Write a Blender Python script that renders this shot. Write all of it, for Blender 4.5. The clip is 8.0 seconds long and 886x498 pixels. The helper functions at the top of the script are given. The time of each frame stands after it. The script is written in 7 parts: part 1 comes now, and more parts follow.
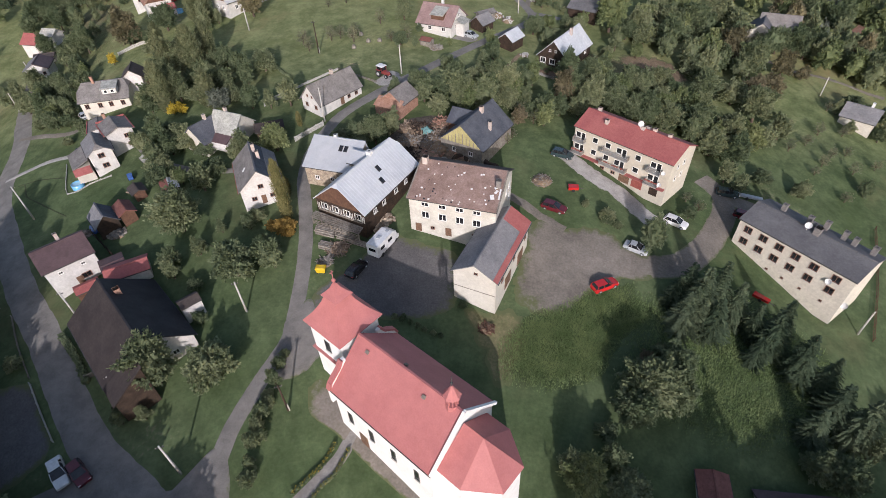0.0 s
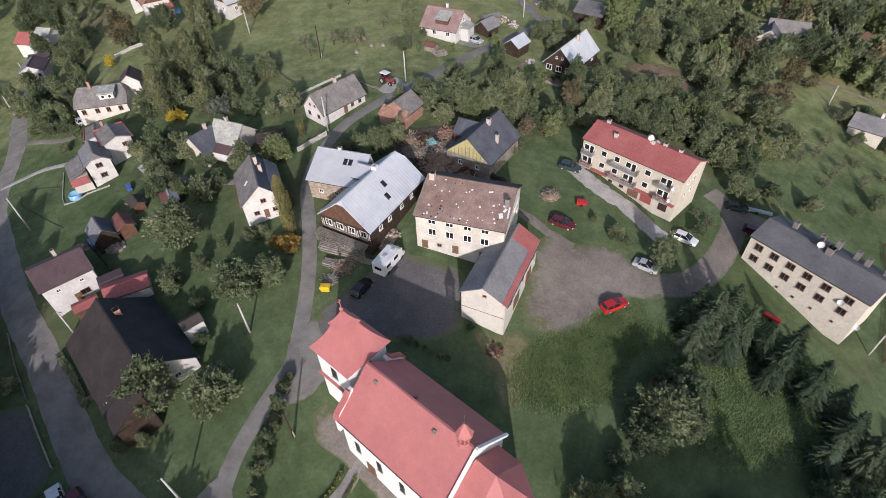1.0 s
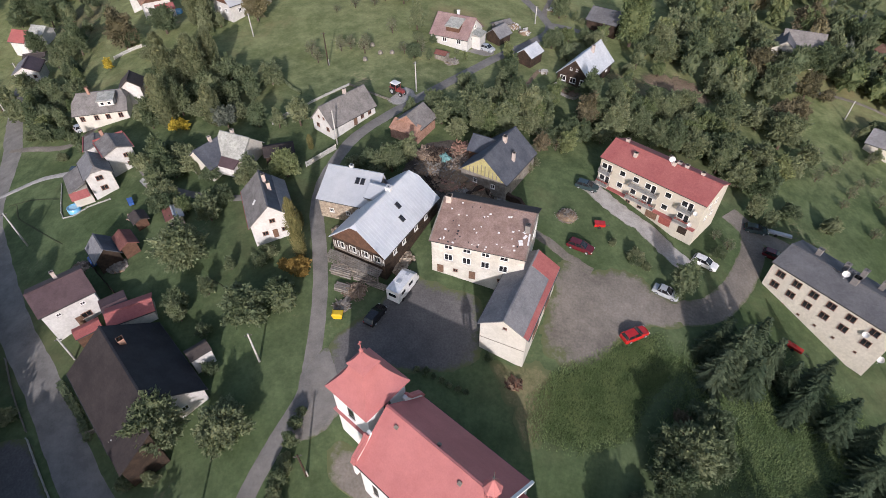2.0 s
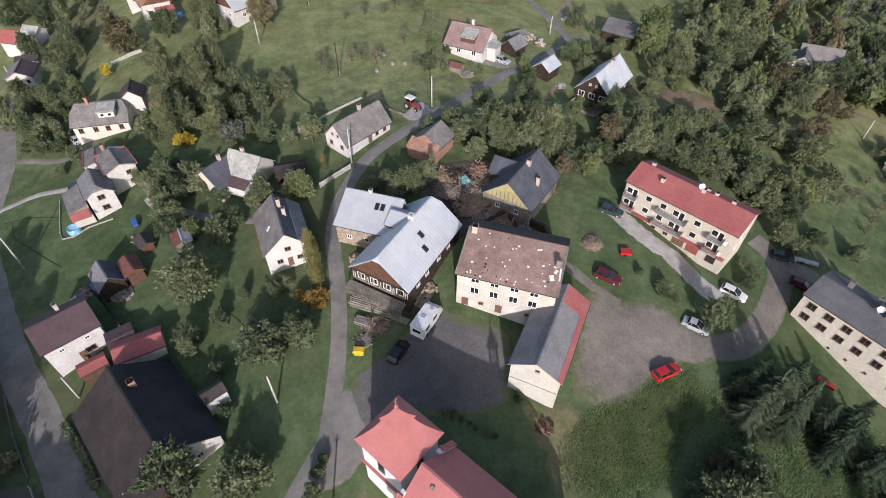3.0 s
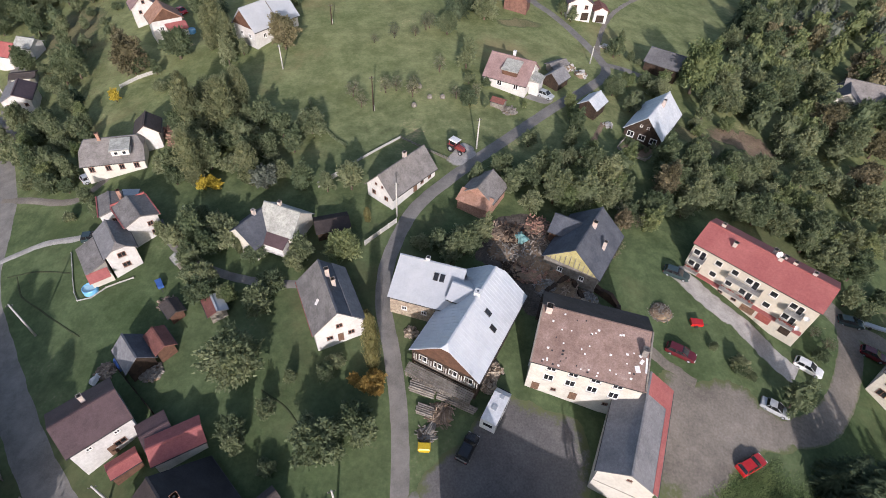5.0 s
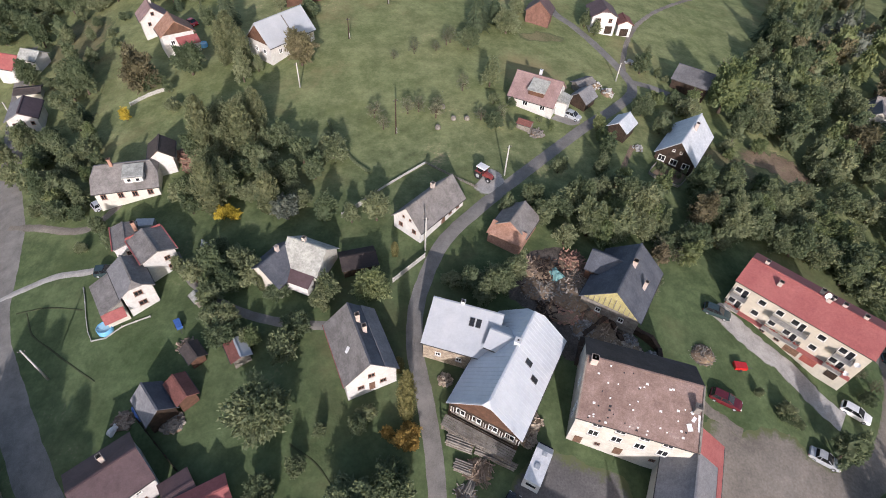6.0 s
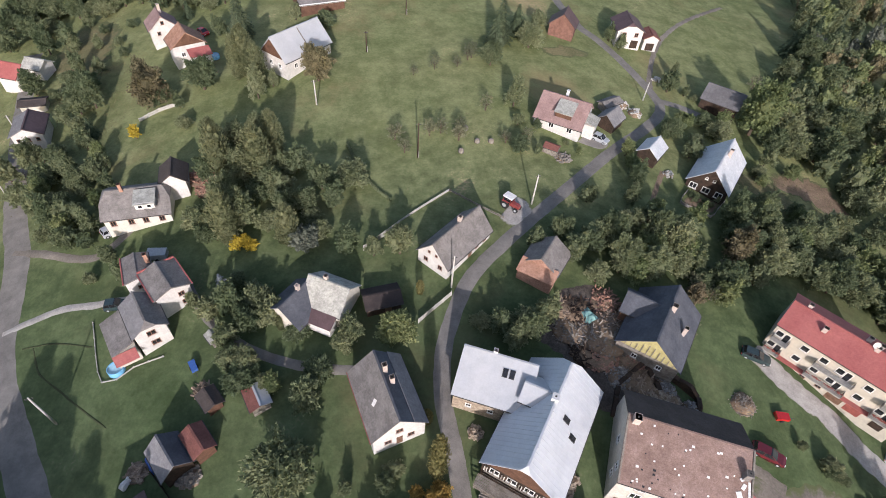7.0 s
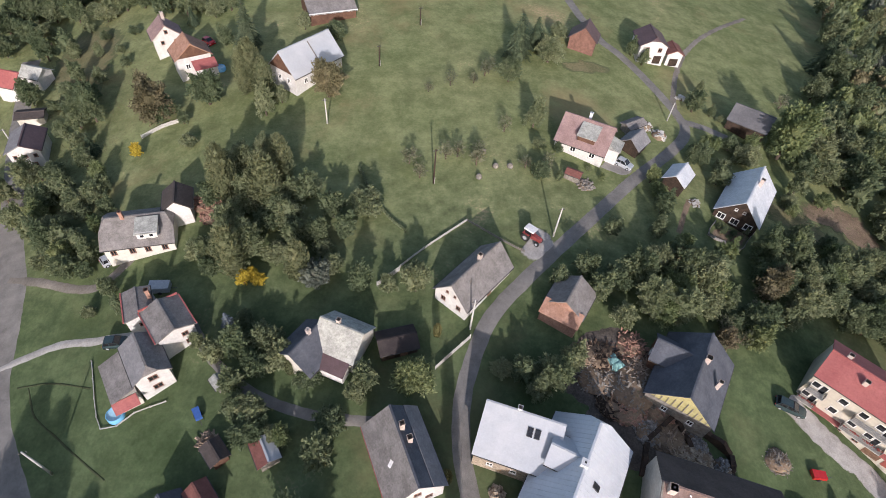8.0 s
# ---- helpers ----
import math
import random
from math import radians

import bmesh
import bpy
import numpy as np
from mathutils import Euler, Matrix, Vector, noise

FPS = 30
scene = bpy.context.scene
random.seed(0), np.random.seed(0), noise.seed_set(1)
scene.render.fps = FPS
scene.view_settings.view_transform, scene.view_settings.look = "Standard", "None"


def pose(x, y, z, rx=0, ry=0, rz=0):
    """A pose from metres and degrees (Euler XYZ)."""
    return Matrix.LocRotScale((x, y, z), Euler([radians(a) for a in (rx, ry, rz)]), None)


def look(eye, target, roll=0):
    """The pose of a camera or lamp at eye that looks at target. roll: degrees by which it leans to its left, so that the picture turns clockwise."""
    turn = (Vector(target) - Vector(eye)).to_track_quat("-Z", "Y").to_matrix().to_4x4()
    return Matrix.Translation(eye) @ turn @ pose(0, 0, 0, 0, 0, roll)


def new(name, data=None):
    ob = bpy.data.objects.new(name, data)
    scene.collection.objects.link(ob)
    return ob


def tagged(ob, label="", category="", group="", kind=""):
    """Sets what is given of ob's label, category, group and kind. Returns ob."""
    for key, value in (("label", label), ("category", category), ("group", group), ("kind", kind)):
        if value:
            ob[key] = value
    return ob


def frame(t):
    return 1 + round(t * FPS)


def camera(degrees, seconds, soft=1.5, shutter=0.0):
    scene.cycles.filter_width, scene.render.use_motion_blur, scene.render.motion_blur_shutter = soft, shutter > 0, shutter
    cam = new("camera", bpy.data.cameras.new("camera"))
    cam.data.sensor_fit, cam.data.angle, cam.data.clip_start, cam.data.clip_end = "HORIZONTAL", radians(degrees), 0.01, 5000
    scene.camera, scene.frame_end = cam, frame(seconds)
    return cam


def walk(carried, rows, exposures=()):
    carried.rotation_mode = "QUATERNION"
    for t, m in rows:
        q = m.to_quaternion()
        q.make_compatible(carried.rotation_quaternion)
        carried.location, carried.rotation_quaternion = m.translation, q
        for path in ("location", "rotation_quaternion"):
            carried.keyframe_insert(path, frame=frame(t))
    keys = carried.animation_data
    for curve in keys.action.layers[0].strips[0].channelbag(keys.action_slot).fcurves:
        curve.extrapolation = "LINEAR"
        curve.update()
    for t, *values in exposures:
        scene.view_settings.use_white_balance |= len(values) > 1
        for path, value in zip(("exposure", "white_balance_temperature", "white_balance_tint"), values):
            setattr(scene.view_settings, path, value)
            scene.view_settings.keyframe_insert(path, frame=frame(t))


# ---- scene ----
cam = camera(80.32, 8.0, 0.9)
# seconds, eye, target, roll
PATH = [
    (0.0, (0.064, -1.079, 60.052), (-1.775, 35.746, 26.281), -2.604),
    (0.5, (-0.419, 0.556, 60.927), (-2.080, 37.158, 26.901), -2.444),
    (1.0, (-1.536, 2.769, 61.918), (-3.068, 39.111, 27.612), -1.978),
    (1.5, (-2.960, 5.240, 62.817), (-4.310, 41.333, 28.237), -1.408),
    (3.0, (-10.267, 14.467, 65.222), (-10.221, 49.895, 29.938), 0.948),
    (3.5, (-13.222, 17.581, 65.774), (-12.625, 52.872, 30.360), 1.339),
    (4.0, (-16.620, 20.946, 66.297), (-15.643, 56.155, 30.811), 2.028),
    (4.5, (-19.473, 24.361, 67.345), (-18.004, 59.305, 31.616), 3.095),
    (6.0, (-27.392, 35.355, 69.783), (-25.392, 69.710, 33.507), 4.308),
    (6.5, (-29.742, 39.002, 70.744), (-27.622, 73.030, 34.169), 4.784),
    (7.0, (-31.712, 42.992, 71.321), (-29.628, 76.812, 34.549), 5.219),
    (7.5, (-33.413, 46.878, 72.101), (-31.174, 80.340, 35.018), 5.904),
    (8.0, (-34.556, 51.036, 72.538), (-32.479, 84.245, 35.216), 6.151),
]
walk(cam, [(t, look(eye, target, roll)) for t, eye, target, roll in PATH],
     [(0.0, 0.1, 6380, 18.3), (3.5, 0.24, 6380, 18.3), (8.0, 0.34, 6520, 19.0)])

# ---- light ----
SUN_ELEV, SUN_AZ = radians(19.5), radians(-86.4)      # the sun stands behind the first view, shadows fall away from it
world = bpy.data.worlds.new("World")
scene.world = world
world.use_nodes = True
_wn = world.node_tree.nodes
_sky = _wn.new("ShaderNodeTexSky")
_sky.sky_type, _sky.sun_disc = "NISHITA", False
_sky.sun_elevation, _sky.sun_rotation = SUN_ELEV, radians(176.4)
_sky.dust_density, _sky.air_density = 1.6, 1.2
world.node_tree.links.new(_sky.outputs[0], _wn["Background"].inputs[0])
_wn["Background"].inputs[1].default_value = 0.15
_sun = bpy.data.lights.new("sun", "SUN")
_sun.energy, _sun.angle, _sun.color = 3.75, radians(0.6), (1.0, 0.965, 0.93)
sun = new("sun", _sun)
sun.matrix_world = look((math.cos(SUN_AZ) * math.cos(SUN_ELEV) * 300, math.sin(SUN_AZ) * math.cos(SUN_ELEV) * 300, math.sin(SUN_ELEV) * 300), (0, 0, 0))

# ---- ground form ----
COEF = [7.845, -4.413, 9.767, -8.832, 0.364, -2.251, 2.025, 2.803, -1.12, -0.264]


def gz(x, y):
    """Height of the ground."""
    a = min(1.45, max(-1.45, (x + 12) / 80))
    b = min(1.35, max(-1.0, (y - 95) / 80))
    return (COEF[0] + COEF[1] * a + COEF[2] * b + COEF[3] * a * a + COEF[4] * a * b + COEF[5] * b * b
            + COEF[6] * a ** 3 + COEF[7] * a * a * b + COEF[8] * a * b * b + COEF[9] * b ** 3
            + 1.9 * math.exp(-((x + 2) / 38) ** 2 - ((y - 80) / 32) ** 2))


# ---- materials ----
def mat(name, c1, c2, rough=0.8, scale=1.0, bump=0.15, fine=12.0, metal=0.0, vary=0.0, island=0.0, band=None, c3=None, spec=0.3, soft=(0.35, 0.65), trans=0.0, speck=0.16, grain=2.3):
    """Two colours mixed by a broad and a fine noise, with relief; vary: tint by object, island: tint by loose piece, band: (axis, metres) rows."""
    m = bpy.data.materials.new(name)
    m.use_nodes = True
    nt = m.node_tree
    n, ln = nt.nodes, nt.links
    p = n["Principled BSDF"]
    p.inputs["Roughness"].default_value = rough
    p.inputs["Metallic"].default_value = metal
    p.inputs["Specular IOR Level"].default_value = spec
    tc = n.new("ShaderNodeTexCoord")
    n1 = n.new("ShaderNodeTexNoise")
    n1.inputs["Scale"].default_value, n1.inputs["Detail"].default_value = scale, 6
    n1.inputs["Roughness"].default_value = 0.62
    ln.new(tc.outputs["Object"], n1.inputs["Vector"])
    n2 = n.new("ShaderNodeTexNoise")
    n2.inputs["Scale"].default_value, n2.inputs["Detail"].default_value = fine, 3
    ln.new(tc.outputs["Object"], n2.inputs["Vector"])
    add = n.new("ShaderNodeMath")
    add.operation = "MULTIPLY_ADD"
    ln.new(n2.outputs[0], add.inputs[0])
    add.inputs[1].default_value = 0.45
    sub = n.new("ShaderNodeMath")
    sub.operation = "SUBTRACT"
    ln.new(n1.outputs[0], sub.inputs[0])
    sub.inputs[1].default_value = 0.225
    ln.new(sub.outputs[0], add.inputs[2])
    ramp = n.new("ShaderNodeValToRGB")
    ramp.color_ramp.elements[0].position, ramp.color_ramp.elements[1].position = soft
    ramp.color_ramp.elements[0].color = (*c1, 1)
    ramp.color_ramp.elements[1].color = (*c2, 1)
    if c3:
        e = ramp.color_ramp.elements.new(min(0.98, soft[1] + 0.12))
        e.color = (*c3, 1)
    ln.new(add.outputs[0], ramp.inputs[0])
    col = ramp.outputs[0]
    for amount, kind, out in ((vary, "ShaderNodeObjectInfo", "Random"), (island, "ShaderNodeNewGeometry", "Random Per Island")):
        if amount:
            src = n.new(kind)
            hsv = n.new("ShaderNodeHueSaturation")
            mr = n.new("ShaderNodeMapRange")
            mr.inputs["To Min"].default_value, mr.inputs["To Max"].default_value = 1 - amount, 1 + amount
            ln.new(src.outputs[out], mr.inputs["Value"])
            ln.new(mr.outputs[0], hsv.inputs["Value"])
            if kind == "ShaderNodeObjectInfo":
                mh = n.new("ShaderNodeMapRange")
                mh.inputs["To Min"].default_value, mh.inputs["To Max"].default_value = 0.5 + amount * 0.16, 0.5 - amount * 0.05
                ln.new(src.outputs[out], mh.inputs["Value"])
                ln.new(mh.outputs[0], hsv.inputs["Hue"])
            ln.new(col, hsv.inputs["Color"])
            col = hsv.outputs[0]
    if speck:
        n3 = n.new("ShaderNodeTexNoise")
        n3.inputs["Scale"].default_value, n3.inputs["Detail"].default_value, n3.inputs["Roughness"].default_value = grain, 7, 0.78
        ln.new(tc.outputs["Object"], n3.inputs["Vector"])
        mr = n.new("ShaderNodeMapRange")
        mr.inputs["From Min"].default_value, mr.inputs["From Max"].default_value = 0.32, 0.68
        mr.inputs["To Min"].default_value, mr.inputs["To Max"].default_value = 1 - speck, 1 + speck
        ln.new(n3.outputs[0], mr.inputs["Value"])
        hsv = n.new("ShaderNodeHueSaturation")
        ln.new(mr.outputs[0], hsv.inputs["Value"])
        ln.new(col, hsv.inputs["Color"])
        col = hsv.outputs[0]
    height = n2.outputs[0]
    if band:
        axis, size = band
        w = n.new("ShaderNodeTexWave")
        w.wave_type, w.bands_direction, w.wave_profile = "BANDS", axis, "SAW"
        w.inputs["Scale"].default_value = 2 * math.pi / 20 / size
        w.inputs["Distortion"].default_value = 0.4
        ln.new(tc.outputs["Object"], w.inputs["Vector"])
        ma = n.new("ShaderNodeMath")
        ma.operation = "ADD"
        ln.new(w.outputs["Fac"], ma.inputs[0])
        ln.new(n2.outputs[0], ma.inputs[1])
        height = ma.outputs[0]
    ln.new(col, p.inputs["Base Color"])
    b = n.new("ShaderNodeBump")
    b.inputs["Strength"].default_value, b.inputs["Distance"].default_value = bump, 0.08
    ln.new(height, b.inputs["Height"])
    ln.new(b.outputs[0], p.inputs["Normal"])
    if trans:
        t = n.new("ShaderNodeBsdfTranslucent")
        ln.new(col, t.inputs["Color"])
        mx = n.new("ShaderNodeMixShader")
        mx.inputs[0].default_value = trans
        ln.new(p.outputs[0], mx.inputs[1])
        ln.new(t.outputs[0], mx.inputs[2])
        ln.new(mx.outputs[0], n["Material Output"].inputs[0])
    return m


def noise_node(nt, scale, detail, rough, vector):
    q = nt.nodes.new("ShaderNodeTexNoise")
    q.inputs["Scale"].default_value, q.inputs["Detail"].default_value, q.inputs["Roughness"].default_value = scale, detail, rough
    nt.links.new(vector, q.inputs["Vector"])
    return q.outputs[0]


def span(nt, value, a, b, lo=0.0, hi=1.0):
    """Map a value from a..b to lo..hi, held at the ends."""
    q = nt.nodes.new("ShaderNodeMapRange")
    q.interpolation_type = "SMOOTHSTEP"
    for key, v in (("From Min", a), ("From Max", b), ("To Min", lo), ("To Max", hi)):
        q.inputs[key].default_value = v
    nt.links.new(value, q.inputs["Value"])
    return q.outputs[0]


def blend(nt, factor, c1, c2, mode="MIX"):
    """Mix two colours, each a socket or an rgb tuple."""
    q = nt.nodes.new("ShaderNodeMix")
    q.data_type, q.blend_type = "RGBA", mode
    nt.links.new(factor, q.inputs["Factor"])
    for k, c in ((6, c1), (7, c2)):
        if isinstance(c, tuple):
            q.inputs[k].default_value = (*c, 1)
        else:
            nt.links.new(c, q.inputs[k])
    return q.outputs[2]


def grass_material():
    """Mown grass with trodden, mossy and dry patches; paled up the slope in place of distance haze."""
    m = mat("grass", (0.065, 0.097, 0.043), (0.098, 0.128, 0.064), 0.95, 0.055, 0.5, 2.2, c3=(0.172, 0.162, 0.098), spec=0.05, soft=(0.30, 0.66), speck=0.15, grain=0.9)
    nt = m.node_tree
    p = nt.nodes["Principled BSDF"]
    col = p.inputs["Base Color"].links[0].from_socket
    at = [q for q in nt.nodes if q.bl_idname == "ShaderNodeTexCoord"][0].outputs["Object"]
    mid = noise_node(nt, 0.22, 8, 0.7, at)
    hsv = nt.nodes.new("ShaderNodeHueSaturation")
    nt.links.new(span(nt, mid, 0.3, 0.7, 0.78, 1.2), hsv.inputs["Value"])
    nt.links.new(col, hsv.inputs["Color"])
    # brownish, trodden ground in broad uneven patches, and moss between them
    col = blend(nt, span(nt, noise_node(nt, 0.034, 7, 0.66, at), 0.52, 0.72, 0.0, 0.55), hsv.outputs[0], (0.142, 0.130, 0.072))
    col = blend(nt, span(nt, noise_node(nt, 0.075, 6, 0.7, at), 0.56, 0.72, 0.0, 0.6), col, (0.068, 0.096, 0.040))
    # paler with distance up the slope: haze put into the grass colour
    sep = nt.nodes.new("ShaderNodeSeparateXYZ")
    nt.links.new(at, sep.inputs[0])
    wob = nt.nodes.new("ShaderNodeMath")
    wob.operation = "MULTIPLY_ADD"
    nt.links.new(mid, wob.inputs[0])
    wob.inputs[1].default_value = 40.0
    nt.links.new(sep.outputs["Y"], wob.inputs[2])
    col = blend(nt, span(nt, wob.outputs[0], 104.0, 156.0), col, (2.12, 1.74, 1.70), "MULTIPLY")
    nt.links.new(col, p.inputs["Base Color"])
    return m


def grown_over(m, amount=0.5, green=(0.105, 0.120, 0.056)):
    """Let grass creep in from the rim of a laid surface, in tongues and tufts, and here and there inside it."""
    nt = m.node_tree
    p = nt.nodes["Principled BSDF"]
    col = p.inputs["Base Color"].links[0].from_socket
    at = [q for q in nt.nodes if q.bl_idname == "ShaderNodeTexCoord"][0].outputs["Object"]
    rim = nt.nodes.new("ShaderNodeAttribute")
    rim.attribute_name = "rim"
    add = nt.nodes.new("ShaderNodeMath")
    add.operation = "MULTIPLY_ADD"
    nt.links.new(noise_node(nt, 0.6, 8, 0.72, at), add.inputs[0])
    add.inputs[1].default_value = 1.5
    nt.links.new(rim.outputs["Fac"], add.inputs[2])
    nt.links.new(blend(nt, span(nt, add.outputs[0], 1.55 - amount, 1.95 - amount), col, green), p.inputs["Base Color"])
    return m


M = {
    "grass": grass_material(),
    "asphalt": mat("asphalt", (0.150, 0.142, 0.133), (0.228, 0.216, 0.200), 0.9, 0.3, 0.3, 9, spec=0.2, speck=0.14, grain=0.8),
    "tarmac_yard": mat("tarmac_yard", (0.085, 0.080, 0.080), (0.155, 0.146, 0.142), 0.9, 0.09, 0.3, 4, c3=(0.23, 0.212, 0.195), speck=0.14, grain=0.5, soft=(0.30, 0.66)),
    "gravel": mat("gravel", (0.138, 0.122, 0.104), (0.232, 0.206, 0.178), 0.95, 0.09, 0.4, 3, c3=(0.30, 0.272, 0.24), speck=0.16, grain=0.5, soft=(0.32, 0.64)),
    "pale_gravel": mat("pale_gravel", (0.26, 0.25, 0.235), (0.42, 0.40, 0.38), 0.95, 0.3, 0.5, 5, speck=0.18, grain=1.0, soft=(0.3, 0.66)),
    "concrete_path": mat("concrete_path", (0.185, 0.175, 0.165), (0.27, 0.255, 0.24), 0.9, 0.4, 0.2, 6, speck=0.14, grain=1.2),
    "soil": mat("soil", (0.150, 0.108, 0.074), (0.235, 0.172, 0.120), 0.95, 0.3, 0.6, 4, c3=(0.12, 0.135, 0.06), speck=0.3),
    "dry_grass": mat("dry_grass", (0.115, 0.118, 0.055), (0.19, 0.17, 0.09), 0.95, 0.25, 0.6, 3, speck=0.25),
    "plaster_white": mat("plaster_white", (0.50, 0.488, 0.472), (0.59, 0.577, 0.56), 0.9, 0.5, 0.1, 20),
    "plaster_cream": mat("plaster_cream", (0.50, 0.475, 0.42), (0.59, 0.565, 0.505), 0.9, 0.35, 0.12, 15, speck=0.1),
    "plaster_block": mat("plaster_block", (0.455, 0.422, 0.355), (0.540, 0.505, 0.430), 0.9, 0.35, 0.12, 15, speck=0.1),
    "plaster_worn": mat("plaster_worn", (0.45, 0.425, 0.372), (0.60, 0.575, 0.52), 0.9, 0.5, 0.2, 10, speck=0.12),
    "plaster_beige": mat("plaster_beige", (0.54, 0.50, 0.43), (0.62, 0.58, 0.50), 0.9, 0.4, 0.12, 12),
    "brick_wall": mat("brick_wall", (0.26, 0.145, 0.105), (0.38, 0.23, 0.175), 0.9, 0.8, 0.3, 8, speck=0.25, grain=4),
    "stone_wall": mat("stone_wall", (0.22, 0.17, 0.13), (0.42, 0.36, 0.28), 0.9, 1.6, 0.6, 5),
    "timber_dark": mat("timber_dark", (0.028, 0.020, 0.015), (0.065, 0.042, 0.030), 0.8, 1.2, 0.3, 14, band=("Z", 0.22)),
    "timber_brown": mat("timber_brown", (0.085, 0.045, 0.030), (0.14, 0.075, 0.05), 0.8, 1.0, 0.3, 14, band=("X", 0.25)),
    "timber_red": mat("timber_red", (0.13, 0.068, 0.055), (0.20, 0.11, 0.085), 0.85, 1.0, 0.3, 10, band=("Y", 0.3)),
    "timber_grey": mat("timber_grey", (0.15, 0.13, 0.11), (0.27, 0.25, 0.22), 0.85, 1.2, 0.3, 12),
    "timber_yellow": mat("timber_yellow", (0.34, 0.30, 0.13), (0.46, 0.41, 0.20), 0.85, 1.0, 0.2, 10),
    "roof_church": mat("roof_church", (0.385, 0.142, 0.140), (0.450, 0.176, 0.172), 0.6, 0.16, 0.05, 6, band=("X", 0.6), spec=0.25, speck=0.07, grain=0.7),
    "roof_red": mat("roof_red", (0.31, 0.095, 0.09), (0.38, 0.13, 0.12), 0.65, 0.3, 0.1, 6, band=("X", 0.45)),
    "roof_orange": mat("roof_orange", (0.29, 0.16, 0.11), (0.38, 0.225, 0.165), 0.85, 0.6, 0.2, 8, band=("Y", 0.35), speck=0.25),
    "roof_pink": mat("roof_pink", (0.225, 0.15, 0.145), (0.30, 0.21, 0.20), 0.85, 0.5, 0.2, 8, band=("Y", 0.35), speck=0.2),
    "roof_inn": mat("roof_inn", (0.20, 0.135, 0.115), (0.29, 0.205, 0.18), 0.9, 0.5, 0.3, 7, band=("Y", 0.35), c3=(0.36, 0.29, 0.26), speck=0.25, grain=3),
    "roof_silver": mat("roof_silver", (0.50, 0.53, 0.575), (0.57, 0.595, 0.63), 0.5, 0.35, 0.05, 5, metal=0.1, spec=0.5, speck=0.06, grain=0.8),
    "roof_white": mat("roof_white", (0.39, 0.412, 0.445), (0.445, 0.463, 0.49), 0.55, 0.35, 0.05, 5, metal=0.05, speck=0.06, grain=0.8),
    "roof_slate": mat("roof_slate", (0.060, 0.066, 0.082), (0.10, 0.108, 0.128), 0.75, 0.4, 0.2, 8, band=("Y", 0.4), speck=0.2),
    "roof_grey": mat("roof_grey", (0.145, 0.135, 0.13), (0.225, 0.212, 0.205), 0.9, 0.5, 0.25, 6, band=("Y", 0.4), speck=0.25),
    "roof_eternit": mat("roof_eternit", (0.165, 0.165, 0.175), (0.235, 0.232, 0.24), 0.85, 0.3, 0.15, 6, band=("Y", 0.5), speck=0.2),
    "roof_light": mat("roof_light", (0.26, 0.265, 0.245), (0.41, 0.415, 0.385), 0.8, 0.7, 0.2, 4, c3=(0.17, 0.18, 0.13), speck=0.3, grain=1.6),
    "roof_chalet": mat("roof_chalet", (0.47, 0.50, 0.54), (0.58, 0.60, 0.63), 0.55, 0.4, 0.08, 5, metal=0.1, band=("X", 0.8)),
    "roof_plum": mat("roof_plum", (0.080, 0.052, 0.056), (0.112, 0.074, 0.078), 0.6, 0.4, 0.12, 7, band=("Y", 0.35), speck=0.15),
    "roof_black": mat("roof_black", (0.018, 0.018, 0.022), (0.032, 0.031, 0.036), 0.7, 0.4, 0.15, 7, band=("Y", 0.4)),
    "roof_brown": mat("roof_brown", (0.055, 0.045, 0.042), (0.082, 0.067, 0.062), 0.8, 0.4, 0.15, 7, band=("Y", 0.4), speck=0.2),
    "roof_tar": mat("roof_tar", (0.030, 0.024, 0.024), (0.050, 0.040, 0.038), 0.8, 0.4, 0.15, 7, band=("Y", 0.4), speck=0.2),
    "window_frame": mat("window_frame", (0.70, 0.70, 0.68), (0.78, 0.78, 0.76), 0.6, 2, 0.02),
    "frame_brown": mat("frame_brown", (0.16, 0.085, 0.06), (0.22, 0.12, 0.09), 0.6, 2, 0.05),
    "pane": mat("pane", (0.012, 0.013, 0.016), (0.03, 0.032, 0.036), 0.12, 0.6, 0.0, spec=0.6),
    "door_wood": mat("door_wood", (0.13, 0.075, 0.05), (0.2, 0.12, 0.08), 0.7, 2, 0.1),
    "garage_red": mat("garage_red", (0.25, 0.07, 0.06), (0.32, 0.10, 0.08), 0.7, 1, 0.1),
    "concrete": mat("concrete", (0.36, 0.35, 0.33), (0.52, 0.51, 0.48), 0.9, 1.0, 0.2, 9),
    "render_chimney": mat("render_chimney", (0.40, 0.335, 0.30), (0.52, 0.45, 0.41), 0.9, 1.5, 0.2, 9),
    "iron": mat("iron", (0.05, 0.05, 0.052), (0.10, 0.10, 0.10), 0.6, 2, 0.05, metal=0.4),
    "white_paint": mat("white_paint", (0.64, 0.64, 0.64), (0.70, 0.70, 0.70), 0.4, 1, 0.0),
    "roof_rust": mat("roof_rust", (0.15, 0.062, 0.052), (0.22, 0.095, 0.078), 0.75, 0.5, 0.15, 7, band=("Y", 0.4), speck=0.25),
    "plaster_church": mat("plaster_church", (0.70, 0.70, 0.70), (0.77, 0.77, 0.765), 0.85, 0.5, 0.08, 20, speck=0.06),
    "roof_block": mat("roof_block", (0.10, 0.10, 0.108), (0.145, 0.144, 0.152), 0.85, 0.3, 0.12, 6, band=("Y", 0.5), speck=0.15),
    "rail_grey": mat("rail_grey", (0.24, 0.24, 0.245), (0.32, 0.32, 0.32), 0.6, 1.0, 0.05, 8, metal=0.3),
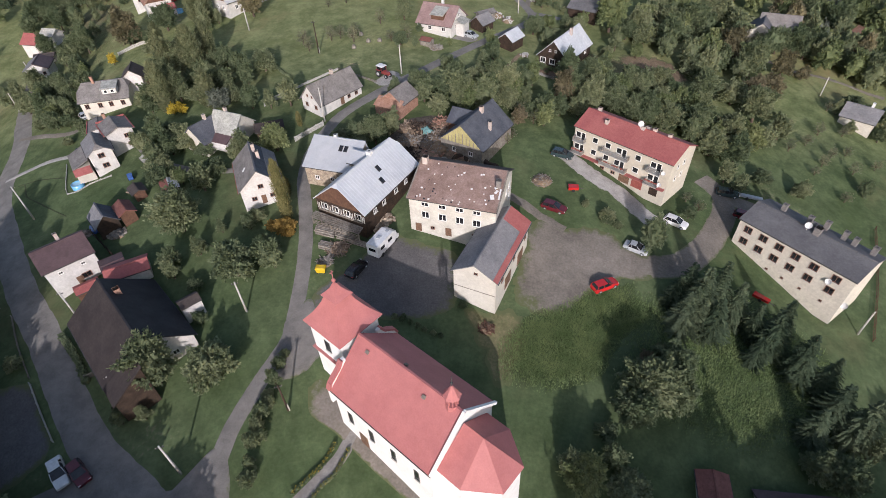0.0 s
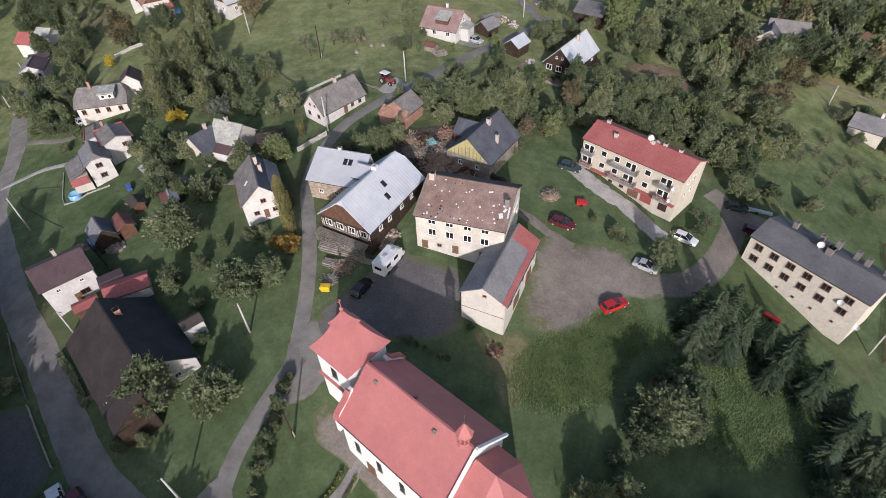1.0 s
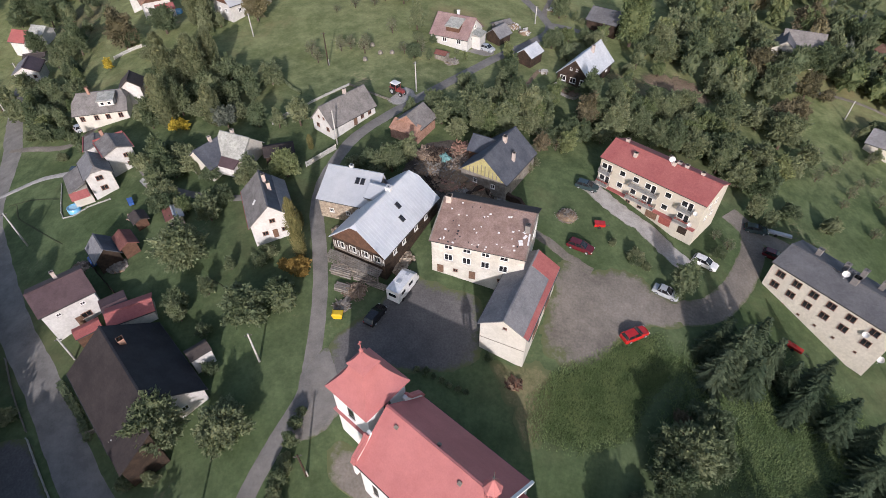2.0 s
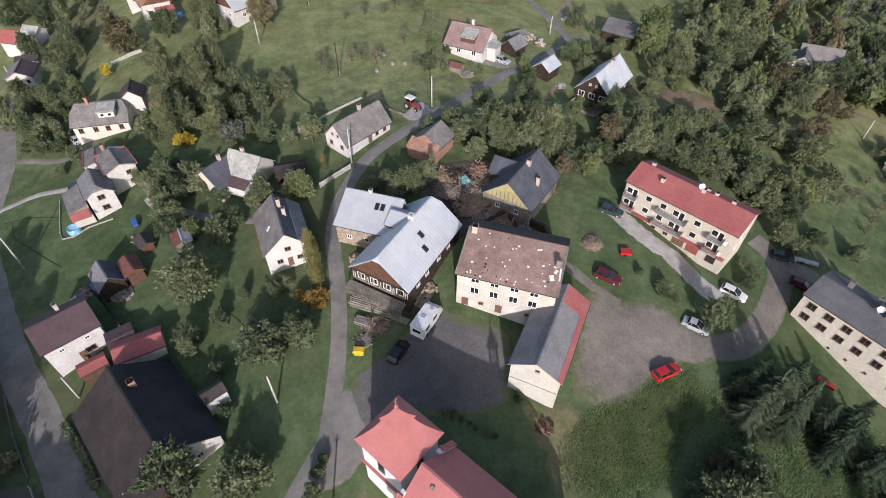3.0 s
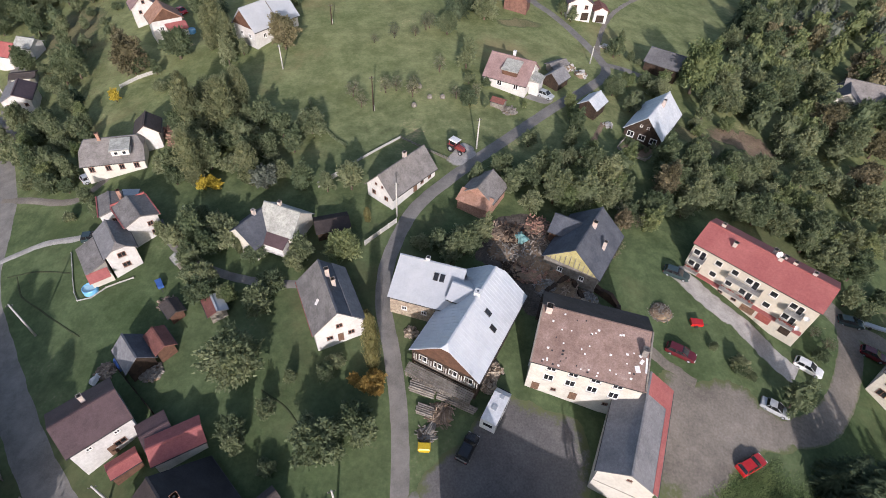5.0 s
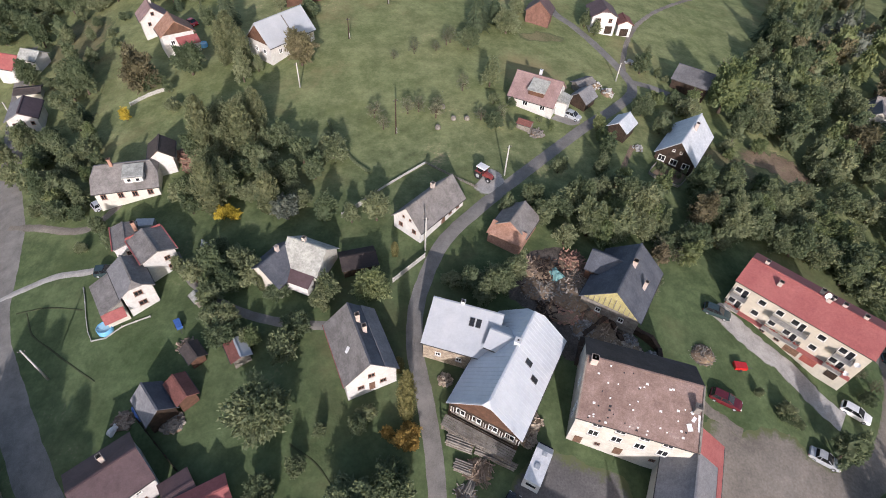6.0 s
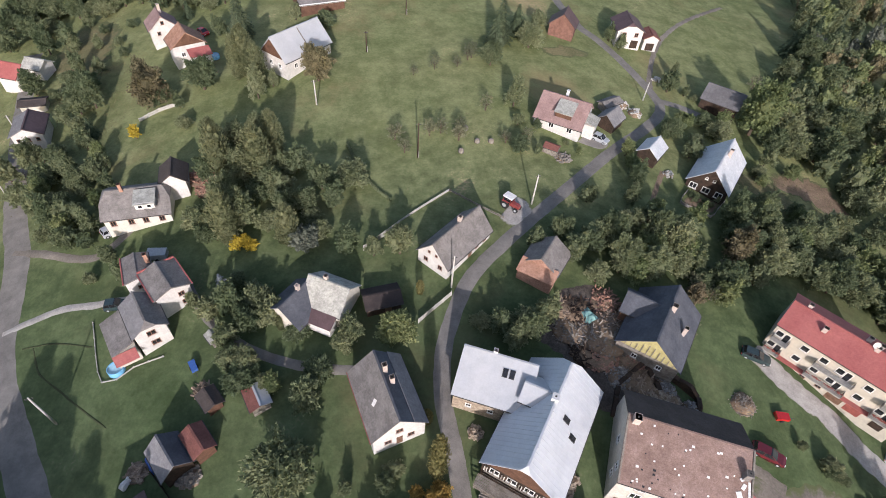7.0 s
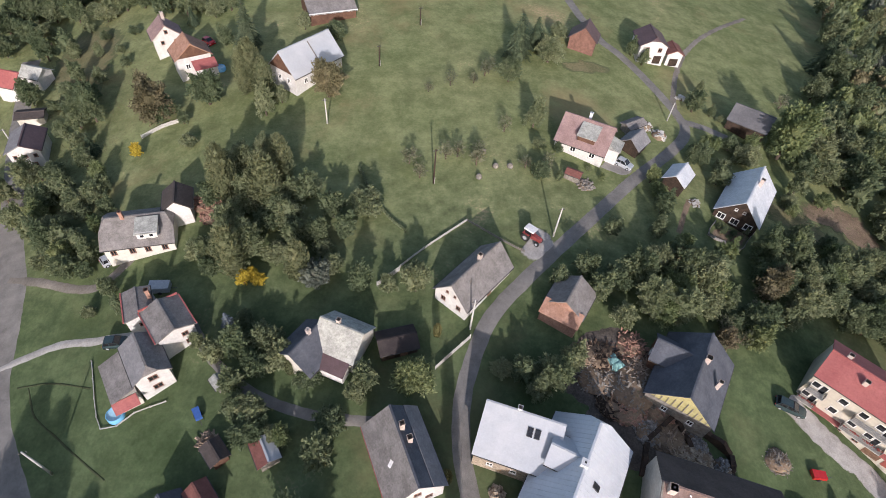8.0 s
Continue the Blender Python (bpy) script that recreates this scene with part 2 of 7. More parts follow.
    # dark green tone of the thin strips across the grass
    "ditch": mat("ditch", (0.038, 0.048, 0.022), (0.062, 0.072, 0.034), 0.95, 0.8, 0.5, 5),
    "trunk": mat("trunk", (0.07, 0.05, 0.035), (0.14, 0.11, 0.085), 0.95, 2, 0.5, 9),
}
LEAF = {
    "broadleaf": mat("leaf_broad", (0.140, 0.168, 0.092), (0.228, 0.252, 0.148), 0.8, 0.7, 0.2, 5, vary=0.26, island=0.2, trans=0.42, spec=0.08, speck=0),
    "bright": mat("leaf_bright", (0.165, 0.198, 0.091), (0.255, 0.285, 0.142), 0.8, 0.7, 0.2, 5, vary=0.15, island=0.2, trans=0.42, spec=0.08, speck=0),
    "willow": mat("leaf_willow", (0.190, 0.177, 0.101), (0.282, 0.249, 0.153), 0.8, 0.7, 0.2, 5, island=0.2, trans=0.42, spec=0.08, speck=0),
    "silverleaf": mat("leaf_silver", (0.120, 0.141, 0.112), (0.190, 0.208, 0.172), 0.8, 0.7, 0.2, 5, island=0.2, trans=0.34, spec=0.08, speck=0),
    "russet": mat("leaf_russet", (0.142, 0.125, 0.079), (0.221, 0.185, 0.125), 0.8, 0.7, 0.2, 5, vary=0.2, island=0.22, trans=0.34, spec=0.08, speck=0),
    "conifer": mat("needles", (0.068, 0.094, 0.058), (0.118, 0.146, 0.090), 0.8, 0.7, 0.2, 5, vary=0.2, island=0.25, trans=0.28, spec=0.06, speck=0),
    "poplar": mat("leaf_poplar", (0.141, 0.164, 0.089), (0.226, 0.242, 0.137), 0.8, 0.7, 0.2, 5, island=0.2, trans=0.42, spec=0.08, speck=0),
    "blue_spruce": mat("needles_blue", (0.141, 0.168, 0.194), (0.239, 0.269, 0.307), 0.8, 0.7, 0.2, 5, island=0.3),
    "thuja": mat("leaf_thuja", (0.145, 0.141, 0.059), (0.231, 0.215, 0.098), 0.8, 0.7, 0.2, 5, island=0.2, trans=0.28, spec=0.08, speck=0),
    "gold": mat("leaf_gold", (0.284, 0.195, 0.061), (0.399, 0.280, 0.095), 0.8, 0.7, 0.2, 5, island=0.25, trans=0.34, spec=0.08, speck=0),
    "yellow": mat("leaf_yellow", (0.399, 0.300, 0.034), (0.546, 0.430, 0.067), 0.8, 0.7, 0.2, 5, island=0.35, trans=0.2),
    "orchard": mat("leaf_orchard", (0.160, 0.168, 0.105), (0.240, 0.240, 0.160), 0.8, 0.7, 0.2, 5, vary=0.2, island=0.2, trans=0.42, spec=0.08, speck=0),
}

M["rubble_stone"] = mat("rubble_stone", (0.15, 0.142, 0.135), (0.29, 0.275, 0.26), 0.95, 1.4, 0.5, 6, island=0.35)
M["ash"] = mat("ash", (0.058, 0.050, 0.044), (0.115, 0.098, 0.084), 0.95, 0.5, 0.5, 4, c3=(0.19, 0.15, 0.115), speck=0.3)
for key, amount in (("gravel", 0.42), ("pale_gravel", 0.30), ("tarmac_yard", 0.30), ("asphalt", 0.10), ("soil", 0.5), ("dry_grass", 0.55)):
    grown_over(M[key], amount)


# ---- building blocks ----
def part(name, bm, material, parent, label="", smooth=False):
    """Link a bmesh as one mesh object, under a thing or a part."""
    me = bpy.data.meshes.new(name)
    bmesh.ops.recalc_face_normals(bm, faces=bm.faces)
    bm.to_mesh(me)
    bm.free()
    me.materials.append(material)
    if smooth:
        for f in me.polygons:
            f.use_smooth = True
    ob = new(name, me)
    if parent is not None:
        ob.parent = parent
    if label:
        ob["label"] = label
    return ob


def shared(name, me, parent, m=None):
    ob = new(name, me)
    ob.parent = parent
    if m is not None:
        ob.matrix_basis = m
    return ob


def box(bm, cx, cy, cz, sx, sy, sz, turn=None):
    vs = bmesh.ops.create_cube(bm, size=1.0)["verts"]
    for v in vs:
        v.co = Vector((v.co.x * sx, v.co.y * sy, v.co.z * sz))
        if turn is not None:
            v.co = turn @ v.co
        v.co += Vector((cx, cy, cz))
    return vs


def tube(bm, x, y, z0, z1, r0, r1, n=8, bend=(0, 0)):
    """An upright tapered tube with closed ends."""
    lo = [bm.verts.new((x + r0 * math.cos(2 * math.pi * i / n), y + r0 * math.sin(2 * math.pi * i / n), z0)) for i in range(n)]
    hi = [bm.verts.new((x + bend[0] + r1 * math.cos(2 * math.pi * i / n), y + bend[1] + r1 * math.sin(2 * math.pi * i / n), z1)) for i in range(n)]
    for i in range(n):
        bm.faces.new((lo[i], lo[(i + 1) % n], hi[(i + 1) % n], hi[i]))
    bm.faces.new(lo[::-1])
    bm.faces.new(hi)


def slab(bm, pts, thick):
    """A solid plate from a planar outline, thickened downwards."""
    top = [bm.verts.new(p) for p in pts]
    low = [bm.verts.new((p[0], p[1], p[2] - thick)) for p in pts]
    bm.faces.new(top)
    bm.faces.new(low[::-1])
    n = len(pts)
    for i in range(n):
        bm.faces.new((top[i], low[i], low[(i + 1) % n], top[(i + 1) % n]))


def beam(bm, a, b, w):
    """A square bar from a to b."""
    a, b = Vector(a), Vector(b)
    d = b - a
    q = d.to_track_quat("Z", "Y").to_matrix()
    box(bm, *((a + b) / 2), w, w, d.length, q)


def thing(name, x, y, yaw=0.0, z=None, label="", category="", group=""):
    ob = new(name)
    ob.empty_display_size = 0.2
    ob.matrix_basis = pose(x, y, gz(x, y) if z is None else z, 0, 0, yaw)
    return tagged(ob, label, category, group)


_cache = {}


def to_mesh(name, b, material):
    me = bpy.data.meshes.new(name)
    bmesh.ops.recalc_face_normals(b, faces=b.faces)
    b.to_mesh(me)
    b.free()
    me.materials.append(material)
    return me


def ring_frame(b, w, h, t, d):
    """A rectangular frame as one closed ring, standing in the xz plane."""
    loops = []
    for k, y in ((0, -d / 2), (t, -d / 2), (t, d / 2), (0, d / 2)):
        loops.append([b.verts.new((sx * (w / 2 - k), y, sz * (h / 2 - k))) for sx, sz in ((-1, -1), (1, -1), (1, 1), (-1, 1))])
    for i in range(4):
        l0, l1 = loops[i], loops[(i + 1) % 4]
        for j in range(4):
            b.faces.new((l0[j], l0[(j + 1) % 4], l1[(j + 1) % 4], l1[j]))


def window_mesh(w, h, frame_mat, bars):
    key = (round(w, 2), round(h, 2), frame_mat, bars)
    if key not in _cache:
        t = 0.1
        f = bmesh.new()
        ring_frame(f, w, h, t, 0.14)
        g = bmesh.new()
        box(g, 0, -0.01, 0, w - 2 * t, 0.06, h - 2 * t)
        q = bmesh.new()
        box(q, 0, 0.05, -h / 2 - 0.04, w + 0.16, 0.22, 0.06)
        u = None
        if bars:
            u = bmesh.new()
            box(u, 0, 0.01, 0, 0.07, 0.10, h - 2 * t)
            u = to_mesh("mullion", u, M[frame_mat])
        _cache[key] = (to_mesh("window_frame", f, M[frame_mat]), to_mesh("pane", g, M["pane"]), to_mesh("sill", q, M["concrete"]), u)
    return _cache[key]


def hang_window(owner, m, w, h, frame_mat="window_frame", bars=True, name="window"):
    fr, pe, si, mu = window_mesh(w, h, frame_mat, bars)
    win = shared(name, fr, owner, m)
    shared("pane", pe, win)
    shared("sill", si, win)
    if mu:
        shared("mullion", mu, win)
    return win


def put_window(owner, L, W, side, a, z, w, h, frame_mat="window_frame", bars=True, name="window"):
    """A window on one side of a house body: sides m, p along it, 0, 1 at its ends; a: metres along that side."""
    m = {"m": pose(a, -W / 2, z, 0, 0, 180), "p": pose(a, W / 2, z), "0": pose(-L / 2, a, z, 0, 0, 90), "1": pose(L / 2, a, z, 0, 0, -90)}[side]
    return hang_window(owner, m, w, h, frame_mat, bars, name)


def put_door(owner, L, W, side, a, w, h, material="door_wood", name="door", z=0.0):
    b = bmesh.new()
    box(b, 0, 0.02, z + h / 2, w, 0.10, h)
    for i in range(3):
        box(b, 0, 0.08, z + h * (0.2 + 0.3 * i), w * 0.8, 0.03, h * 0.22)
    d = part(name, b, M[material], owner)
    d.matrix_basis = {"m": pose(a, -W / 2, 0, 0, 0, 180), "p": pose(a, W / 2, 0), "0": pose(-L / 2, a, 0, 0, 0, 90), "1": pose(L / 2, a, 0, 0, 0, -90)}[side]
    return d


def put_chimney(owner, a, b, z0, z1, w=0.6, material="render_chimney"):
    c = bmesh.new()
    box(c, 0, 0, (z0 + z1) / 2, w, w, z1 - z0)
    box(c, 0, 0, z1 - 0.05, w + 0.10, w + 0.10, 0.10)
    ch = part("chimney", c, M[material], owner)
    f = bmesh.new()
    box(f, 0, 0, z1 + 0.012, w * 0.3, w * 0.3, 0.03)
    part("flue", f, M["iron"], ch)
    ch.matrix_basis = pose(a, b, 0)
    return ch


def house(name, x, y, yaw, L, W, H, R, roof, wall, label, category="house", over=0.35, gable=None, hips=(1, 1), inset=(0, 0), roof2=None, sink=1.6, z=None, ridge_cap=True, group="", rv=0.0, k=1.0, kz=1.0):
    """A body with a pitched roof, ridge along its own x. hips: how far up the gable the hip begins at each end (1: plain gable);
    inset: how far the ridge stops short there."""
    top = thing(name, x, y, yaw, z, label, category, group)
    top.scale = (k, k, k * kz)
    wl, ww = L - 2 * over * 0.8, W - 2 * over
    s = R / (W / 2)
    hw = H + over * s - 0.14
    b = bmesh.new()
    ends = []
    for sgn, f in ((-1, hips[0]), (1, hips[1])):
        u = sgn * wl / 2
        prof = [(-ww / 2, -sink), (ww / 2, -sink), (ww / 2, hw)]
        if f >= 1:
            prof.append((rv, H + R - 0.16))
        elif f > 0:
            prof += [(ww / 2 * (1 - f), hw + ww / 2 * s * f), (-ww / 2 * (1 - f), hw + ww / 2 * s * f)]
        prof.append((-ww / 2, hw))
        ends.append([b.verts.new((u, p, q)) for p, q in prof])
    for e, flip in ((ends[0], True), (ends[1], False)):
        b.faces.new(e[::-1] if flip else e)
    e0, e1 = ends
    b.faces.new((e0[0], e1[0], e1[-1], e0[-1]))
    b.faces.new((e0[1], e0[2], e1[2], e1[1]))
    b.faces.new((e0[0], e0[1], e1[1], e1[0]))
    if len(e0) == len(e1) == 5:
        b.faces.new((e0[2], e0[3], e1[3], e1[2]))
        b.faces.new((e0[3], e0[4], e1[4], e1[3]))
    part("wall", b, M[wall], top)
    if gable:
        for sgn, f in ((-1, hips[0]), (1, hips[1])):
            if f <= 0:
                continue
            g = bmesh.new()
            u = sgn * (wl / 2 + 0.03)
            zz = [(-ww / 2, hw), (ww / 2, hw)] + ([(0, hw + ww / 2 * s)] if f >= 1 else [(ww / 2 * (1 - f), hw + ww / 2 * s * f), (-ww / 2 * (1 - f), hw + ww / 2 * s * f)])
            va = [g.verts.new((u - 0.04, p, q)) for p, q in zz]
            vb = [g.verts.new((u + 0.04, p, q)) for p, q in zz]
            g.faces.new(va)
            g.faces.new(vb[::-1])
            for i in range(len(zz)):
                j = (i + 1) % len(zz)
                g.faces.new((va[i], va[j], vb[j], vb[i]))
            part("gable_boarding", g, M[gable], top)
    th = 0.16
    for k, (sgn, rm) in enumerate(((-1, roof), (1, roof2 or roof))):
        r = bmesh.new()
        v = sgn * W / 2
        pts = [(-L / 2, v, H), (L / 2, v, H)]
        if hips[1] < 1:
            pts.append((L / 2, v * (1 - hips[1]), H + R * hips[1])) if hips[1] > 0 else None
            pts.append((L / 2 - inset[1], 0, H + R))
        else:
            pts.append((L / 2, rv, H + R))
        if hips[0] < 1:
            pts.append((-L / 2 + inset[0], 0, H + R))
            pts.append((-L / 2, v * (1 - hips[0]), H + R * hips[0])) if hips[0] > 0 else None
        else:
            pts.append((-L / 2, rv, H + R))
        slab(r, pts if sgn < 0 else pts[::-1], th)
        part("roof_slope", r, M[rm], top)
    for e, (sgn, f) in enumerate(((-1, hips[0]), (1, hips[1]))):
        if f < 1:
            r = bmesh.new()
            zf = H + R * f
            vv = W / 2 * (1 - f)
            slab(r, [(sgn * L / 2, -vv, zf), (sgn * L / 2, vv, zf), (sgn * (L / 2 - inset[e]), 0, H + R)], th)
            part("roof_hip", r, M[roof], top)
    if ridge_cap:
        r = bmesh.new()
        box(r, (inset[0] - inset[1]) / 2, rv, H + R + 0.02, L - inset[0] - inset[1], 0.26, 0.1)
        part("ridge_cap", r, M[roof], top)
    for sgn in (-1, 1):
        r = bmesh.new()
        box(r, 0, sgn * (W / 2 + 0.04), H - 0.14, L, 0.11, 0.1)
        part("gutter", r, M["iron"], top)
    top["wl"], top["ww"] = wl, ww
    return top


def windows(owner, side, spots, w=0.9, h=1.2, frame_mat="window_frame", bars=True):
    for a, z in spots:
        put_window(owner, owner["wl"], owner["ww"], side, a, z, w, h, frame_mat, bars)


def doors(owner, side, spots, w=1.0, h=2.0, material="door_wood", name="door"):
    for a in spots:
        put_door(owner, owner["wl"], owner["ww"], side, a, w, h, material, name)


# ---- the ground and its roads ----
def ground():
    xs = [-1500, -900, -500, -300, -230, -190] + list(range(-164, 141, 4)) + [170, 220, 300, 500, 900, 1500]
    ys = [-1500, -900, -500, -250, -120, -60, -20] + list(range(0, 253, 4)) + [280, 320, 420, 600, 1000, 1800]
    b = bmesh.new()
    grid = [[b.verts.new((x, y, gz(x, y))) for x in xs] for y in ys]
    for j in range(len(ys) - 1):
        for i in range(len(xs) - 1):
            b.faces.new((grid[j][i], grid[j][i + 1], grid[j + 1][i + 1], grid[j + 1][i]))
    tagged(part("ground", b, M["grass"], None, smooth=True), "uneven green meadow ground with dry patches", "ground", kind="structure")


def spline(pts, step=1.0):
    """Points at even steps along a smooth line."""
    out = []
    p = [Vector((*q, 0)) for q in pts]
    for i in range(len(p) - 1):
        a, b = p[i], p[i + 1]
        t0 = (p[i + 1] - p[i - 1]) / 2 if i else b - a
        t1 = (p[i + 2] - p[i]) / 2 if i + 2 < len(p) else b - a
        n = max(2, int((b - a).length / step))
        for k in range(n):
            s = k / n
            out.append(a * (2 * s ** 3 - 3 * s ** 2 + 1) + t0 * (s ** 3 - 2 * s ** 2 + s) + b * (-2 * s ** 3 + 3 * s ** 2) + t1 * (s ** 3 - s ** 2))
    out.append(p[-1])
    return out


def ribbon(name, pts, width, material, lift, label, category="road", ragged=0.12, width2=None):
    """A road laid on the ground along a line."""
    line = spline(pts, 0.8)
    b = bmesh.new()
    rim = b.verts.layers.float.new("rim")
    rows = []
    n = len(line)
    for i, q in enumerate(line):
        d = (line[min(n - 1, i + 1)] - line[max(0, i - 1)]).normalized()
        side = Vector((-d.y, d.x, 0))
        w = width + ((width2 or width) - width) * i / n
        row = []
        for k in range(5):
            o = (k / 2 - 1) * w / 2
            if k in (0, 4):
                o += (noise.noise(Vector((q.x * 0.7, q.y * 0.7, k))) * ragged)
            x, y = q.x + side.x * o, q.y + side.y * o
            row.append(b.verts.new((x, y, gz(x, y) + (lift if 0 < k < 4 else -0.04))))
            row[-1][rim] = 1.0 if k in (0, 4) else 0.0
        rows.append(row)
    for r0, r1 in zip(rows, rows[1:]):
        for k in range(4):
            b.faces.new((r0[k], r0[k + 1], r1[k + 1], r1[k]))
    return tagged(part(name, b, M[material], None, smooth=True), label, category, kind="structure")


def patch(name, pts, material, lift, label, category="ground", ragged=0.5):
    """A surface laid on the ground inside an outline."""
    c = sum((Vector((*p, 0)) for p in pts), Vector()) / len(pts)
    rim = spline(list(pts) + [pts[0]], 0.4)[:-1]
    b = bmesh.new()
    edge = b.verts.layers.float.new("rim")
    rings = []
    for k in range(1, 9):
        ring = []
        for q in rim:
            e = q + (q - c).normalized() * (noise.noise(q * 0.5) + 0.5 * noise.noise(q * 1.7)) * ragged
            x, y = c.x + (e.x - c.x) * k / 8, c.y + (e.y - c.y) * k / 8
            ring.append(b.verts.new((x, y, gz(x, y) + (lift if k < 8 else -0.04))))
            ring[-1][edge] = max(0.0, (k - 5) / 3)
        rings.append(ring)
    mid = b.verts.new((c.x, c.y, gz(c.x, c.y) + lift))
    n = len(rim)
    for i in range(n):
        b.faces.new((mid, rings[0][i], rings[0][(i + 1) % n]))
        for r0, r1 in zip(rings, rings[1:]):
            b.faces.new((r0[i], r1[i], r1[(i + 1) % n], r0[(i + 1) % n]))
    return tagged(part(name, b, M[material], None, smooth=True), label, category, kind="structure")


# ---- trees ----
def crown_mesh(kind, seed, light=False, fine=False):
    """Sprays of small leaves on limbs that reach out from a thin inner mass, within a unit radius, base at z = 0."""
    rng = random.Random(seed)
    vs, fs = [], []

    def leaf(p, along, tilt, length, wide):
        side = tilt.cross(along)
        k = len(vs)
        vs.extend((tuple(p + side * wide - along * length * 0.55), tuple(p + along * length), tuple(p - side * wide * 1.1 - along * length * 0.45 - tilt * wide * 0.3)))
        fs.append((k, k + 1, k + 2))

    def mass(c, r, flat, off, rough):
        b = bmesh.new()
        bmesh.ops.create_icosphere(b, subdivisions=2, radius=1.0)
        k = len(vs)
        for v in b.verts:
            q = r * (1 + rough * noise.noise(v.co * 1.6 + off) + rough * 0.5 * noise.noise(v.co * 4.1 + off))
            vs.append((c.x + v.co.x * q, c.y + v.co.y * q, c.z + v.co.z * q * flat))
        fs.extend(tuple(v.index + k for v in f.verts) for f in b.faces)
        b.free()

    off = Vector((seed * 1.7, seed * 0.3, 0))
    if kind in ("conifer", "blue_spruce"):
        tiers = 17
        for t in range(tiers):
            f = t / tiers
            z = 0.2 + f * 2.8
            reach = (1 - f) ** 0.85 * 1.02 + 0.05
            n = max(5, int(12 * (1 - f)) + 3)
            mass(Vector((0, 0, z)), reach * 0.58, 0.55, off + Vector((0, 0, z)), 0.45)
            for k in range(n):
                a = 6.283 * (k + rng.uniform(-0.3, 0.3)) / n + t * 1.3
                o = Vector((math.cos(a), math.sin(a), 0))
                rr = reach * rng.uniform(0.72, 1.12)
                m = max(4, int((11 if light else 15) * rr))
                for j in range(m):
                    g = (j + 1) / m
                    p = o * rr * g + Vector((0, 0, z + 0.12 - 0.30 * rr * g * g + rng.uniform(-0.03, 0.03)))
                    w = (0.20 * (1 - g) + 0.07) * (0.45 + 0.6 * rr)
                    for sg in (-1, 1):
                        d = (o * 0.7 + Vector((-o.y, o.x, 0)) * sg * 0.8 + Vector((0, 0, rng.uniform(-0.45, -0.05)))).normalized()
                        leaf(p + d * w * 0.5, d, (d.orthogonal() + Vector((0, 0, 1.4))).normalized(), w * rng.uniform(0.6, 1.0), 0.036 + 0.03 * rng.random())
    elif kind in ("poplar", "thuja"):
        for t in range(30):
            f = t / 30
            r = math.sin(math.pi * min(1, 0.12 + f * 0.88)) ** 0.6
            c = Vector((math.cos(t * 2.4) * r * 0.45, math.sin(t * 2.4) * r * 0.45, 0.3 + f * 4.2))
            mass(Vector((c.x * 0.6, c.y * 0.6, c.z)), 0.34 * r + 0.06, 1.1, off + c, 0.3)
            for _ in range(150):
                d = Vector((rng.gauss(0, 1), rng.gauss(0, 1), rng.gauss(0.2, 1))).normalized()
                p = c + d * (0.5 * r + 0.1) * rng.uniform(0.6, 1.2)
                up = (Vector((d.x, d.y, 1.2)) + Vector((rng.gauss(0, 0.4), rng.gauss(0, 0.4), 0))).normalized()
                s = rng.uniform(0.05, 0.10)
                leaf(p, up, (d + up.orthogonal() * 0.4).normalized(), s * 1.5, s * 0.9)
    else:
        thin = kind == "orchard"
        tall, lean = (0.85, 1.0, 1.2, 1.4, 1.55)[seed // 7 % 5], (rng.uniform(-0.15, 0.15), rng.uniform(-0.15, 0.15))
        wide = 1.0 if tall < 1.3 else 0.84
        mid = 1.08 * tall ** 0.8
        if not thin:
            mass(Vector((lean[0] * 0.3, lean[1] * 0.3, mid)), 0.60, tall * 0.95, off, 0.5)
        n = 34 if thin else 54 if light else 120 if fine else 84
        per = 12 if thin else 30 if light else 64 if fine else 46
        small = 0.85 if fine else 1.45 if light else 1.1
        for i in range(n):
            z = 1 - 1.75 * (i + 0.5) / n
            a = i * 2.399 + rng.uniform(-0.5, 0.5)
            q = math.sqrt(max(0.0, 1 - z * z))
            d = Vector((math.cos(a) * q, math.sin(a) * q, z))
            k = (0.86 + 0.42 * noise.noise(d * 1.5 + off)) * rng.uniform(0.78, 1.18)
            tip = Vector((d.x * k * wide + lean[0] * z, d.y * k * wide + lean[1] * z, mid + z * k * tall * 0.92))
            root = Vector((lean[0] * z * 0.4, lean[1] * z * 0.4, mid + z * 0.25 - 0.25))
            limb = tip - root
            sag = 0.16 * q * rng.uniform(0.4, 1.5)
            for j in range(per):
                g = 0.42 + 0.6 * rng.random() ** 0.75
                w = 0.21 * (1.15 - g) ** 0.5 + 0.03
                p = root + limb * g + Vector((rng.gauss(0, w * 0.62), rng.gauss(0, w * 0.62), rng.gauss(0, w * 0.42) - sag * g * g))
                along = (limb.normalized() + Vector((rng.gauss(0, 0.45), rng.gauss(0, 0.45), rng.gauss(-0.25, 0.35)))).normalized()
                up = d + Vector((rng.gauss(0, 0.38), rng.gauss(0, 0.38), rng.gauss(0.25, 0.3)))
                up = (up - along * up.dot(along)).normalized()
                s = rng.uniform(0.040, 0.078) * small
                leaf(p, along, up, s * 1.5, s * 0.95)
    me = bpy.data.meshes.new("crown")
    me.from_pydata(vs, [], fs)
    me.materials.append(LEAF[kind])
    return me


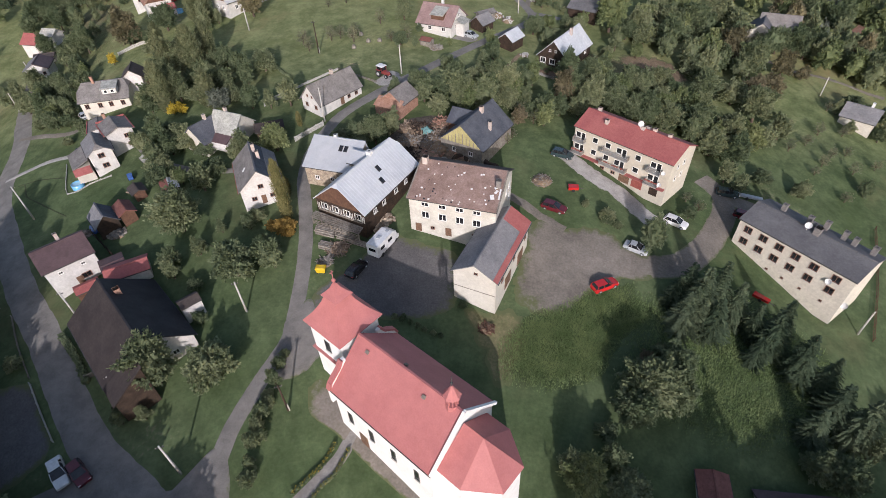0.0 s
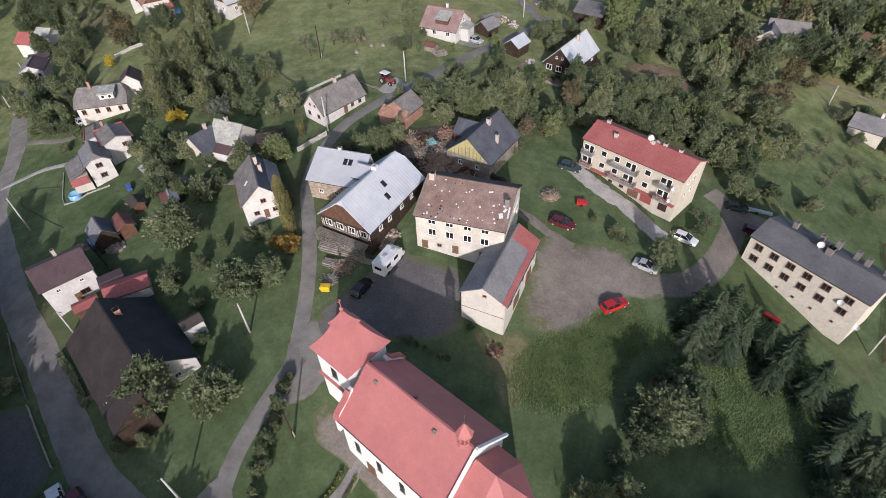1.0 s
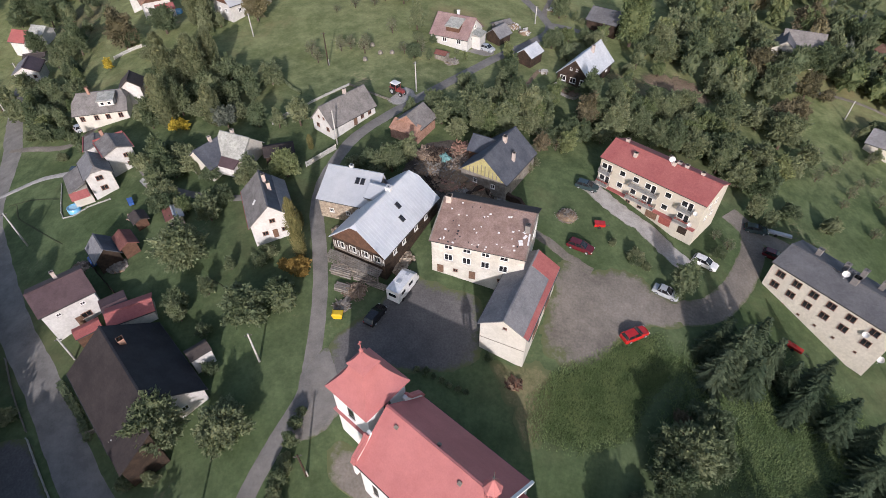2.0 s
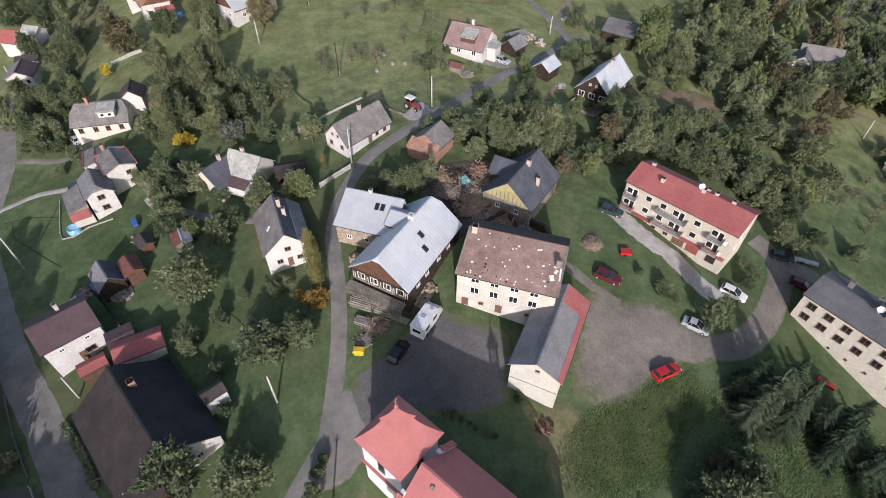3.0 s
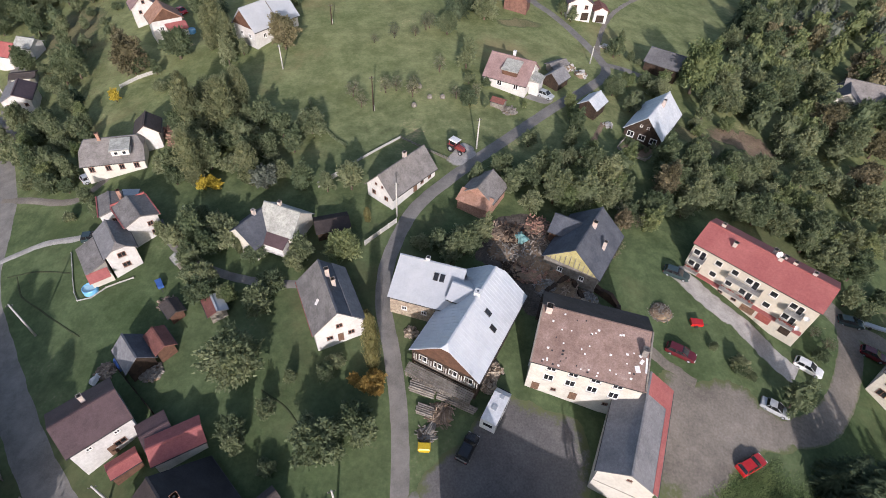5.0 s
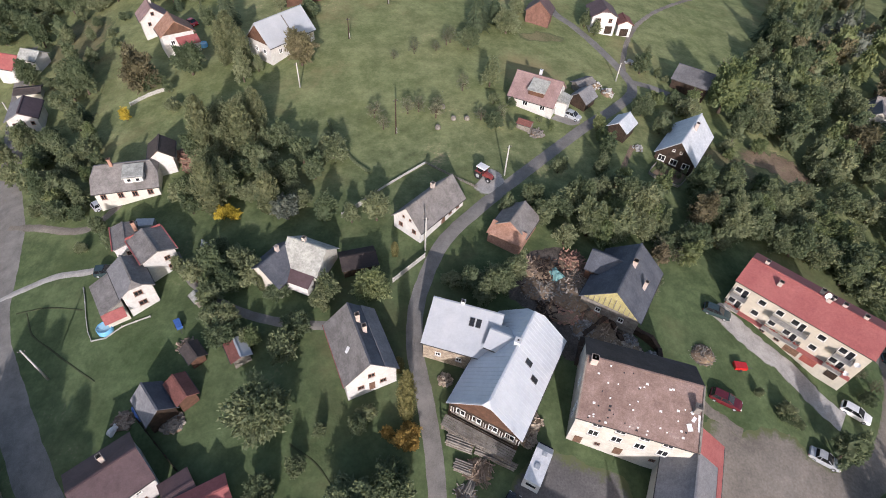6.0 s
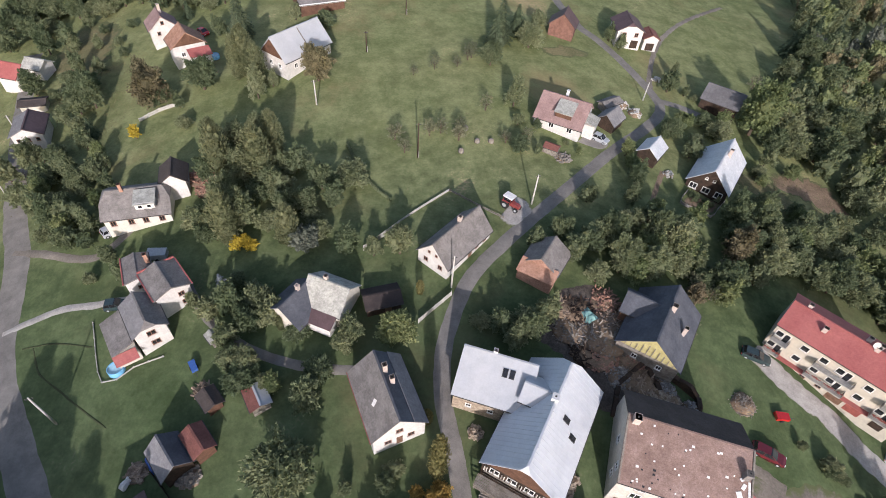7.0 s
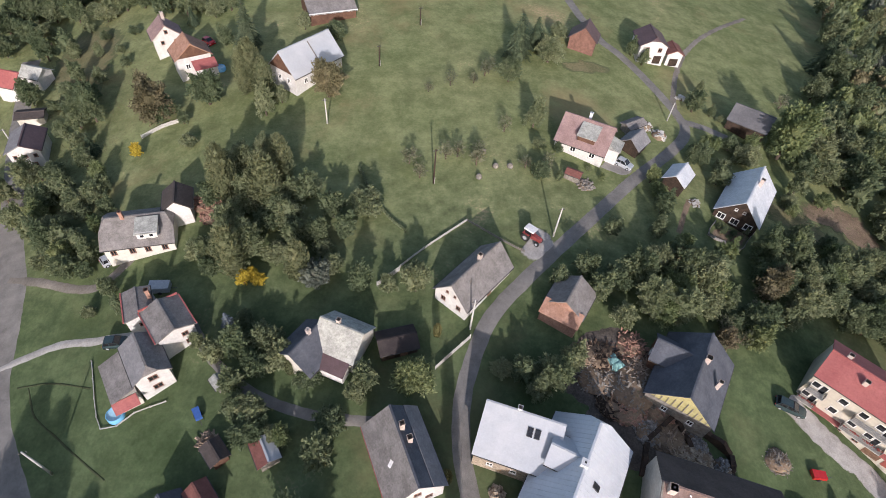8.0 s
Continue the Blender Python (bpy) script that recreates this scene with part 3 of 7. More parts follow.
def trunk_mesh(kind, seed):
    rng = random.Random(seed)
    b = bmesh.new()
    tall = {"conifer": 2.9, "blue_spruce": 2.9, "poplar": 3.6, "thuja": 3.0}.get(kind, 1.2)
    tube(b, 0, 0, -0.2, tall * 0.45, 0.10, 0.07, 8, (0.02, 0.01))
    tube(b, 0.02, 0.01, tall * 0.44, tall, 0.07, 0.02, 8)
    if kind not in ("conifer", "blue_spruce", "poplar", "thuja"):
        for k in range(5):
            a = k * 1.26 + rng.uniform(-0.3, 0.3)
            beam(b, (0.02, 0.01, rng.uniform(0.4, 0.7)), (math.cos(a) * 0.5, math.sin(a) * 0.5, rng.uniform(0.9, 1.4)), 0.045)
    me = bpy.data.meshes.new("trunk")
    b.to_mesh(me)
    b.free()
    me.materials.append(M["trunk"])
    return me


TREE = {}
TREE_WORDS = {
    "broadleaf": ("leafy green broadleaf tree with a dense round crown", "tree"),
    "bright": ("light green broadleaf tree with a full crown", "tree"),
    "willow": ("pale yellowish willow tree with a loose crown", "tree"),
    "silverleaf": ("grey-green broadleaf tree beside the lawn", "tree"),
    "russet": ("tree with browning late-summer leaves", "tree"),
    "conifer": ("dark green spruce tree with drooping tiers", "spruce tree"),
    "poplar": ("tall narrow green columnar tree", "tree"),
    "blue_spruce": ("small pale blue-grey spruce tree", "spruce tree"),
    "thuja": ("tall yellowish-green conifer column beside the lane", "conifer"),
    "gold": ("golden-yellow garden conifer bush on the lawn", "bush"),
    "yellow": ("bright yellow flowering garden bush", "bush"),
    "orchard": ("young fruit tree with a thin open crown", "fruit tree"),
}
_count = [0]


def plant(kind, spots):
    for x, y, r in spots:
        key = kind + " large" if r > 2.35 and kind in ("broadleaf", "bright", "russet", "willow") else kind
        if key not in TREE:
            fine = key != kind
            TREE[key] = [(crown_mesh(kind, 11 + 7 * k, False, fine), trunk_mesh(kind, 5 + k)) for k in range(5 if kind == "broadleaf" else 3 if kind in ("conifer", "russet", "bright", "orchard") else 2)]
        i = _count[0]
        _count[0] += 1
        kin = TREE[key]
        crown, trunk = kin[i % len(kin)] if r < 2.9 or len(kin) < 5 else kin[(1, 4)[i % 2]]
        label, cat = TREE_WORDS[kind]
        bush = r < 1.15 and kind in ("broadleaf", "bright", "russet")
        if bush:
            label, cat = "low rounded green leafy garden shrub", "shrub"
        t = thing("shrub" if bush else cat.replace(" ", "_"), x, y, (i * 137) % 360, None, label, cat)
        r *= 1.04
        t.scale = (r * (0.92 + 0.16 * ((i * 0.37) % 1)), r * (0.92 + 0.16 * ((i * 0.61) % 1)), r * (0.9 + 0.25 * ((i * 0.73) % 1)))
        shared("trunk", trunk, t)
        shared("crown", crown, t)

ground()

# roads, yards and worn ground
ROAD_MAIN = [(-30.9, 20.6), (-30.1, 25.9), (-29.2, 31.9), (-26.9, 38.4), (-24.5, 44.0), (-24.3, 49.1), (-24.4, 54.6), (-25.0, 61.1), (-26.3, 68.2), (-27.9, 75.3), (-27.9, 82.2), (-26.4, 88.2), (-24.1, 93.9), (-20.8, 98.5), (-13.0, 107.4), (-5.8, 115.3), (4.7, 126.9), (14.5, 136.7), (19.2, 143.4), (18.7, 149.4), (14.0, 160.8), (9.4, 169.3), (5.8, 174.2), (2.8, 182.4), (-0.7, 196.6)]
ROAD_LEFT = [(-32.0, 18.6), (-37.8, 23.5), (-46.2, 29.3), (-53.9, 37.2), (-62.4, 46.6), (-71.8, 56.0), (-83.7, 70.1), (-92.7, 82.3), (-99.2, 100.0), (-105.0, 110.2), (-111.7, 123.3), (-121.4, 144.2), (-129.5, 165.2)]
ribbon("road", ROAD_LEFT, 6.2, "asphalt", 0.05, "grey asphalt village road between gardens", width2=5.0)
ribbon("road", [(-42.8, 26.9), (-48.8, 23.2), (-55.1, 20.8), (-63.5, 18.6)], 5.0, "asphalt", 0.06, "grey asphalt side road")
ribbon("road", ROAD_MAIN, 2.7, "asphalt", 0.07, "narrow grey asphalt lane through the village", width2=2.9)
patch("road", [(-44.3, 27.1), (-39.3, 25.6), (-35.4, 24.6), (-32.5, 25.8), (-30.9, 29.5), (-29.0, 29.1), (-27.3, 24.7), (-27.2, 18.7), (-35.7, 14.7), (-46.4, 21.0)], "asphalt", 0.08, "asphalt road junction", "road", 0.15)
patch("yard", [(-22.9, 49.1), (-21.9, 52.5), (-17.0, 56.7), (-11.6, 62.8), (-5.2, 61.2), (-0.3, 59.1), (-0.9, 49.9), (-9.6, 47.2), (-14.7, 48.3), (-18.5, 45.0), (-23.0, 44.0)], "tarmac_yard", 0.09, "worn dark tarmac yard before the inn", "yard")
patch("parking_lot", [(9.6, 65.4), (13.2, 68.5), (16.1, 67.0), (21.3, 67.5), (25.6, 67.1), (28.5, 64.6), (31.5, 63.1), (34.2, 60.9), (29.9, 57.7), (24.6, 57.3), (19.8, 54.0), (14.3, 49.6), (9.3, 49.9), (6.9, 52.6), (8.7, 59.0)], "gravel", 0.05, "grey-brown worn gravel parking lot", "parking lot", 1.0)
patch("road", [(-25.6, 38.0), (-25.4, 47.5), (-22.4, 51.0), (-20.4, 47.4), (-18.2, 44.4), (-20.0, 41.0), (-22.4, 38.4)], "asphalt", 0.10, "worn asphalt where the lane meets the yard", "road", 0.3)
ribbon("lane", [(21.9, 61.1), (29.8, 60.7), (36.0, 62.1), (40.4, 65.2), (44.7, 70.1), (48.1, 75.3), (49.4, 80.3), (46.6, 84.4)], 5.4, "gravel", 0.07, "grey gravel lane past the parking lot", "lane", 0.35)
ribbon("lane", [(48.8, 80.3), (53.3, 78.9), (56.9, 77.4)], 4.0, "gravel", 0.09, "short gravel turning beside the block", "lane", 0.3)
ribbon("driveway", [(19.5, 86.0), (22.9, 82.0), (27.5, 77.9), (30.2, 74.9), (32.3, 72.0), (35.1, 69.5)], 4.4, "pale_gravel", 0.06, "pale crushed-stone driveway before the garages", "driveway", 1.0)
ribbon("path", [(5.6, 73.8), (9.9, 71.7), (13.6, 68.5), (17.2, 66.1)], 2.2, "gravel", 0.06, "worn gravel path on the grass", "path", 0.4)
ribbon("path", [(-13.7, 31.6), (-15.2, 28.4), (-16.9, 26.3), (-18.8, 24.1), (-21.1, 21.8)], 2.0, "concrete_path", 0.06, "paved grey path to the church door", "path", 0.05)
patch("pavement", [(-21.1, 37.6), (-19.2, 38.9), (-14.6, 35.9), (-7.7, 30.5), (-0.2, 24.2), (3.1, 20.0), (0.7, 19.5), (-5.4, 23.1), (-10.8, 27.0), (-16.2, 31.4), (-20.2, 34.1)], "gravel", 0.05, "grey paved strip round the church", "pavement", 0.1)
ribbon("track", [(-94.8, 87.1), (-90.9, 88.8), (-86.3, 90.4), (-81.3, 90.7), (-74.9, 91.4)], 1.5, "pale_gravel", 0.06, "pale gravel drive across the grass", "track", 0.2)
ribbon("track", [(-101.3, 102.8), (-94.9, 101.6), (-87.6, 99.7), (-84.0, 100.2), (-81.3, 103.6), (-79.7, 106.6)], 1.9, "gravel", 0.06, "grey gravel drive to the house", "track", 0.2)
ribbon("track", [(-67.0, 92.9), (-63.8, 88.7), (-60.3, 85.6), (-56.4, 83.0), (-52.1, 81.1), (-47.0, 79.7), (-41.0, 79.1), (-35.6, 79.1)], 1.7, "asphalt", 0.06, "shaded narrow lane between gardens", "lane", 0.15)
ribbon("track", [(18.3, 147.4), (19.9, 156.4), (24.3, 168.4), (30.1, 178.7), (40.0, 190.5), (55.4, 204.6)], 1.6, "gravel", 0.05, "grey-brown gravel field track", "track", 0.5)
ribbon("track", [(75.5, 137.3), (81.5, 135.8), (86.4, 132.7), (93.7, 131.7), (100.1, 129.5), (107.3, 124.7)], 1.7, "gravel", 0.06, "grey gravel track beside the meadow", "track", 0.3)
patch("bare_ground", [(38.7, 128.8), (45.9, 129.9), (52.5, 127.6), (56.2, 120.3), (50.6, 117.5), (45.8, 121.9), (38.8, 124.1)], "soil", 0.04, "brown bare hillside clearing", "ground", 2.0)
patch("bare_ground", [(28.1, 126.7), (34.5, 126.7), (41.8, 122.9), (43.6, 118.1), (37.3, 117.9), (32.2, 120.7)], "dry_grass", 0.05, "brown dry scrub ground", "ground", 2.0)
patch("bare_ground", [(-6.4, 161.5), (1.0, 164.2), (6.6, 161.6), (2.0, 159.4), (-4.5, 158.8)], "dry_grass", 0.04, "dry yellowish strip of rough grass", "ground", 1.0)
patch("bare_ground", [(-120.8, 157.0), (-121.6, 173.2), (-108.9, 172.3), (-104.6, 152.4), (-105.8, 144.5), (-110.7, 144.4)], "dry_grass", 0.04, "ochre rough grass on the steep slope", "ground", 2.0)
patch("bare_ground", [(0.0, 49.7), (7.0, 50.5), (9.5, 46.7), (7.6, 41.2), (4.7, 37.4), (3.1, 41.9)], "dry_grass", 0.04, "trodden yellowish grass beside the barn", "ground", 1.2)
ribbon("path", [(14.5, 123.3), (11.9, 118.4), (10.2, 114.7)], 1.3, "soil", 0.05, "bare earth garden path below the shed", "path", 0.4)
patch("bare_ground", [(-19.1, 106.5), (-15.5, 112.3), (-12.6, 109.2), (-16.2, 105.0)], "pale_gravel", 0.05, "pale gravel pad beside the lane", "ground", 0.3)
patch("bare_ground", [(-14.5, 83.6), (-12.6, 90.4), (-8.6, 93.8), (-2.6, 94.0), (-0.6, 89.0), (-3.0, 83.0), (-8.0, 80.6)], "ash", 0.045, "dark littered ground beside the brick shed", "ground", 0.8)
patch("bare_ground", [(-12.5, 81.2), (-6.5, 85.2), (-0.8, 82.1), (5.6, 76.5), (5.1, 72.3), (-1.9, 72.4), (-8.7, 76.4)], "ash", 0.05, "dark rubble-strewn ground of the ruin", "ground", 0.8)

# ---- the church ----
CH_YAW = -39.9
nave = house("church", -5.98, 31.82, CH_YAW, 15.8, 11.0, 8.4, 5.2, "roof_church", "plaster_church", "white plastered church with a red sheet-metal roof", "church", over=0.3, sink=2.5)
for a in (-5.4, -1.8, 1.8, 5.4):
    for side in ("m", "p"):
        put_window(nave, nave["wl"], nave["ww"], side, a, 4.6, 0.75, 2.1, "iron", False)
put_door(nave, nave["wl"], nave["ww"], "m", -3.6, 1.4, 2.6)


def church_tower(owner):
    """The tower at the nave's head: walls, mid cornice, flared pyramid roof and spike."""
    cx, s, h = -12.0, 5.9, 12.5
    b = bmesh.new()
    box(b, cx, 0.9, h / 2 - 1.2, s, s, h + 2.4)
    part("tower_wall", b, M["plaster_church"], owner)
    b = bmesh.new()
    box(b, cx, 0.9, h - 0.2, s + 0.5, s + 0.5, 0.35)
    part("cornice", b, M["plaster_church"], owner)
    b = bmesh.new()
    box(b, cx, 0.9, h * 0.58, s + 0.45, s + 0.45, 0.18)
    part("cornice", b, M["plaster_church"], owner)
    b = bmesh.new()
    box(b, cx, 0.9, h * 0.58 + 0.16, s + 0.7, s + 0.7, 0.14)
    part("cornice_roof", b, M["roof_church"], owner)
    b = bmesh.new()
    rings = [(3.42, h - 0.05), (3.46, h + 0.08), (2.98, h + 0.62), (2.45, h + 1.35), (1.9, h + 2.2), (1.4, h + 3.2), (1.05, h + 4.2), (1.32, h + 4.16), (1.34, h + 4.3), (0.85, h + 4.75), (0.45, h + 5.35), (0.13, h + 6.1)]
    loops = []
    for r, z in rings:
        loops.append([b.verts.new((cx + r * sx, 0.9 + r * sy, z)) for sx, sy in ((-1, -1), (1, -1), (1, 1), (-1, 1))])
    for l0, l1 in zip(loops, loops[1:]):
        for i in range(4):
            b.faces.new((l0[i], l0[(i + 1) % 4], l1[(i + 1) % 4], l1[i]))
    b.faces.new(loops[0][::-1])
    b.faces.new(loops[-1])
    part("tower_roof", b, M["roof_church"], owner)
    b = bmesh.new()
    tube(b, cx, 0.9, h + 5.9, h + 7.3, 0.07, 0.04, 8)
    bmesh.ops.create_icosphere(b, subdivisions=2, radius=0.26, matrix=pose(cx, 0.9, h + 6.5))
    box(b, cx, 0.9, h + 7.6, 0.09, 0.09, 0.9)
    box(b, cx, 0.9, h + 7.75, 0.09, 0.5, 0.09)
    part("spike", b, M["roof_church"], owner)
    for m in (pose(cx - s / 2, 0.9, h * 0.78, 0, 0, 90), pose(cx + s / 2, 0.9, h * 0.84, 0, 0, -90), pose(cx, 0.9 - s / 2, h * 0.78, 0, 0, 180), pose(cx, 0.9 + s / 2, h * 0.78)):
        hang_window(owner, m, 1.0, 1.9, "iron", False, "tower_window")
    # curved white shoulders of the front gable, capped with red sheet metal
    for sg in (-1, 1):
        line = [(-8.0, sg * 5.6, 8.5), (-8.0, sg * 5.2, 9.4), (-8.0, sg * 4.5, 10.0), (-8.0, sg * 3.7, 10.6), (-8.0, sg * 3.1, 11.6)]
        b = bmesh.new()
        ring = [(q[1], q[2]) for q in line] + [(sg * 2.6, 11.6), (sg * 2.6, 6.0), (sg * 5.6, 6.0)]
        va = [b.verts.new((-8.22, y, z)) for y, z in ring]
        vb = [b.verts.new((-7.78, y, z)) for y, z in ring]
        b.faces.new(va)
        b.faces.new(vb[::-1])
        for k in range(len(ring)):
            b.faces.new((va[k], va[(k + 1) % len(ring)], vb[(k + 1) % len(ring)], vb[k]))
        sh = part("gable_shoulder", b, M["plaster_church"], owner)
        b = bmesh.new()
        for a, c in zip(line, line[1:]):
            for o in (-0.17, 0.17):
                beam(b, (a[0] + o, a[1], a[2] + 0.05), (c[0] + o, c[1], c[2] + 0.05), 0.3)
        part("coping", b, M["roof_church"], sh, "red sheet-metal coping")


def ridge_turret(owner):
    x, z = 6.3, 13.5
    b = bmesh.new()
    tube(b, x, 0, z - 0.8, z + 0.25, 0.75, 0.7, 8)
    part("turret_base", b, M["roof_church"], owner)
    for k in range(8):
        a = math.pi * k / 4
        b = bmesh.new()
        box(b, x + 0.55 * math.cos(a), 0.55 * math.sin(a), z + 1.0, 0.14, 0.14, 1.6)
        part("turret_post", b, M["roof_church"], owner)
    b = bmesh.new()
    tube(b, x, 0, z + 1.75, z + 1.95, 1.0, 0.8, 8)
    tube(b, x, 0, z + 1.95, z + 3.3, 0.8, 0.1, 8)
    part("turret_roof", b, M["roof_church"], owner)
    b = bmesh.new()
    tube(b, x, 0, z + 3.2, z + 5.0, 0.06, 0.03, 6)
    bmesh.ops.create_icosphere(b, subdivisions=1, radius=0.16, matrix=pose(x, 0, z + 3.8))
    part("turret_spike", b, M["iron"], owner)


def chancel(owner):
    """The lower choir with its many-sided end, beyond the nave's gable."""
    x0, x1, hw, h, r = 7.6, 10.8, 4.3, 7.6, 3.8
    ring = [(x0, -hw), (x1, -hw), (x1 + 3.6, -hw * 0.42), (x1 + 3.6, hw * 0.42), (x1, hw), (x0, hw)]
    b = bmesh.new()
    lo = [b.verts.new((p[0], p[1] * 0.94, -2.5)) for p in ring]
    hi = [b.verts.new((p[0] - (0.3 if p[0] > x1 else 0), p[1] * 0.94, h)) for p in ring]
    for i in range(6):
        b.faces.new((lo[i], lo[(i + 1) % 6], hi[(i + 1) % 6], hi[i]))
    b.faces.new(hi)
    part("choir_wall", b, M["plaster_church"], owner)
    apex, start = (x1 - 0.4, 0, h + r), (x0 + 0.2, 0, h + r)
    for i in range(5):
        a, c = ring[i], ring[i + 1]
        b = bmesh.new()
        pts = [(a[0], a[1], h), (c[0], c[1], h), apex]
        if i == 0:
            pts = [(a[0], a[1], h), (c[0], c[1], h), apex, start]
        if i == 4:
            pts = [(a[0], a[1], h), (c[0], c[1], h), start, apex]
        slab(b, pts, 0.14)
        part("choir_roof", b, M["roof_church"], owner)
    for a, c in ((ring[1], ring[2]), (ring[3], ring[4])):
        mx, my = (a[0] + c[0]) / 2, (a[1] + c[1]) / 2
        ang = math.degrees(math.atan2(c[1] - a[1], c[0] - a[0]))
        hang_window(owner, pose(mx, my * 0.94, 4.2, 0, 0, ang + 180), 0.9, 2.2, "iron", False, "choir_window")
    b = bmesh.new()
    for sy in (-1, 1):
        beam(b, (7.92, sy * 5.5, 8.5), (7.92, 0, 13.75), 0.34)
    part("gable_parapet", b, M["plaster_church"], owner)


for a, v in ((-5.6, -0.9), (3.2, -1.0), (-0.8, 0.5)):
    b = bmesh.new()
    box(b, a, v, 13.6 - abs(v) * 5.2 / 5.5 + 0.12, 0.4, 0.4, 0.3, Matrix.Rotation(math.atan2(5.2, 5.5) * (1 if v < 0 else -1) * 0.6, 3, "X"))
    part("roof_hatch", b, M["timber_grey"], nave, "small dark hatch below the ridge")
church_tower(nave)
ridge_turret(nave)
chancel(nave)

# ---- the inn, its barn and the farmhouses round the yard ----
# darker brown on the rear slope: its shade is put into the colour
inn = house("inn", 0.1, 67.4, -16.7, 14.4, 12.0, 7.9, 3.0, "roof_inn", "plaster_worn", "old three-storey inn with worn cream plaster and brown roof", "inn", roof2="roof_brown", rv=1.4, kz=0.83)
windows(inn, "m", [(-4.3, 6.75), (-1.5, 6.75), (1.3, 6.75), (4.0, 6.75)], 1.25, 0.95)
windows(inn, "m", [(-4.3, 4.3), (-1.5, 4.3), (1.3, 4.3), (4.0, 4.3)], 1.3, 1.55)
windows(inn, "m", [(-3.2, 1.3), (3.6, 1.2)], 0.7, 0.75, "frame_brown")
doors(inn, "m", [-5.6, -0.6, 5.6], 1.0, 1.9)
windows(inn, "0", [(-3.4, 5.9), (0, 5.9), (-3.4, 3.4)], 1.0, 1.2)
windows(inn, "1", [(1.5, 5.9), (3.6, 5.9), (3.6, 3.4)], 1.0, 1.2)
put_chimney(inn, -6.2, 0.8, 9.5, 12.0, 0.8, "render_chimney")
put_chimney(inn, 6.3, -1.6, 8.5, 11.2, 0.7, "roof_grey")


def roof_mends(owner):
    """Pale repair tiles and dark slipped ones scattered on the inn's roof, with loose sheets by the gable."""
    rng = random.Random(4)
    slope = math.atan2(3.0, 7.4)
    for name, m, n, q0, q1 in (("mended_tile", "white_paint", 30, 0.35, 0.8), ("slipped_tile", "roof_black", 14, 0.35, 0.7)):
        b = bmesh.new()
        box(b, 0, 0, 0, 0.42, 0.34, 0.05, Matrix.Rotation(slope, 3, "X"))
        me = to_mesh(name, b, M[m])
        for k in range(n):
            f = rng.random() ** 1.7
            v = -5.7 + 6.6 * f
            t = shared(name, me, owner, pose(rng.uniform(-6.4, 5.6), v, 7.9 + 3.0 * (v + 6.0) / 7.4 + 0.03))
            q = rng.uniform(q0, q1)
            t.scale = (q, q, 1)
    for u, v, w, l, turn in ((5.8, -3.6, 0.6, 0.9, 20), (6.2, -2.6, 0.4, 0.7, -25), (6.0, -1.9, 0.5, 0.4, 40), (6.8, -2.9, 0.25, 2.0, 3)):
        b = bmesh.new()
        box(b, 0, 0, 0, w, l, 0.05, Matrix.Rotation(slope, 3, "X") @ Matrix.Rotation(radians(turn), 3, "Z"))
        q = part("loose_sheet", b, M["white_paint"], owner, "loose white sheet on the roof")
        q.matrix_basis = pose(u, v, 7.9 + 3.0 * (v + 6.0) / 7.4 + 0.06)
    # worn verge at both gables
    for u in (-7.1, 7.1):
        b = bmesh.new()
        beam(b, (u, -6.0, 7.95), (u, 1.4, 10.95), 0.2)
        part("verge", b, M["timber_grey"], owner)


roof_mends(inn)

barn = house("barn", 4.6, 56.9, 65.8, 14.6, 7.2, 6.0, 2.6, "roof_eternit", "plaster_cream", "cream plastered barn with a grey slate roof edged red", "barn", kz=0.86)
doors(barn, "m", [-2, 3.5], 2.4, 2.6)
windows(barn, "0", [(-0.2, 6.6)], 0.6, 0.5, "frame_brown", False)
windows(barn, "m", [(0.5, 3.8), (5.5, 3.8), (-4.5, 3.8)], 0.8, 0.7, "frame_brown")
b = bmesh.new()
box(b, -7.0, 0, 2.6, 0.08, 6.3, 0.16)
part("string_course", b, M["timber_grey"], barn)
b = bmesh.new()
ts = Matrix.Rotation(math.atan2(2.6, 3.6), 3, "X")
box(b, 0, -3.2, 6.0 + 0.4 * 2.6 / 3.6 + 0.02, 14.6, 0.85, 0.06, ts)
part("roof_edge", b, M["roof_red"], barn, "red metal edge of the roof")
b = bmesh.new()
box(b, 5.6, -1.8, 7.3 + 0.03, 3.4, 4.2, 0.06, ts)
part("roof_patch", b, M["roof_red"], barn, "red metal end of the roof")

silver = house("farmhouse", -15.5, 70.8, 61.8, 16.2, 10.2, 4.0, 4.9, "roof_silver", "timber_dark", "timber-framed farmhouse with a silver sheet-metal roof", "farmhouse", gable="timber_brown", hips=(0.88, 0.75), inset=(0.7, 0.8), kz=0.86)
windows(silver, "0", [(-3.5, 2.9), (-1.3, 2.9), (0.9, 2.9), (3.1, 2.9)], 1.25, 1.35)
windows(silver, "m", [(-5, 2.6), (-2.5, 2.6), (1.0, 2.6), (4, 2.6)], 0.9, 1.0)


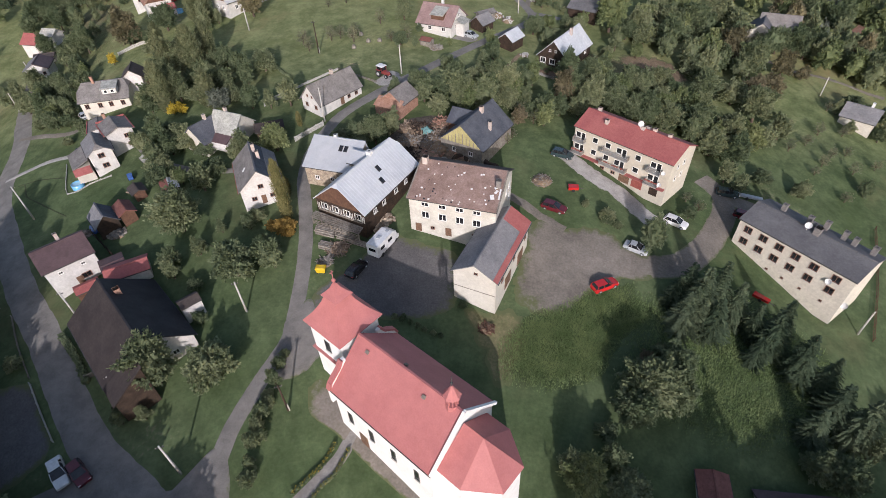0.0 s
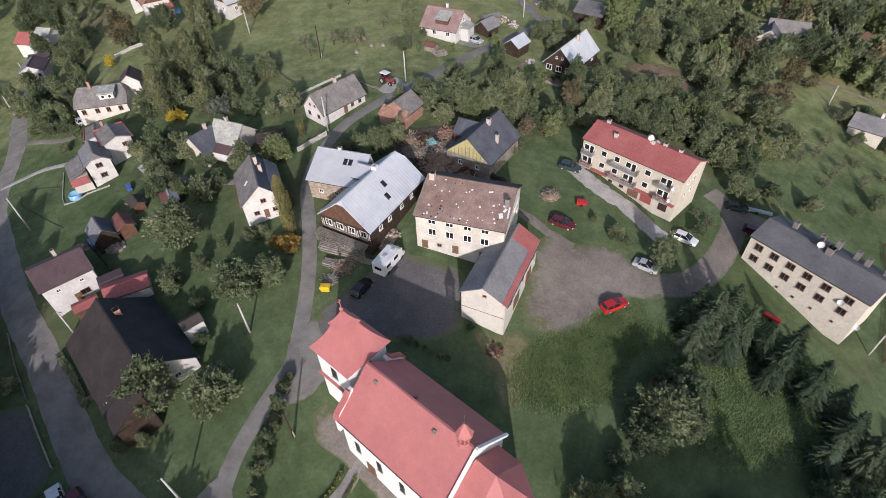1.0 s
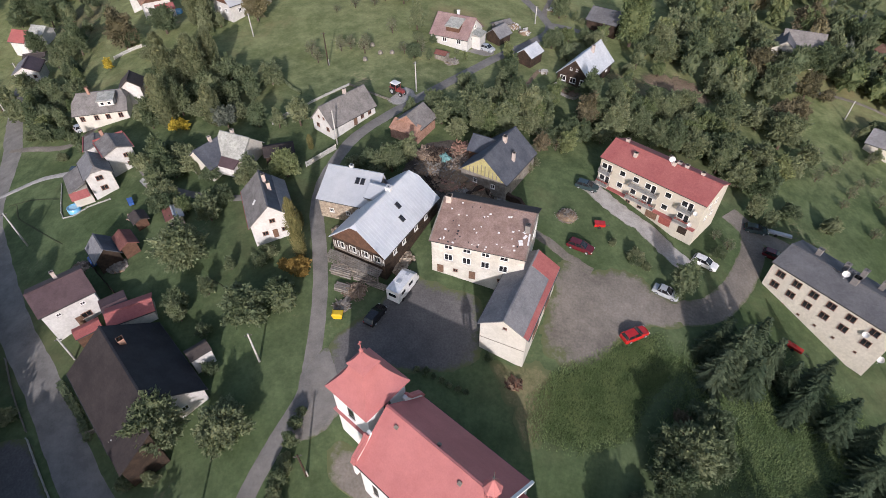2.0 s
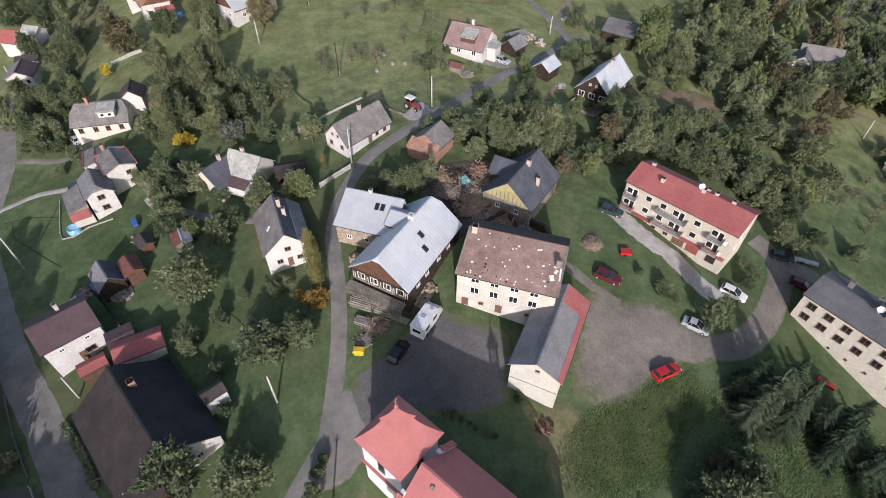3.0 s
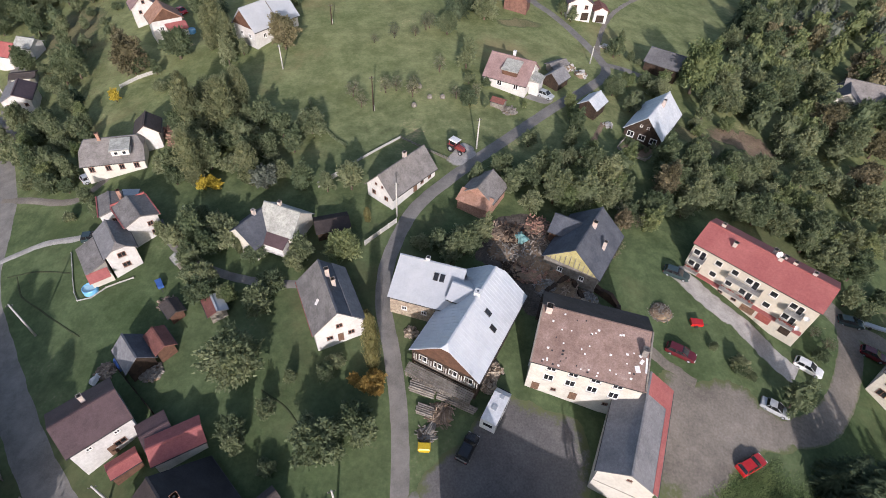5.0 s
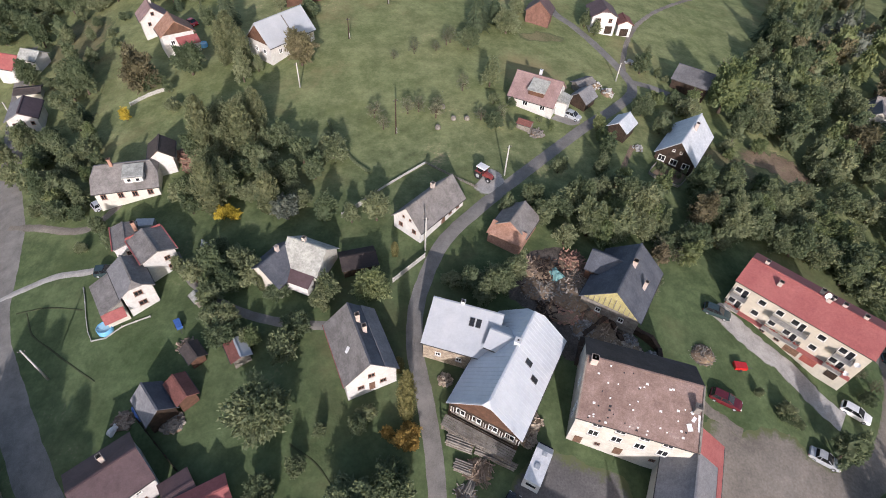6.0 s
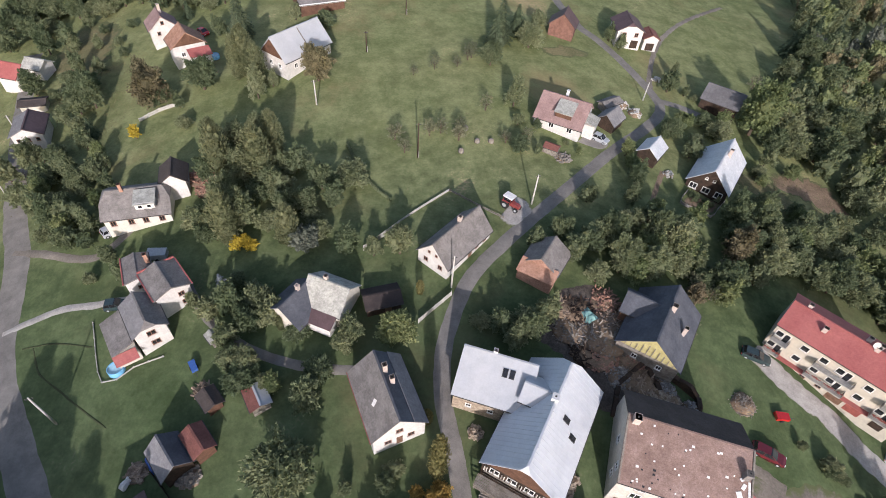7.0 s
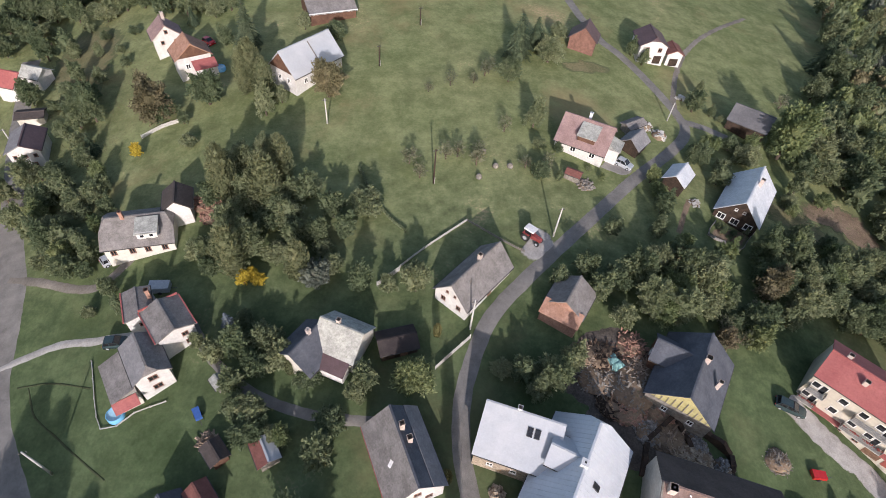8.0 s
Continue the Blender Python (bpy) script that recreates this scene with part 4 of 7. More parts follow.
def seams(owner, L, W, H, R, step, material, f0=0.88, f1=0.75, i0=0.7, i1=0.8):
    """Standing seams up both slopes of a sheet-metal roof."""
    n = int(L / step)
    for k in range(n + 1):
        u = -L / 2 + 0.15 + (L - 0.3) * k / n
        d0, d1 = u + L / 2, L / 2 - u
        f = 1.0
        if i0 and d0 < i0:
            f = min(f, f0 + (1 - f0) * d0 / i0)
        if i1 and d1 < i1:
            f = min(f, f1 + (1 - f1) * d1 / i1)
        for sgn in (-1, 1):
            b = bmesh.new()
            beam(b, (u, sgn * W / 2, H + 0.03), (u, sgn * W / 2 * (1 - f), H + R * f + 0.03), 0.045)
            part("roof_seam", b, M[material], owner)


seams(silver, 16.2, 10.2, 4.0, 4.9, 0.62, "roof_silver")


def skylight(owner, u, v, H, R, W, w=0.6, l=1.0):
    s = math.atan2(R, W / 2)
    z = H + R * (1 - abs(v) / (W / 2))
    turn = Matrix.Rotation(s if v < 0 else -s, 3, "X")
    b = bmesh.new()
    box(b, u, v, z + 0.05, w + 0.16, l + 0.16, 0.12, turn)
    f = part("skylight", b, M["iron"], owner)
    b = bmesh.new()
    box(b, u, v, z + 0.09, w, l, 0.12, turn)
    part("pane", b, M["pane"], f)


skylight(silver, 0.6, -2.0, 4.0, 4.9, 10.2)
skylight(silver, -0.6, -3.4, 4.0, 4.9, 10.2)


def porch(owner):
    """Grey weathered veranda along the farmhouse's gable."""
    for k in range(5):
        b = bmesh.new()
        box(b, -8.6 - 0.28 * k, 0, 1.55 - 0.10 * k, 0.26, 9.6, 0.05)
        part("veranda_plank", b, M["timber_grey"], owner)
    for k in range(6):
        b = bmesh.new()
        box(b, -9.6, -4.6 + 1.84 * k, 0.3, 0.14, 0.14, 1.9)
        part("veranda_post", b, M["timber_grey"], owner)
    for k in range(3):
        b = bmesh.new()
        box(b, -9.66, 0, -0.2 + 0.35 * k, 0.05, 9.5, 0.14)
        part("veranda_rail", b, M["timber_grey"], owner)
    b = bmesh.new()
    box(b, -7.98, 0, 1.85, 0.06, 8.6, 0.3)
    box(b, -7.98, 0, 0.9, 0.06, 8.6, 0.12)
    for k in range(9):
        box(b, -7.98, -4.3 + 1.07 * k, 2.7, 0.07, 0.12, 1.9)
    part("timber_frame", b, M["timber_grey"], owner)
    for k in range(5):
        for e in (-0.16, 0.16):
            b = bmesh.new()
            box(b, -7.97, -4.6 + 2.2 * k + e, 2.75, 0.06, 0.12, 1.4)
            part("white_strip", b, M["plaster_white"], owner, "white painted strip of the timber wall")


porch(silver)
wing = house("house_wing", -21.5, 76.1, -16.4, 9.8, 7.0, 4.0, 3.4, "roof_white", "stone_wall", "stone-walled wing under a white sheet-metal roof", "house wing", rv=2.2, kz=0.86)
windows(wing, "m", [(-2.5, 1.6), (0.4, 1.6)], 0.8, 0.9)
for a in (1.0, 1.9):
    turn = Matrix.Rotation(math.atan2(3.4, 5.7), 3, "X")
    b = bmesh.new()
    box(b, a, 0.4, 4.0 + 3.4 * 3.9 / 5.7 + 0.05, 0.7, 1.2, 0.12, turn)
    sl = part("skylight", b, M["iron"], wing)
    b = bmesh.new()
    box(b, a, 0.4, 4.0 + 3.4 * 3.9 / 5.7 + 0.09, 0.55, 1.05, 0.12, turn)
    part("pane", b, M["pane"], sl)
put_chimney(wing, -0.8, 2.4, 6.6, 8.0, 0.5, "white_paint")
dormer = house("dormer", -16.1, 73.8, -23.9, 4.6, 4.4, 5.3, 1.25, "roof_white", "timber_grey", "white metal dormer roof joining the two roofs", "dormer", sink=3.0, z=gz(-16.2, 73.8))
put_chimney(dormer, 1.7, -0.9, 5.2, 7.7, 0.8, "white_paint")

slate = house("cottage", 3.0, 85.9, 57.9, 11.6, 9.4, 3.0, 4.5, "roof_slate", "timber_grey", "cottage with a dark slate roof and yellow boarded gable", "cottage", gable="timber_yellow", kz=0.88)
windows(slate, "0", [(-2.0, 1.5), (1.5, 1.5)], 0.8, 1.0)
put_chimney(slate, 1.0, -0.4, 6.6, 8.3, 0.65)
put_chimney(slate, -0.4, -3.0, 4.2, 6.4, 0.5)
for k in range(10):
    b = bmesh.new()
    box(b, -5.66, -3.4 + 0.75 * k, 3.4 + 0.5 * min(k, 9 - k) * 0.45, 0.06, 0.1, 1.0 + 0.5 * min(k, 9 - k) * 0.8)
    part("gable_batten", b, M["timber_grey"], slate)
sw = house("cottage_wing", 1.4, 88.6, -28.8, 6.6, 5.0, 3.6, 2.2, "roof_slate", "timber_brown", "slate-roofed cross wing of the cottage", "house wing", sink=2.0, kz=0.88)
windows(sw, "0", [(0, 2.2)], 0.8, 0.9)

# ---- the two apartment blocks ----
apt = house("apartment_block", 31.4, 83.6, -44.5, 20.8, 9.0, 8.3, 2.2, "roof_red", "plaster_block", "three-storey cream apartment block with a red roof", "apartment block", over=0.3, k=0.96, kz=0.93)
for a in (-5.4, -2.6, 3.7):
    windows(apt, "m", [(a, 6.7), (a, 3.9)], 1.2, 1.25, "window_frame", False)
for a in (-8.6, 0.4, 7.4):
    windows(apt, "m", [(a - 0.6, 6.6), (a - 0.6, 3.8)], 1.15, 1.3, "window_frame", False)
    for z in (6.35, 3.55):
        put_window(apt, apt["wl"], apt["ww"], "m", a + 0.5, z, 0.95, 2.0, "window_frame", False, "balcony_door")
windows(apt, "1", [(-1.6, 6.5), (0.6, 6.5), (-1.6, 3.7), (0.6, 3.7)], 0.75, 1.1, "window_frame", False)


def balcony(owner, a, z, w, flowers):
    y = -owner["ww"] / 2
    b = bmesh.new()
    box(b, a, y - 0.55, z, w, 1.1, 0.14)
    slab_ob = part("balcony", b, M["concrete"], owner)
    b = bmesh.new()
    for s in (-1, 1):
        box(b, a + s * (w / 2 - 0.03), y - 0.55, z + 1.04, 0.05, 1.05, 0.05)
    box(b, a, y - 1.06, z + 1.04, w, 0.06, 0.06)
    part("railing", b, M["rail_grey"], slab_ob)
    if "baluster" not in _cache:
        q = bmesh.new()
        box(q, 0, 0, 0.52, 0.05, 0.05, 0.98)
        _cache["baluster"] = to_mesh("baluster", q, M["rail_grey"])
    n = int(w / 0.22)
    for k in range(n + 1):
        shared("baluster", _cache["baluster"], slab_ob, pose(a - w / 2 + w * k / n, y - 1.06, z))
    for s in (-1, 1):
        b = bmesh.new()
        box(b, a + s * (w / 2 - 0.03), y - 0.55, z + 0.55, 0.04, 1.0, 0.8)
        part("side_panel", b, M["timber_grey"], slab_ob)
    if flowers:
        b = bmesh.new()
        rng = random.Random(int(a * 10 + z))
        for k in range(40):
            box(b, a + rng.uniform(-w / 2, w / 2), y - 1.12 + rng.uniform(-0.1, 0.1), z + 1.05 + rng.uniform(-0.08, 0.15), 0.14, 0.14, 0.12, Matrix.Rotation(rng.random() * 3, 3, "Z"))
        tagged(part("flower_box", b, M["garage_red"], slab_ob, "red flowers on the railing"), kind="stuff")


for a, w in ((-8.6, 2.4), (-0.6, 5.6), (7.4, 2.6)):
    balcony(apt, a, 5.35, w, False)
    balcony(apt, a, 2.55, w, True)
b = bmesh.new()
box(b, 0, -apt["ww"] / 2 - 0.45, 2.35, 20.0, 0.9, 0.12)
part("ledge", b, M["roof_red"], apt, "red metal ledge above the garages")
for k, (a, c) in enumerate(((-8.7, "garage_red"), (-6.0, "door_wood"), (1.9, "door_wood"), (4.6, "garage_red"))):
    put_door(apt, apt["wl"], apt["ww"], "m", a, 2.2, 2.0, c, "garage_door")
put_door(apt, apt["wl"], apt["ww"], "m", 8.0, 1.6, 2.0, "timber_dark", "entrance")
windows(apt, "m", [(-3.0, 1.2), (-0.6, 1.2)], 0.9, 0.7, "frame_brown")
for a, v in ((-8.2, 0.6), (-5.0, -1.8), (0.3, 0.9), (1.6, -0.2), (2.0, 1.2), (3.6, 0.4), (6.6, 0.3)):
    put_chimney(apt, a, v, 9.6, 11.1 if abs(v) < 1 else 10.6, 0.62)


def dish(owner, x, y, z, r, face):
    b = bmesh.new()
    n = 14
    mid = b.verts.new((0, 0.12 * r / 0.4, 0))
    ring1 = [b.verts.new((r * 0.6 * math.cos(2 * math.pi * k / n), 0.05 * r / 0.4, r * 0.6 * math.sin(2 * math.pi * k / n))) for k in range(n)]
    ring2 = [b.verts.new((r * math.cos(2 * math.pi * k / n), -0.1 * r / 0.4, r * math.sin(2 * math.pi * k / n))) for k in range(n)]
    for k in range(n):
        j = (k + 1) % n
        b.faces.new((mid, ring1[k], ring1[j]))
        b.faces.new((ring1[k], ring2[k], ring2[j], ring1[j]))
    beam(b, (0, 0.1, 0), (0, 0.1, -r * 1.6), 0.05)
    d = part("satellite_dish", b, M["white_paint"], owner)
    d.matrix_basis = pose(x, y, z, -25, 0, face)


dish(apt, 1.0, -0.4, 11.4, 0.55, 40)
dish(apt, 9.2, -4.9, 6.2, 0.4, 0)
dish(apt, 9.0, -4.9, 3.4, 0.4, 0)

grey = house("apartment_block", 56.5, 64.1, -54.3, 18.2, 8.6, 7.7, 1.5, "roof_block", "plaster_beige", "two-storey beige apartment block with a grey roof", "apartment block", over=0.25, k=1.05)
for a in (-7.2, -4.6, -2.0, 0.6, 3.4, 6.6):
    windows(grey, "m", [(a, 6.3), (a, 4.0)], 1.3, 1.25, "frame_brown")
    windows(grey, "m", [(a - 0.2, 1.5)], 0.45, 0.4, "frame_brown", False)
doors(grey, "0", [1.5], 1.2, 2.1)
windows(grey, "0", [(-1.5, 6.2), (1.5, 6.2)], 1.0, 1.1, "frame_brown")
for a, v in ((-5.6, 1.6), (-1.6, 1.8), (-0.4, 0.6), (0.6, 2.6), (3.4, 2.4), (5.0, 2.0), (7.6, 2.2)):
    put_chimney(grey, a, v, 8.4, 9.9, 0.7, "roof_grey")
put_chimney(grey, 0.6, -0.4, 8.4, 10.2, 0.9, "roof_grey")
dish(grey, -0.8, -0.7, 9.9, 0.5, 20)
dish(grey, 6.0, -4.3, 5.5, 0.45, 0)
dish(grey, 9.2, -3.6, 2.6, 0.5, 0)

# ---- houses of the village ----
h1 = house("cottage", -26.4, 99.9, 50.7, 11.6, 6.4, 2.2, 4.0, "roof_grey", "plaster_white", "white cottage with a steep grey tile roof", "cottage", kz=0.86)
windows(h1, "0", [(-1.5, 1.3), (1.3, 1.3)], 0.8, 1.0, "frame_brown")
windows(h1, "0", [(-0.7, 3.6), (0.7, 3.6)], 0.45, 0.6, "frame_brown", False)
windows(h1, "m", [(2.0, 1.2), (4.0, 1.2)], 0.8, 0.9, "frame_brown")
doors(h1, "m", [0.2], 0.9, 1.9)
put_chimney(h1, 0.9, 0.2, 5.8, 7.4, 0.55)
brick = house("brick_shed", -12.3, 97.1, 59.4, 5.8, 6.2, 2.6, 2.4, "roof_grey", "brick_wall", "red brick shed with an open grey tile roof", "shed", kz=0.90)
b = bmesh.new()
slab(b, [(-4.6, -3.0, 2.2), (-2.4, -3.0, 3.4), (-2.4, 3.0, 3.4), (-4.6, 3.0, 2.2)], 0.16)
part("lean_to_roof", b, M["roof_orange"], brick, "orange tiled lean-to roof")
b = bmesh.new()
box(b, -3.4, 0, 0.9, 2.0, 5.6, 2.6)
part("lean_to_wall", b, M["brick_wall"], brick)
g = house("cottage", -35.2, 74.0, 113.3, 10.2, 7.4, 3.7, 3.9, "roof_slate", "plaster_white", "white gabled cottage with a grey and slate roof", "cottage", roof2="roof_grey", kz=0.86)
windows(g, "0", [(-1.5, 1.5), (1.5, 1.5)], 0.9, 0.9, "frame_brown")
windows(g, "0", [(0, 4.0)], 0.9, 0.9, "frame_brown")
doors(g, "0", [0.0], 0.8, 1.9)
b = bmesh.new()
tg = Matrix.Rotation(math.atan2(3.9, 3.7), 3, "X")
box(b, 0, -2.75, 3.7 + 3.9 * 0.95 / 3.7 + 0.1, 10.3, 2.7, 0.07, tg)
part("lower_roof_sheet", b, M["roof_eternit"], g, "blue-grey sheet on the lower roof")
b = bmesh.new()
box(b, -1.0, 1.9, 3.7 + 3.9 * 1.8 / 3.7 + 0.06, 0.5, 0.9, 0.06, Matrix.Rotation(-math.atan2(3.9, 3.7), 3, "X") @ Matrix.Rotation(0.5, 3, "Z"))
part("roof_mend", b, M["white_paint"], g, "pale mended patch on the roof")
b = bmesh.new()
box(b, 0, 3.72, 3.62, 10.2, 0.12, 0.16)
part("eaves_board", b, M["garage_red"], g, "dull red board along the eaves")
put_chimney(g, 2.0, -0.5, 6.6, 8.9, 0.55)
put_chimney(g, 0.4, -0.9, 6.0, 8.2, 0.55)
wga = house("cottage", -48.9, 87.8, 58.2, 6.6, 6.6, 2.6, 3.0, "roof_slate", "plaster_worn", "small cottage with a slate-blue roof among trees", "cottage", kz=0.91)
put_chimney(wga, 0.6, 0.1, 4.8, 6.6, 0.5)
wgb = house("cottage_wing", -44.4, 89.3, -21.7, 6.6, 6.6, 2.8, 3.2, "roof_light", "plaster_worn", "cottage wing under a pale mottled shingle roof", "house wing", kz=0.89)
put_chimney(wgb, -0.6, 0.3, 5.2, 6.8, 0.5)
b = bmesh.new()
slab(b, [(-1.2, -5.2, 2.0), (2.8, -5.2, 2.0), (2.8, -3.1, 2.9), (-1.2, -3.1, 2.9)], 0.15)
part("lean_to_roof", b, M["roof_plum"], wgb)
b = bmesh.new()
box(b, 0.8, -4.2, 0.9, 3.6, 1.7, 2.0)
part("lean_to_wall", b, M["plaster_white"], wgb)
pa = house("house", -70.1, 85.6, 127.1, 6.4, 4.6, 3.9, 1.6, "roof_grey", "plaster_white", "white two-storey house with a clipped gable", "house", hips=(0.6, 1), inset=(0.8, 0), roof2="roof_eternit", k=1.06)
windows(pa, "0", [(0.0, 3.4), (0.0, 1.4)], 1.1, 0.9, "frame_brown")
b = bmesh.new()
slab(b, [(-3.2, 2.2, 3.6), (-3.2, 5.2, 2.4), (3.0, 5.2, 2.4), (3.0, 2.2, 3.6)], 0.15)
part("lean_to_roof", b, M["roof_grey"], pa)
b = bmesh.new()
slab(b, [(-4.4, 2.4, 1.7), (-4.4, 5.2, 1.7), (-3.15, 5.2, 2.45), (-3.15, 2.4, 2.45)], 0.12)
part("porch_roof", b, M["roof_red"], pa, "red metal porch roof")
b = bmesh.new()
box(b, -0.1, 3.7, 0.9, 5.8, 2.8, 3.0)
part("lean_to_wall", b, M["plaster_cream"], pa)
pb = house("house", -68.8, 91.2, 131.2, 5.8, 5.2, 4.0, 1.0, "roof_grey", "plaster_white", "white house with a dark low-pitched roof edged red", "house", k=1.07)
windows(pb, "0", [(-0.9, 2.9), (-1.0, 1.2)], 0.8, 0.8, "frame_brown")
b = bmesh.new()
for s in (-1, 1):
    box(b, 0, s * 2.6, 4.05, 5.8, 0.16, 0.14)
box(b, 2.85, 0, 4.4, 0.16, 5.0, 0.3)
part("roof_edge", b, M["roof_red"], pb)
pc = house("annex", -74.5, 94.2, 117.2, 5.2, 3.6, 3.2, 0.5, "roof_grey", "plaster_white", "small white annex with a flat dark roof", "annex", over=0.15, k=1.08)
windows(pc, "0", [(0, 1.9)], 0.7, 0.7, "frame_brown")
b = bmesh.new()
box(b, 0, 1.85, 3.25, 5.2, 0.16, 0.16)
part("roof_edge", b, M["roof_red"], pc)
put_chimney(pc, 0.4, -1.6, 3.0, 5.0, 0.5, "brick_wall")
gh = house("house", -79.5, 108.6, 15.1, 9.6, 7.6, 2.4, 2.4, "roof_grey", "plaster_cream", "cream house with a big grey tile roof and dormer", "house", hips=(0.55, 0.55), inset=(0.9, 0.9), k=1.12)
windows(gh, "m", [(-3.4, 1.4), (-1.0, 1.4), (1.0, 1.4), (3.2, 1.4)], 0.8, 1.0, "frame_brown")
b = bmesh.new()
box(b, 1.6, -2.5, 4.0, 2.6, 1.8, 1.1)
dm = part("dormer", b, M["plaster_white"], gh)
b = bmesh.new()
slab(b, [(0.1, -3.6, 4.5), (3.1, -3.6, 4.5), (3.1, -0.6, 4.95), (0.1, -0.6, 4.95)], 0.12)
part("dormer_roof", b, M["roof_light"], dm)
for a in (1.0, 2.2):
    hang_window(gh, pose(a, -3.42, 3.95, 0, 0, 180), 0.7, 0.7, "window_frame", False, "dormer_window")
put_chimney(gh, -1.6, -0.2, 4.6, 6.0, 0.45, "brick_wall")
gh3 = house("annex", -74.7, 113.1, 107.2, 4.6, 4.2, 3.2, 1.6, "roof_brown", "plaster_white", "annex with a dark gabled roof behind the house", "annex", k=1.12)
plum = house("house", -62.3, 57.8, 43.5, 7.6, 7.4, 5.0, 1.9, "roof_plum", "plaster_white", "white house with a dark plum metal roof", "house")
windows(plum, "m", [(-1.6, 3.8), (1.6, 3.8)], 0.7, 0.6)
windows(plum, "m", [(1.2, 1.6)], 1.4, 1.0, "frame_brown")
doors(plum, "m", [0.1], 0.9, 1.9)
put_chimney(plum, 0.4, 1.4, 5.6, 7.6, 0.5)
plum2 = house("shed", -54.8, 57.0, 38.6, 3.6, 4.2, 2.4, 0.3, "roof_plum", "timber_brown", "low brown lean-to shed beside the house", "shed", kz=0.94)
black = house("house", -46.4, 44.6, 135.0, 15.2, 12.4, 2.6, 4.7, "roof_black", "plaster_white", "large house with a wide black and dark brown roof", "house", hips=(1, 1), roof2="roof_tar")
put_chimney(black, 3.6, -1.2, 5.4, 7.3, 0.75, "brick_wall")
windows(black, "0", [(-3.0, 1.5), (0, 1.5), (0, 4.0)], 0.9, 0.9)
b = bmesh.new()
slab(b, [(-7.4, 1.3, 6.2), (-7.4, 6.2, 2.6), (-11.2, 6.2, 2.6), (-11.2, 1.3, 6.2)], 0.16)
part("annex_roof", b, M["roof_tar"], black)
b = bmesh.new()
box(b, -9.2, 3.7, 0.6, 3.6, 4.4, 3.6)
tri = [[b.verts.new((u, v, w)) for v, w in ((1.5, 2.3), (5.9, 2.3), (1.5, 5.7))] for u in (-11.0, -7.4)]
b.faces.new(tri[0])
b.faces.new(tri[1][::-1])
for i in range(3):
    b.faces.new((tri[0][i], tri[1][i], tri[1][(i + 1) % 3], tri[0][(i + 1) % 3]))
part("annex_wall", b, M["timber_dark"], black, "dark boarded walls of the annex")
redp = house("outbuilding", -51.7, 55.7, 30.3, 6.4, 4.0, 2.6, 0.8, "roof_red", "plaster_worn", "outbuilding with a faded red sheet roof", "outbuilding", kz=0.94)
redq = house("shed", -57.7, 53.5, 41.1, 3.6, 2.4, 1.9, 0.4, "roof_red", "timber_brown", "low shed with a red sheet roof", "shed", over=0.15, kz=0.95)
kiosk = house("bus_shelter", -44.4, 35.6, 39.8, 2.6, 2.0, 2.0, 0.3, "roof_light", "timber_grey", "small roadside shelter with a pale flat roof", "shelter", over=0.2, kz=0.96)
dorm = house("dormer", -39.2, 48.6, 43.8, 3.0, 2.2, 3.2, 0.6, "roof_brown", "plaster_white", "small dormer on the black roof", "dormer", over=0.15, kz=0.92)
s16 = house("garden_shed", -61.1, 67.4, 133.0, 5.0, 4.2, 2.3, 2.1, "roof_slate", "timber_dark", "dark timber garden shed with a slate roof", "shed", roof2="roof_eternit", kz=0.96)
s16b = house("garden_shed", -58.2, 69.3, 132.8, 4.2, 3.0, 2.3, 0.9, "roof_rust", "timber_brown", "timber shed with a dull red roof", "shed", kz=0.93)
s16c = house("garden_shed", -58.3, 74.7, 132.5, 3.2, 2.6, 1.8, 0.6, "roof_brown", "timber_brown", "small brown hut with a flat-pitched roof", "shed", kz=0.90)
s16d = house("garden_shed", -52.1, 74.8, 122.5, 3.6, 3.0, 2.0, 0.6, "roof_white", "timber_grey", "small shed with a half white, half rusty sheet roof", "shed", roof2="roof_rust", kz=0.86)
s16e = house("garden_shed", -60.3, 83.6, 134.0, 2.2, 1.8, 1.6, 0.4, "roof_light", "timber_grey", "tiny pale-roofed tool shed", "shed", kz=0.90)
dsh = house("garden_shed", -37.1, 89.5, 17.7, 5.6, 4.0, 2.1, 1.1, "roof_tar", "timber_dark", "dark timber shed with a black felt roof among trees", "shed", kz=0.78)
doors(dsh, "m", [0.6], 1.0, 1.8)
w17 = house("house", -4.4, 134.5, 154.0, 9.2, 8.6, 2.0, 3.2, "roof_pink", "plaster_white", "white house with a pinkish tile roof and dormer", "house", k=1.09)
windows(w17, "p", [(-2.4, 1.2), (1.0, 1.2)], 1.0, 1.0)
windows(w17, "0", [(-1.8, 1.4), (1.6, 1.4), (0, 3.4)], 0.9, 0.9)
b = bmesh.new()
box(b, -0.6, 2.5, 3.5, 3.0, 1.8, 1.2)
dm = part("dormer", b, M["timber_brown"], w17)
b = bmesh.new()
slab(b, [(-2.3, 3.8, 4.0), (1.1, 3.8, 4.0), (1.1, 0.5, 4.9), (-2.3, 0.5, 4.9)], 0.12)
part("dormer_roof", b, M["roof_light"], dm)
put_chimney(w17, 0.4, -1.6, 3.6, 5.6, 0.5, "white_paint")
b = bmesh.new()
slab(b, [(-6.6, -1.4, 2.2), (-4.4, -1.4, 2.8), (-4.4, 2.0, 2.8), (-6.6, 2.0, 2.2)], 0.12)
part("porch_roof", b, M["roof_light"], w17)
b = bmesh.new()
box(b, -5.4, 0.3, 0.6, 1.9, 3.0, 2.8)
part("porch_wall", b, M["plaster_white"], w17)
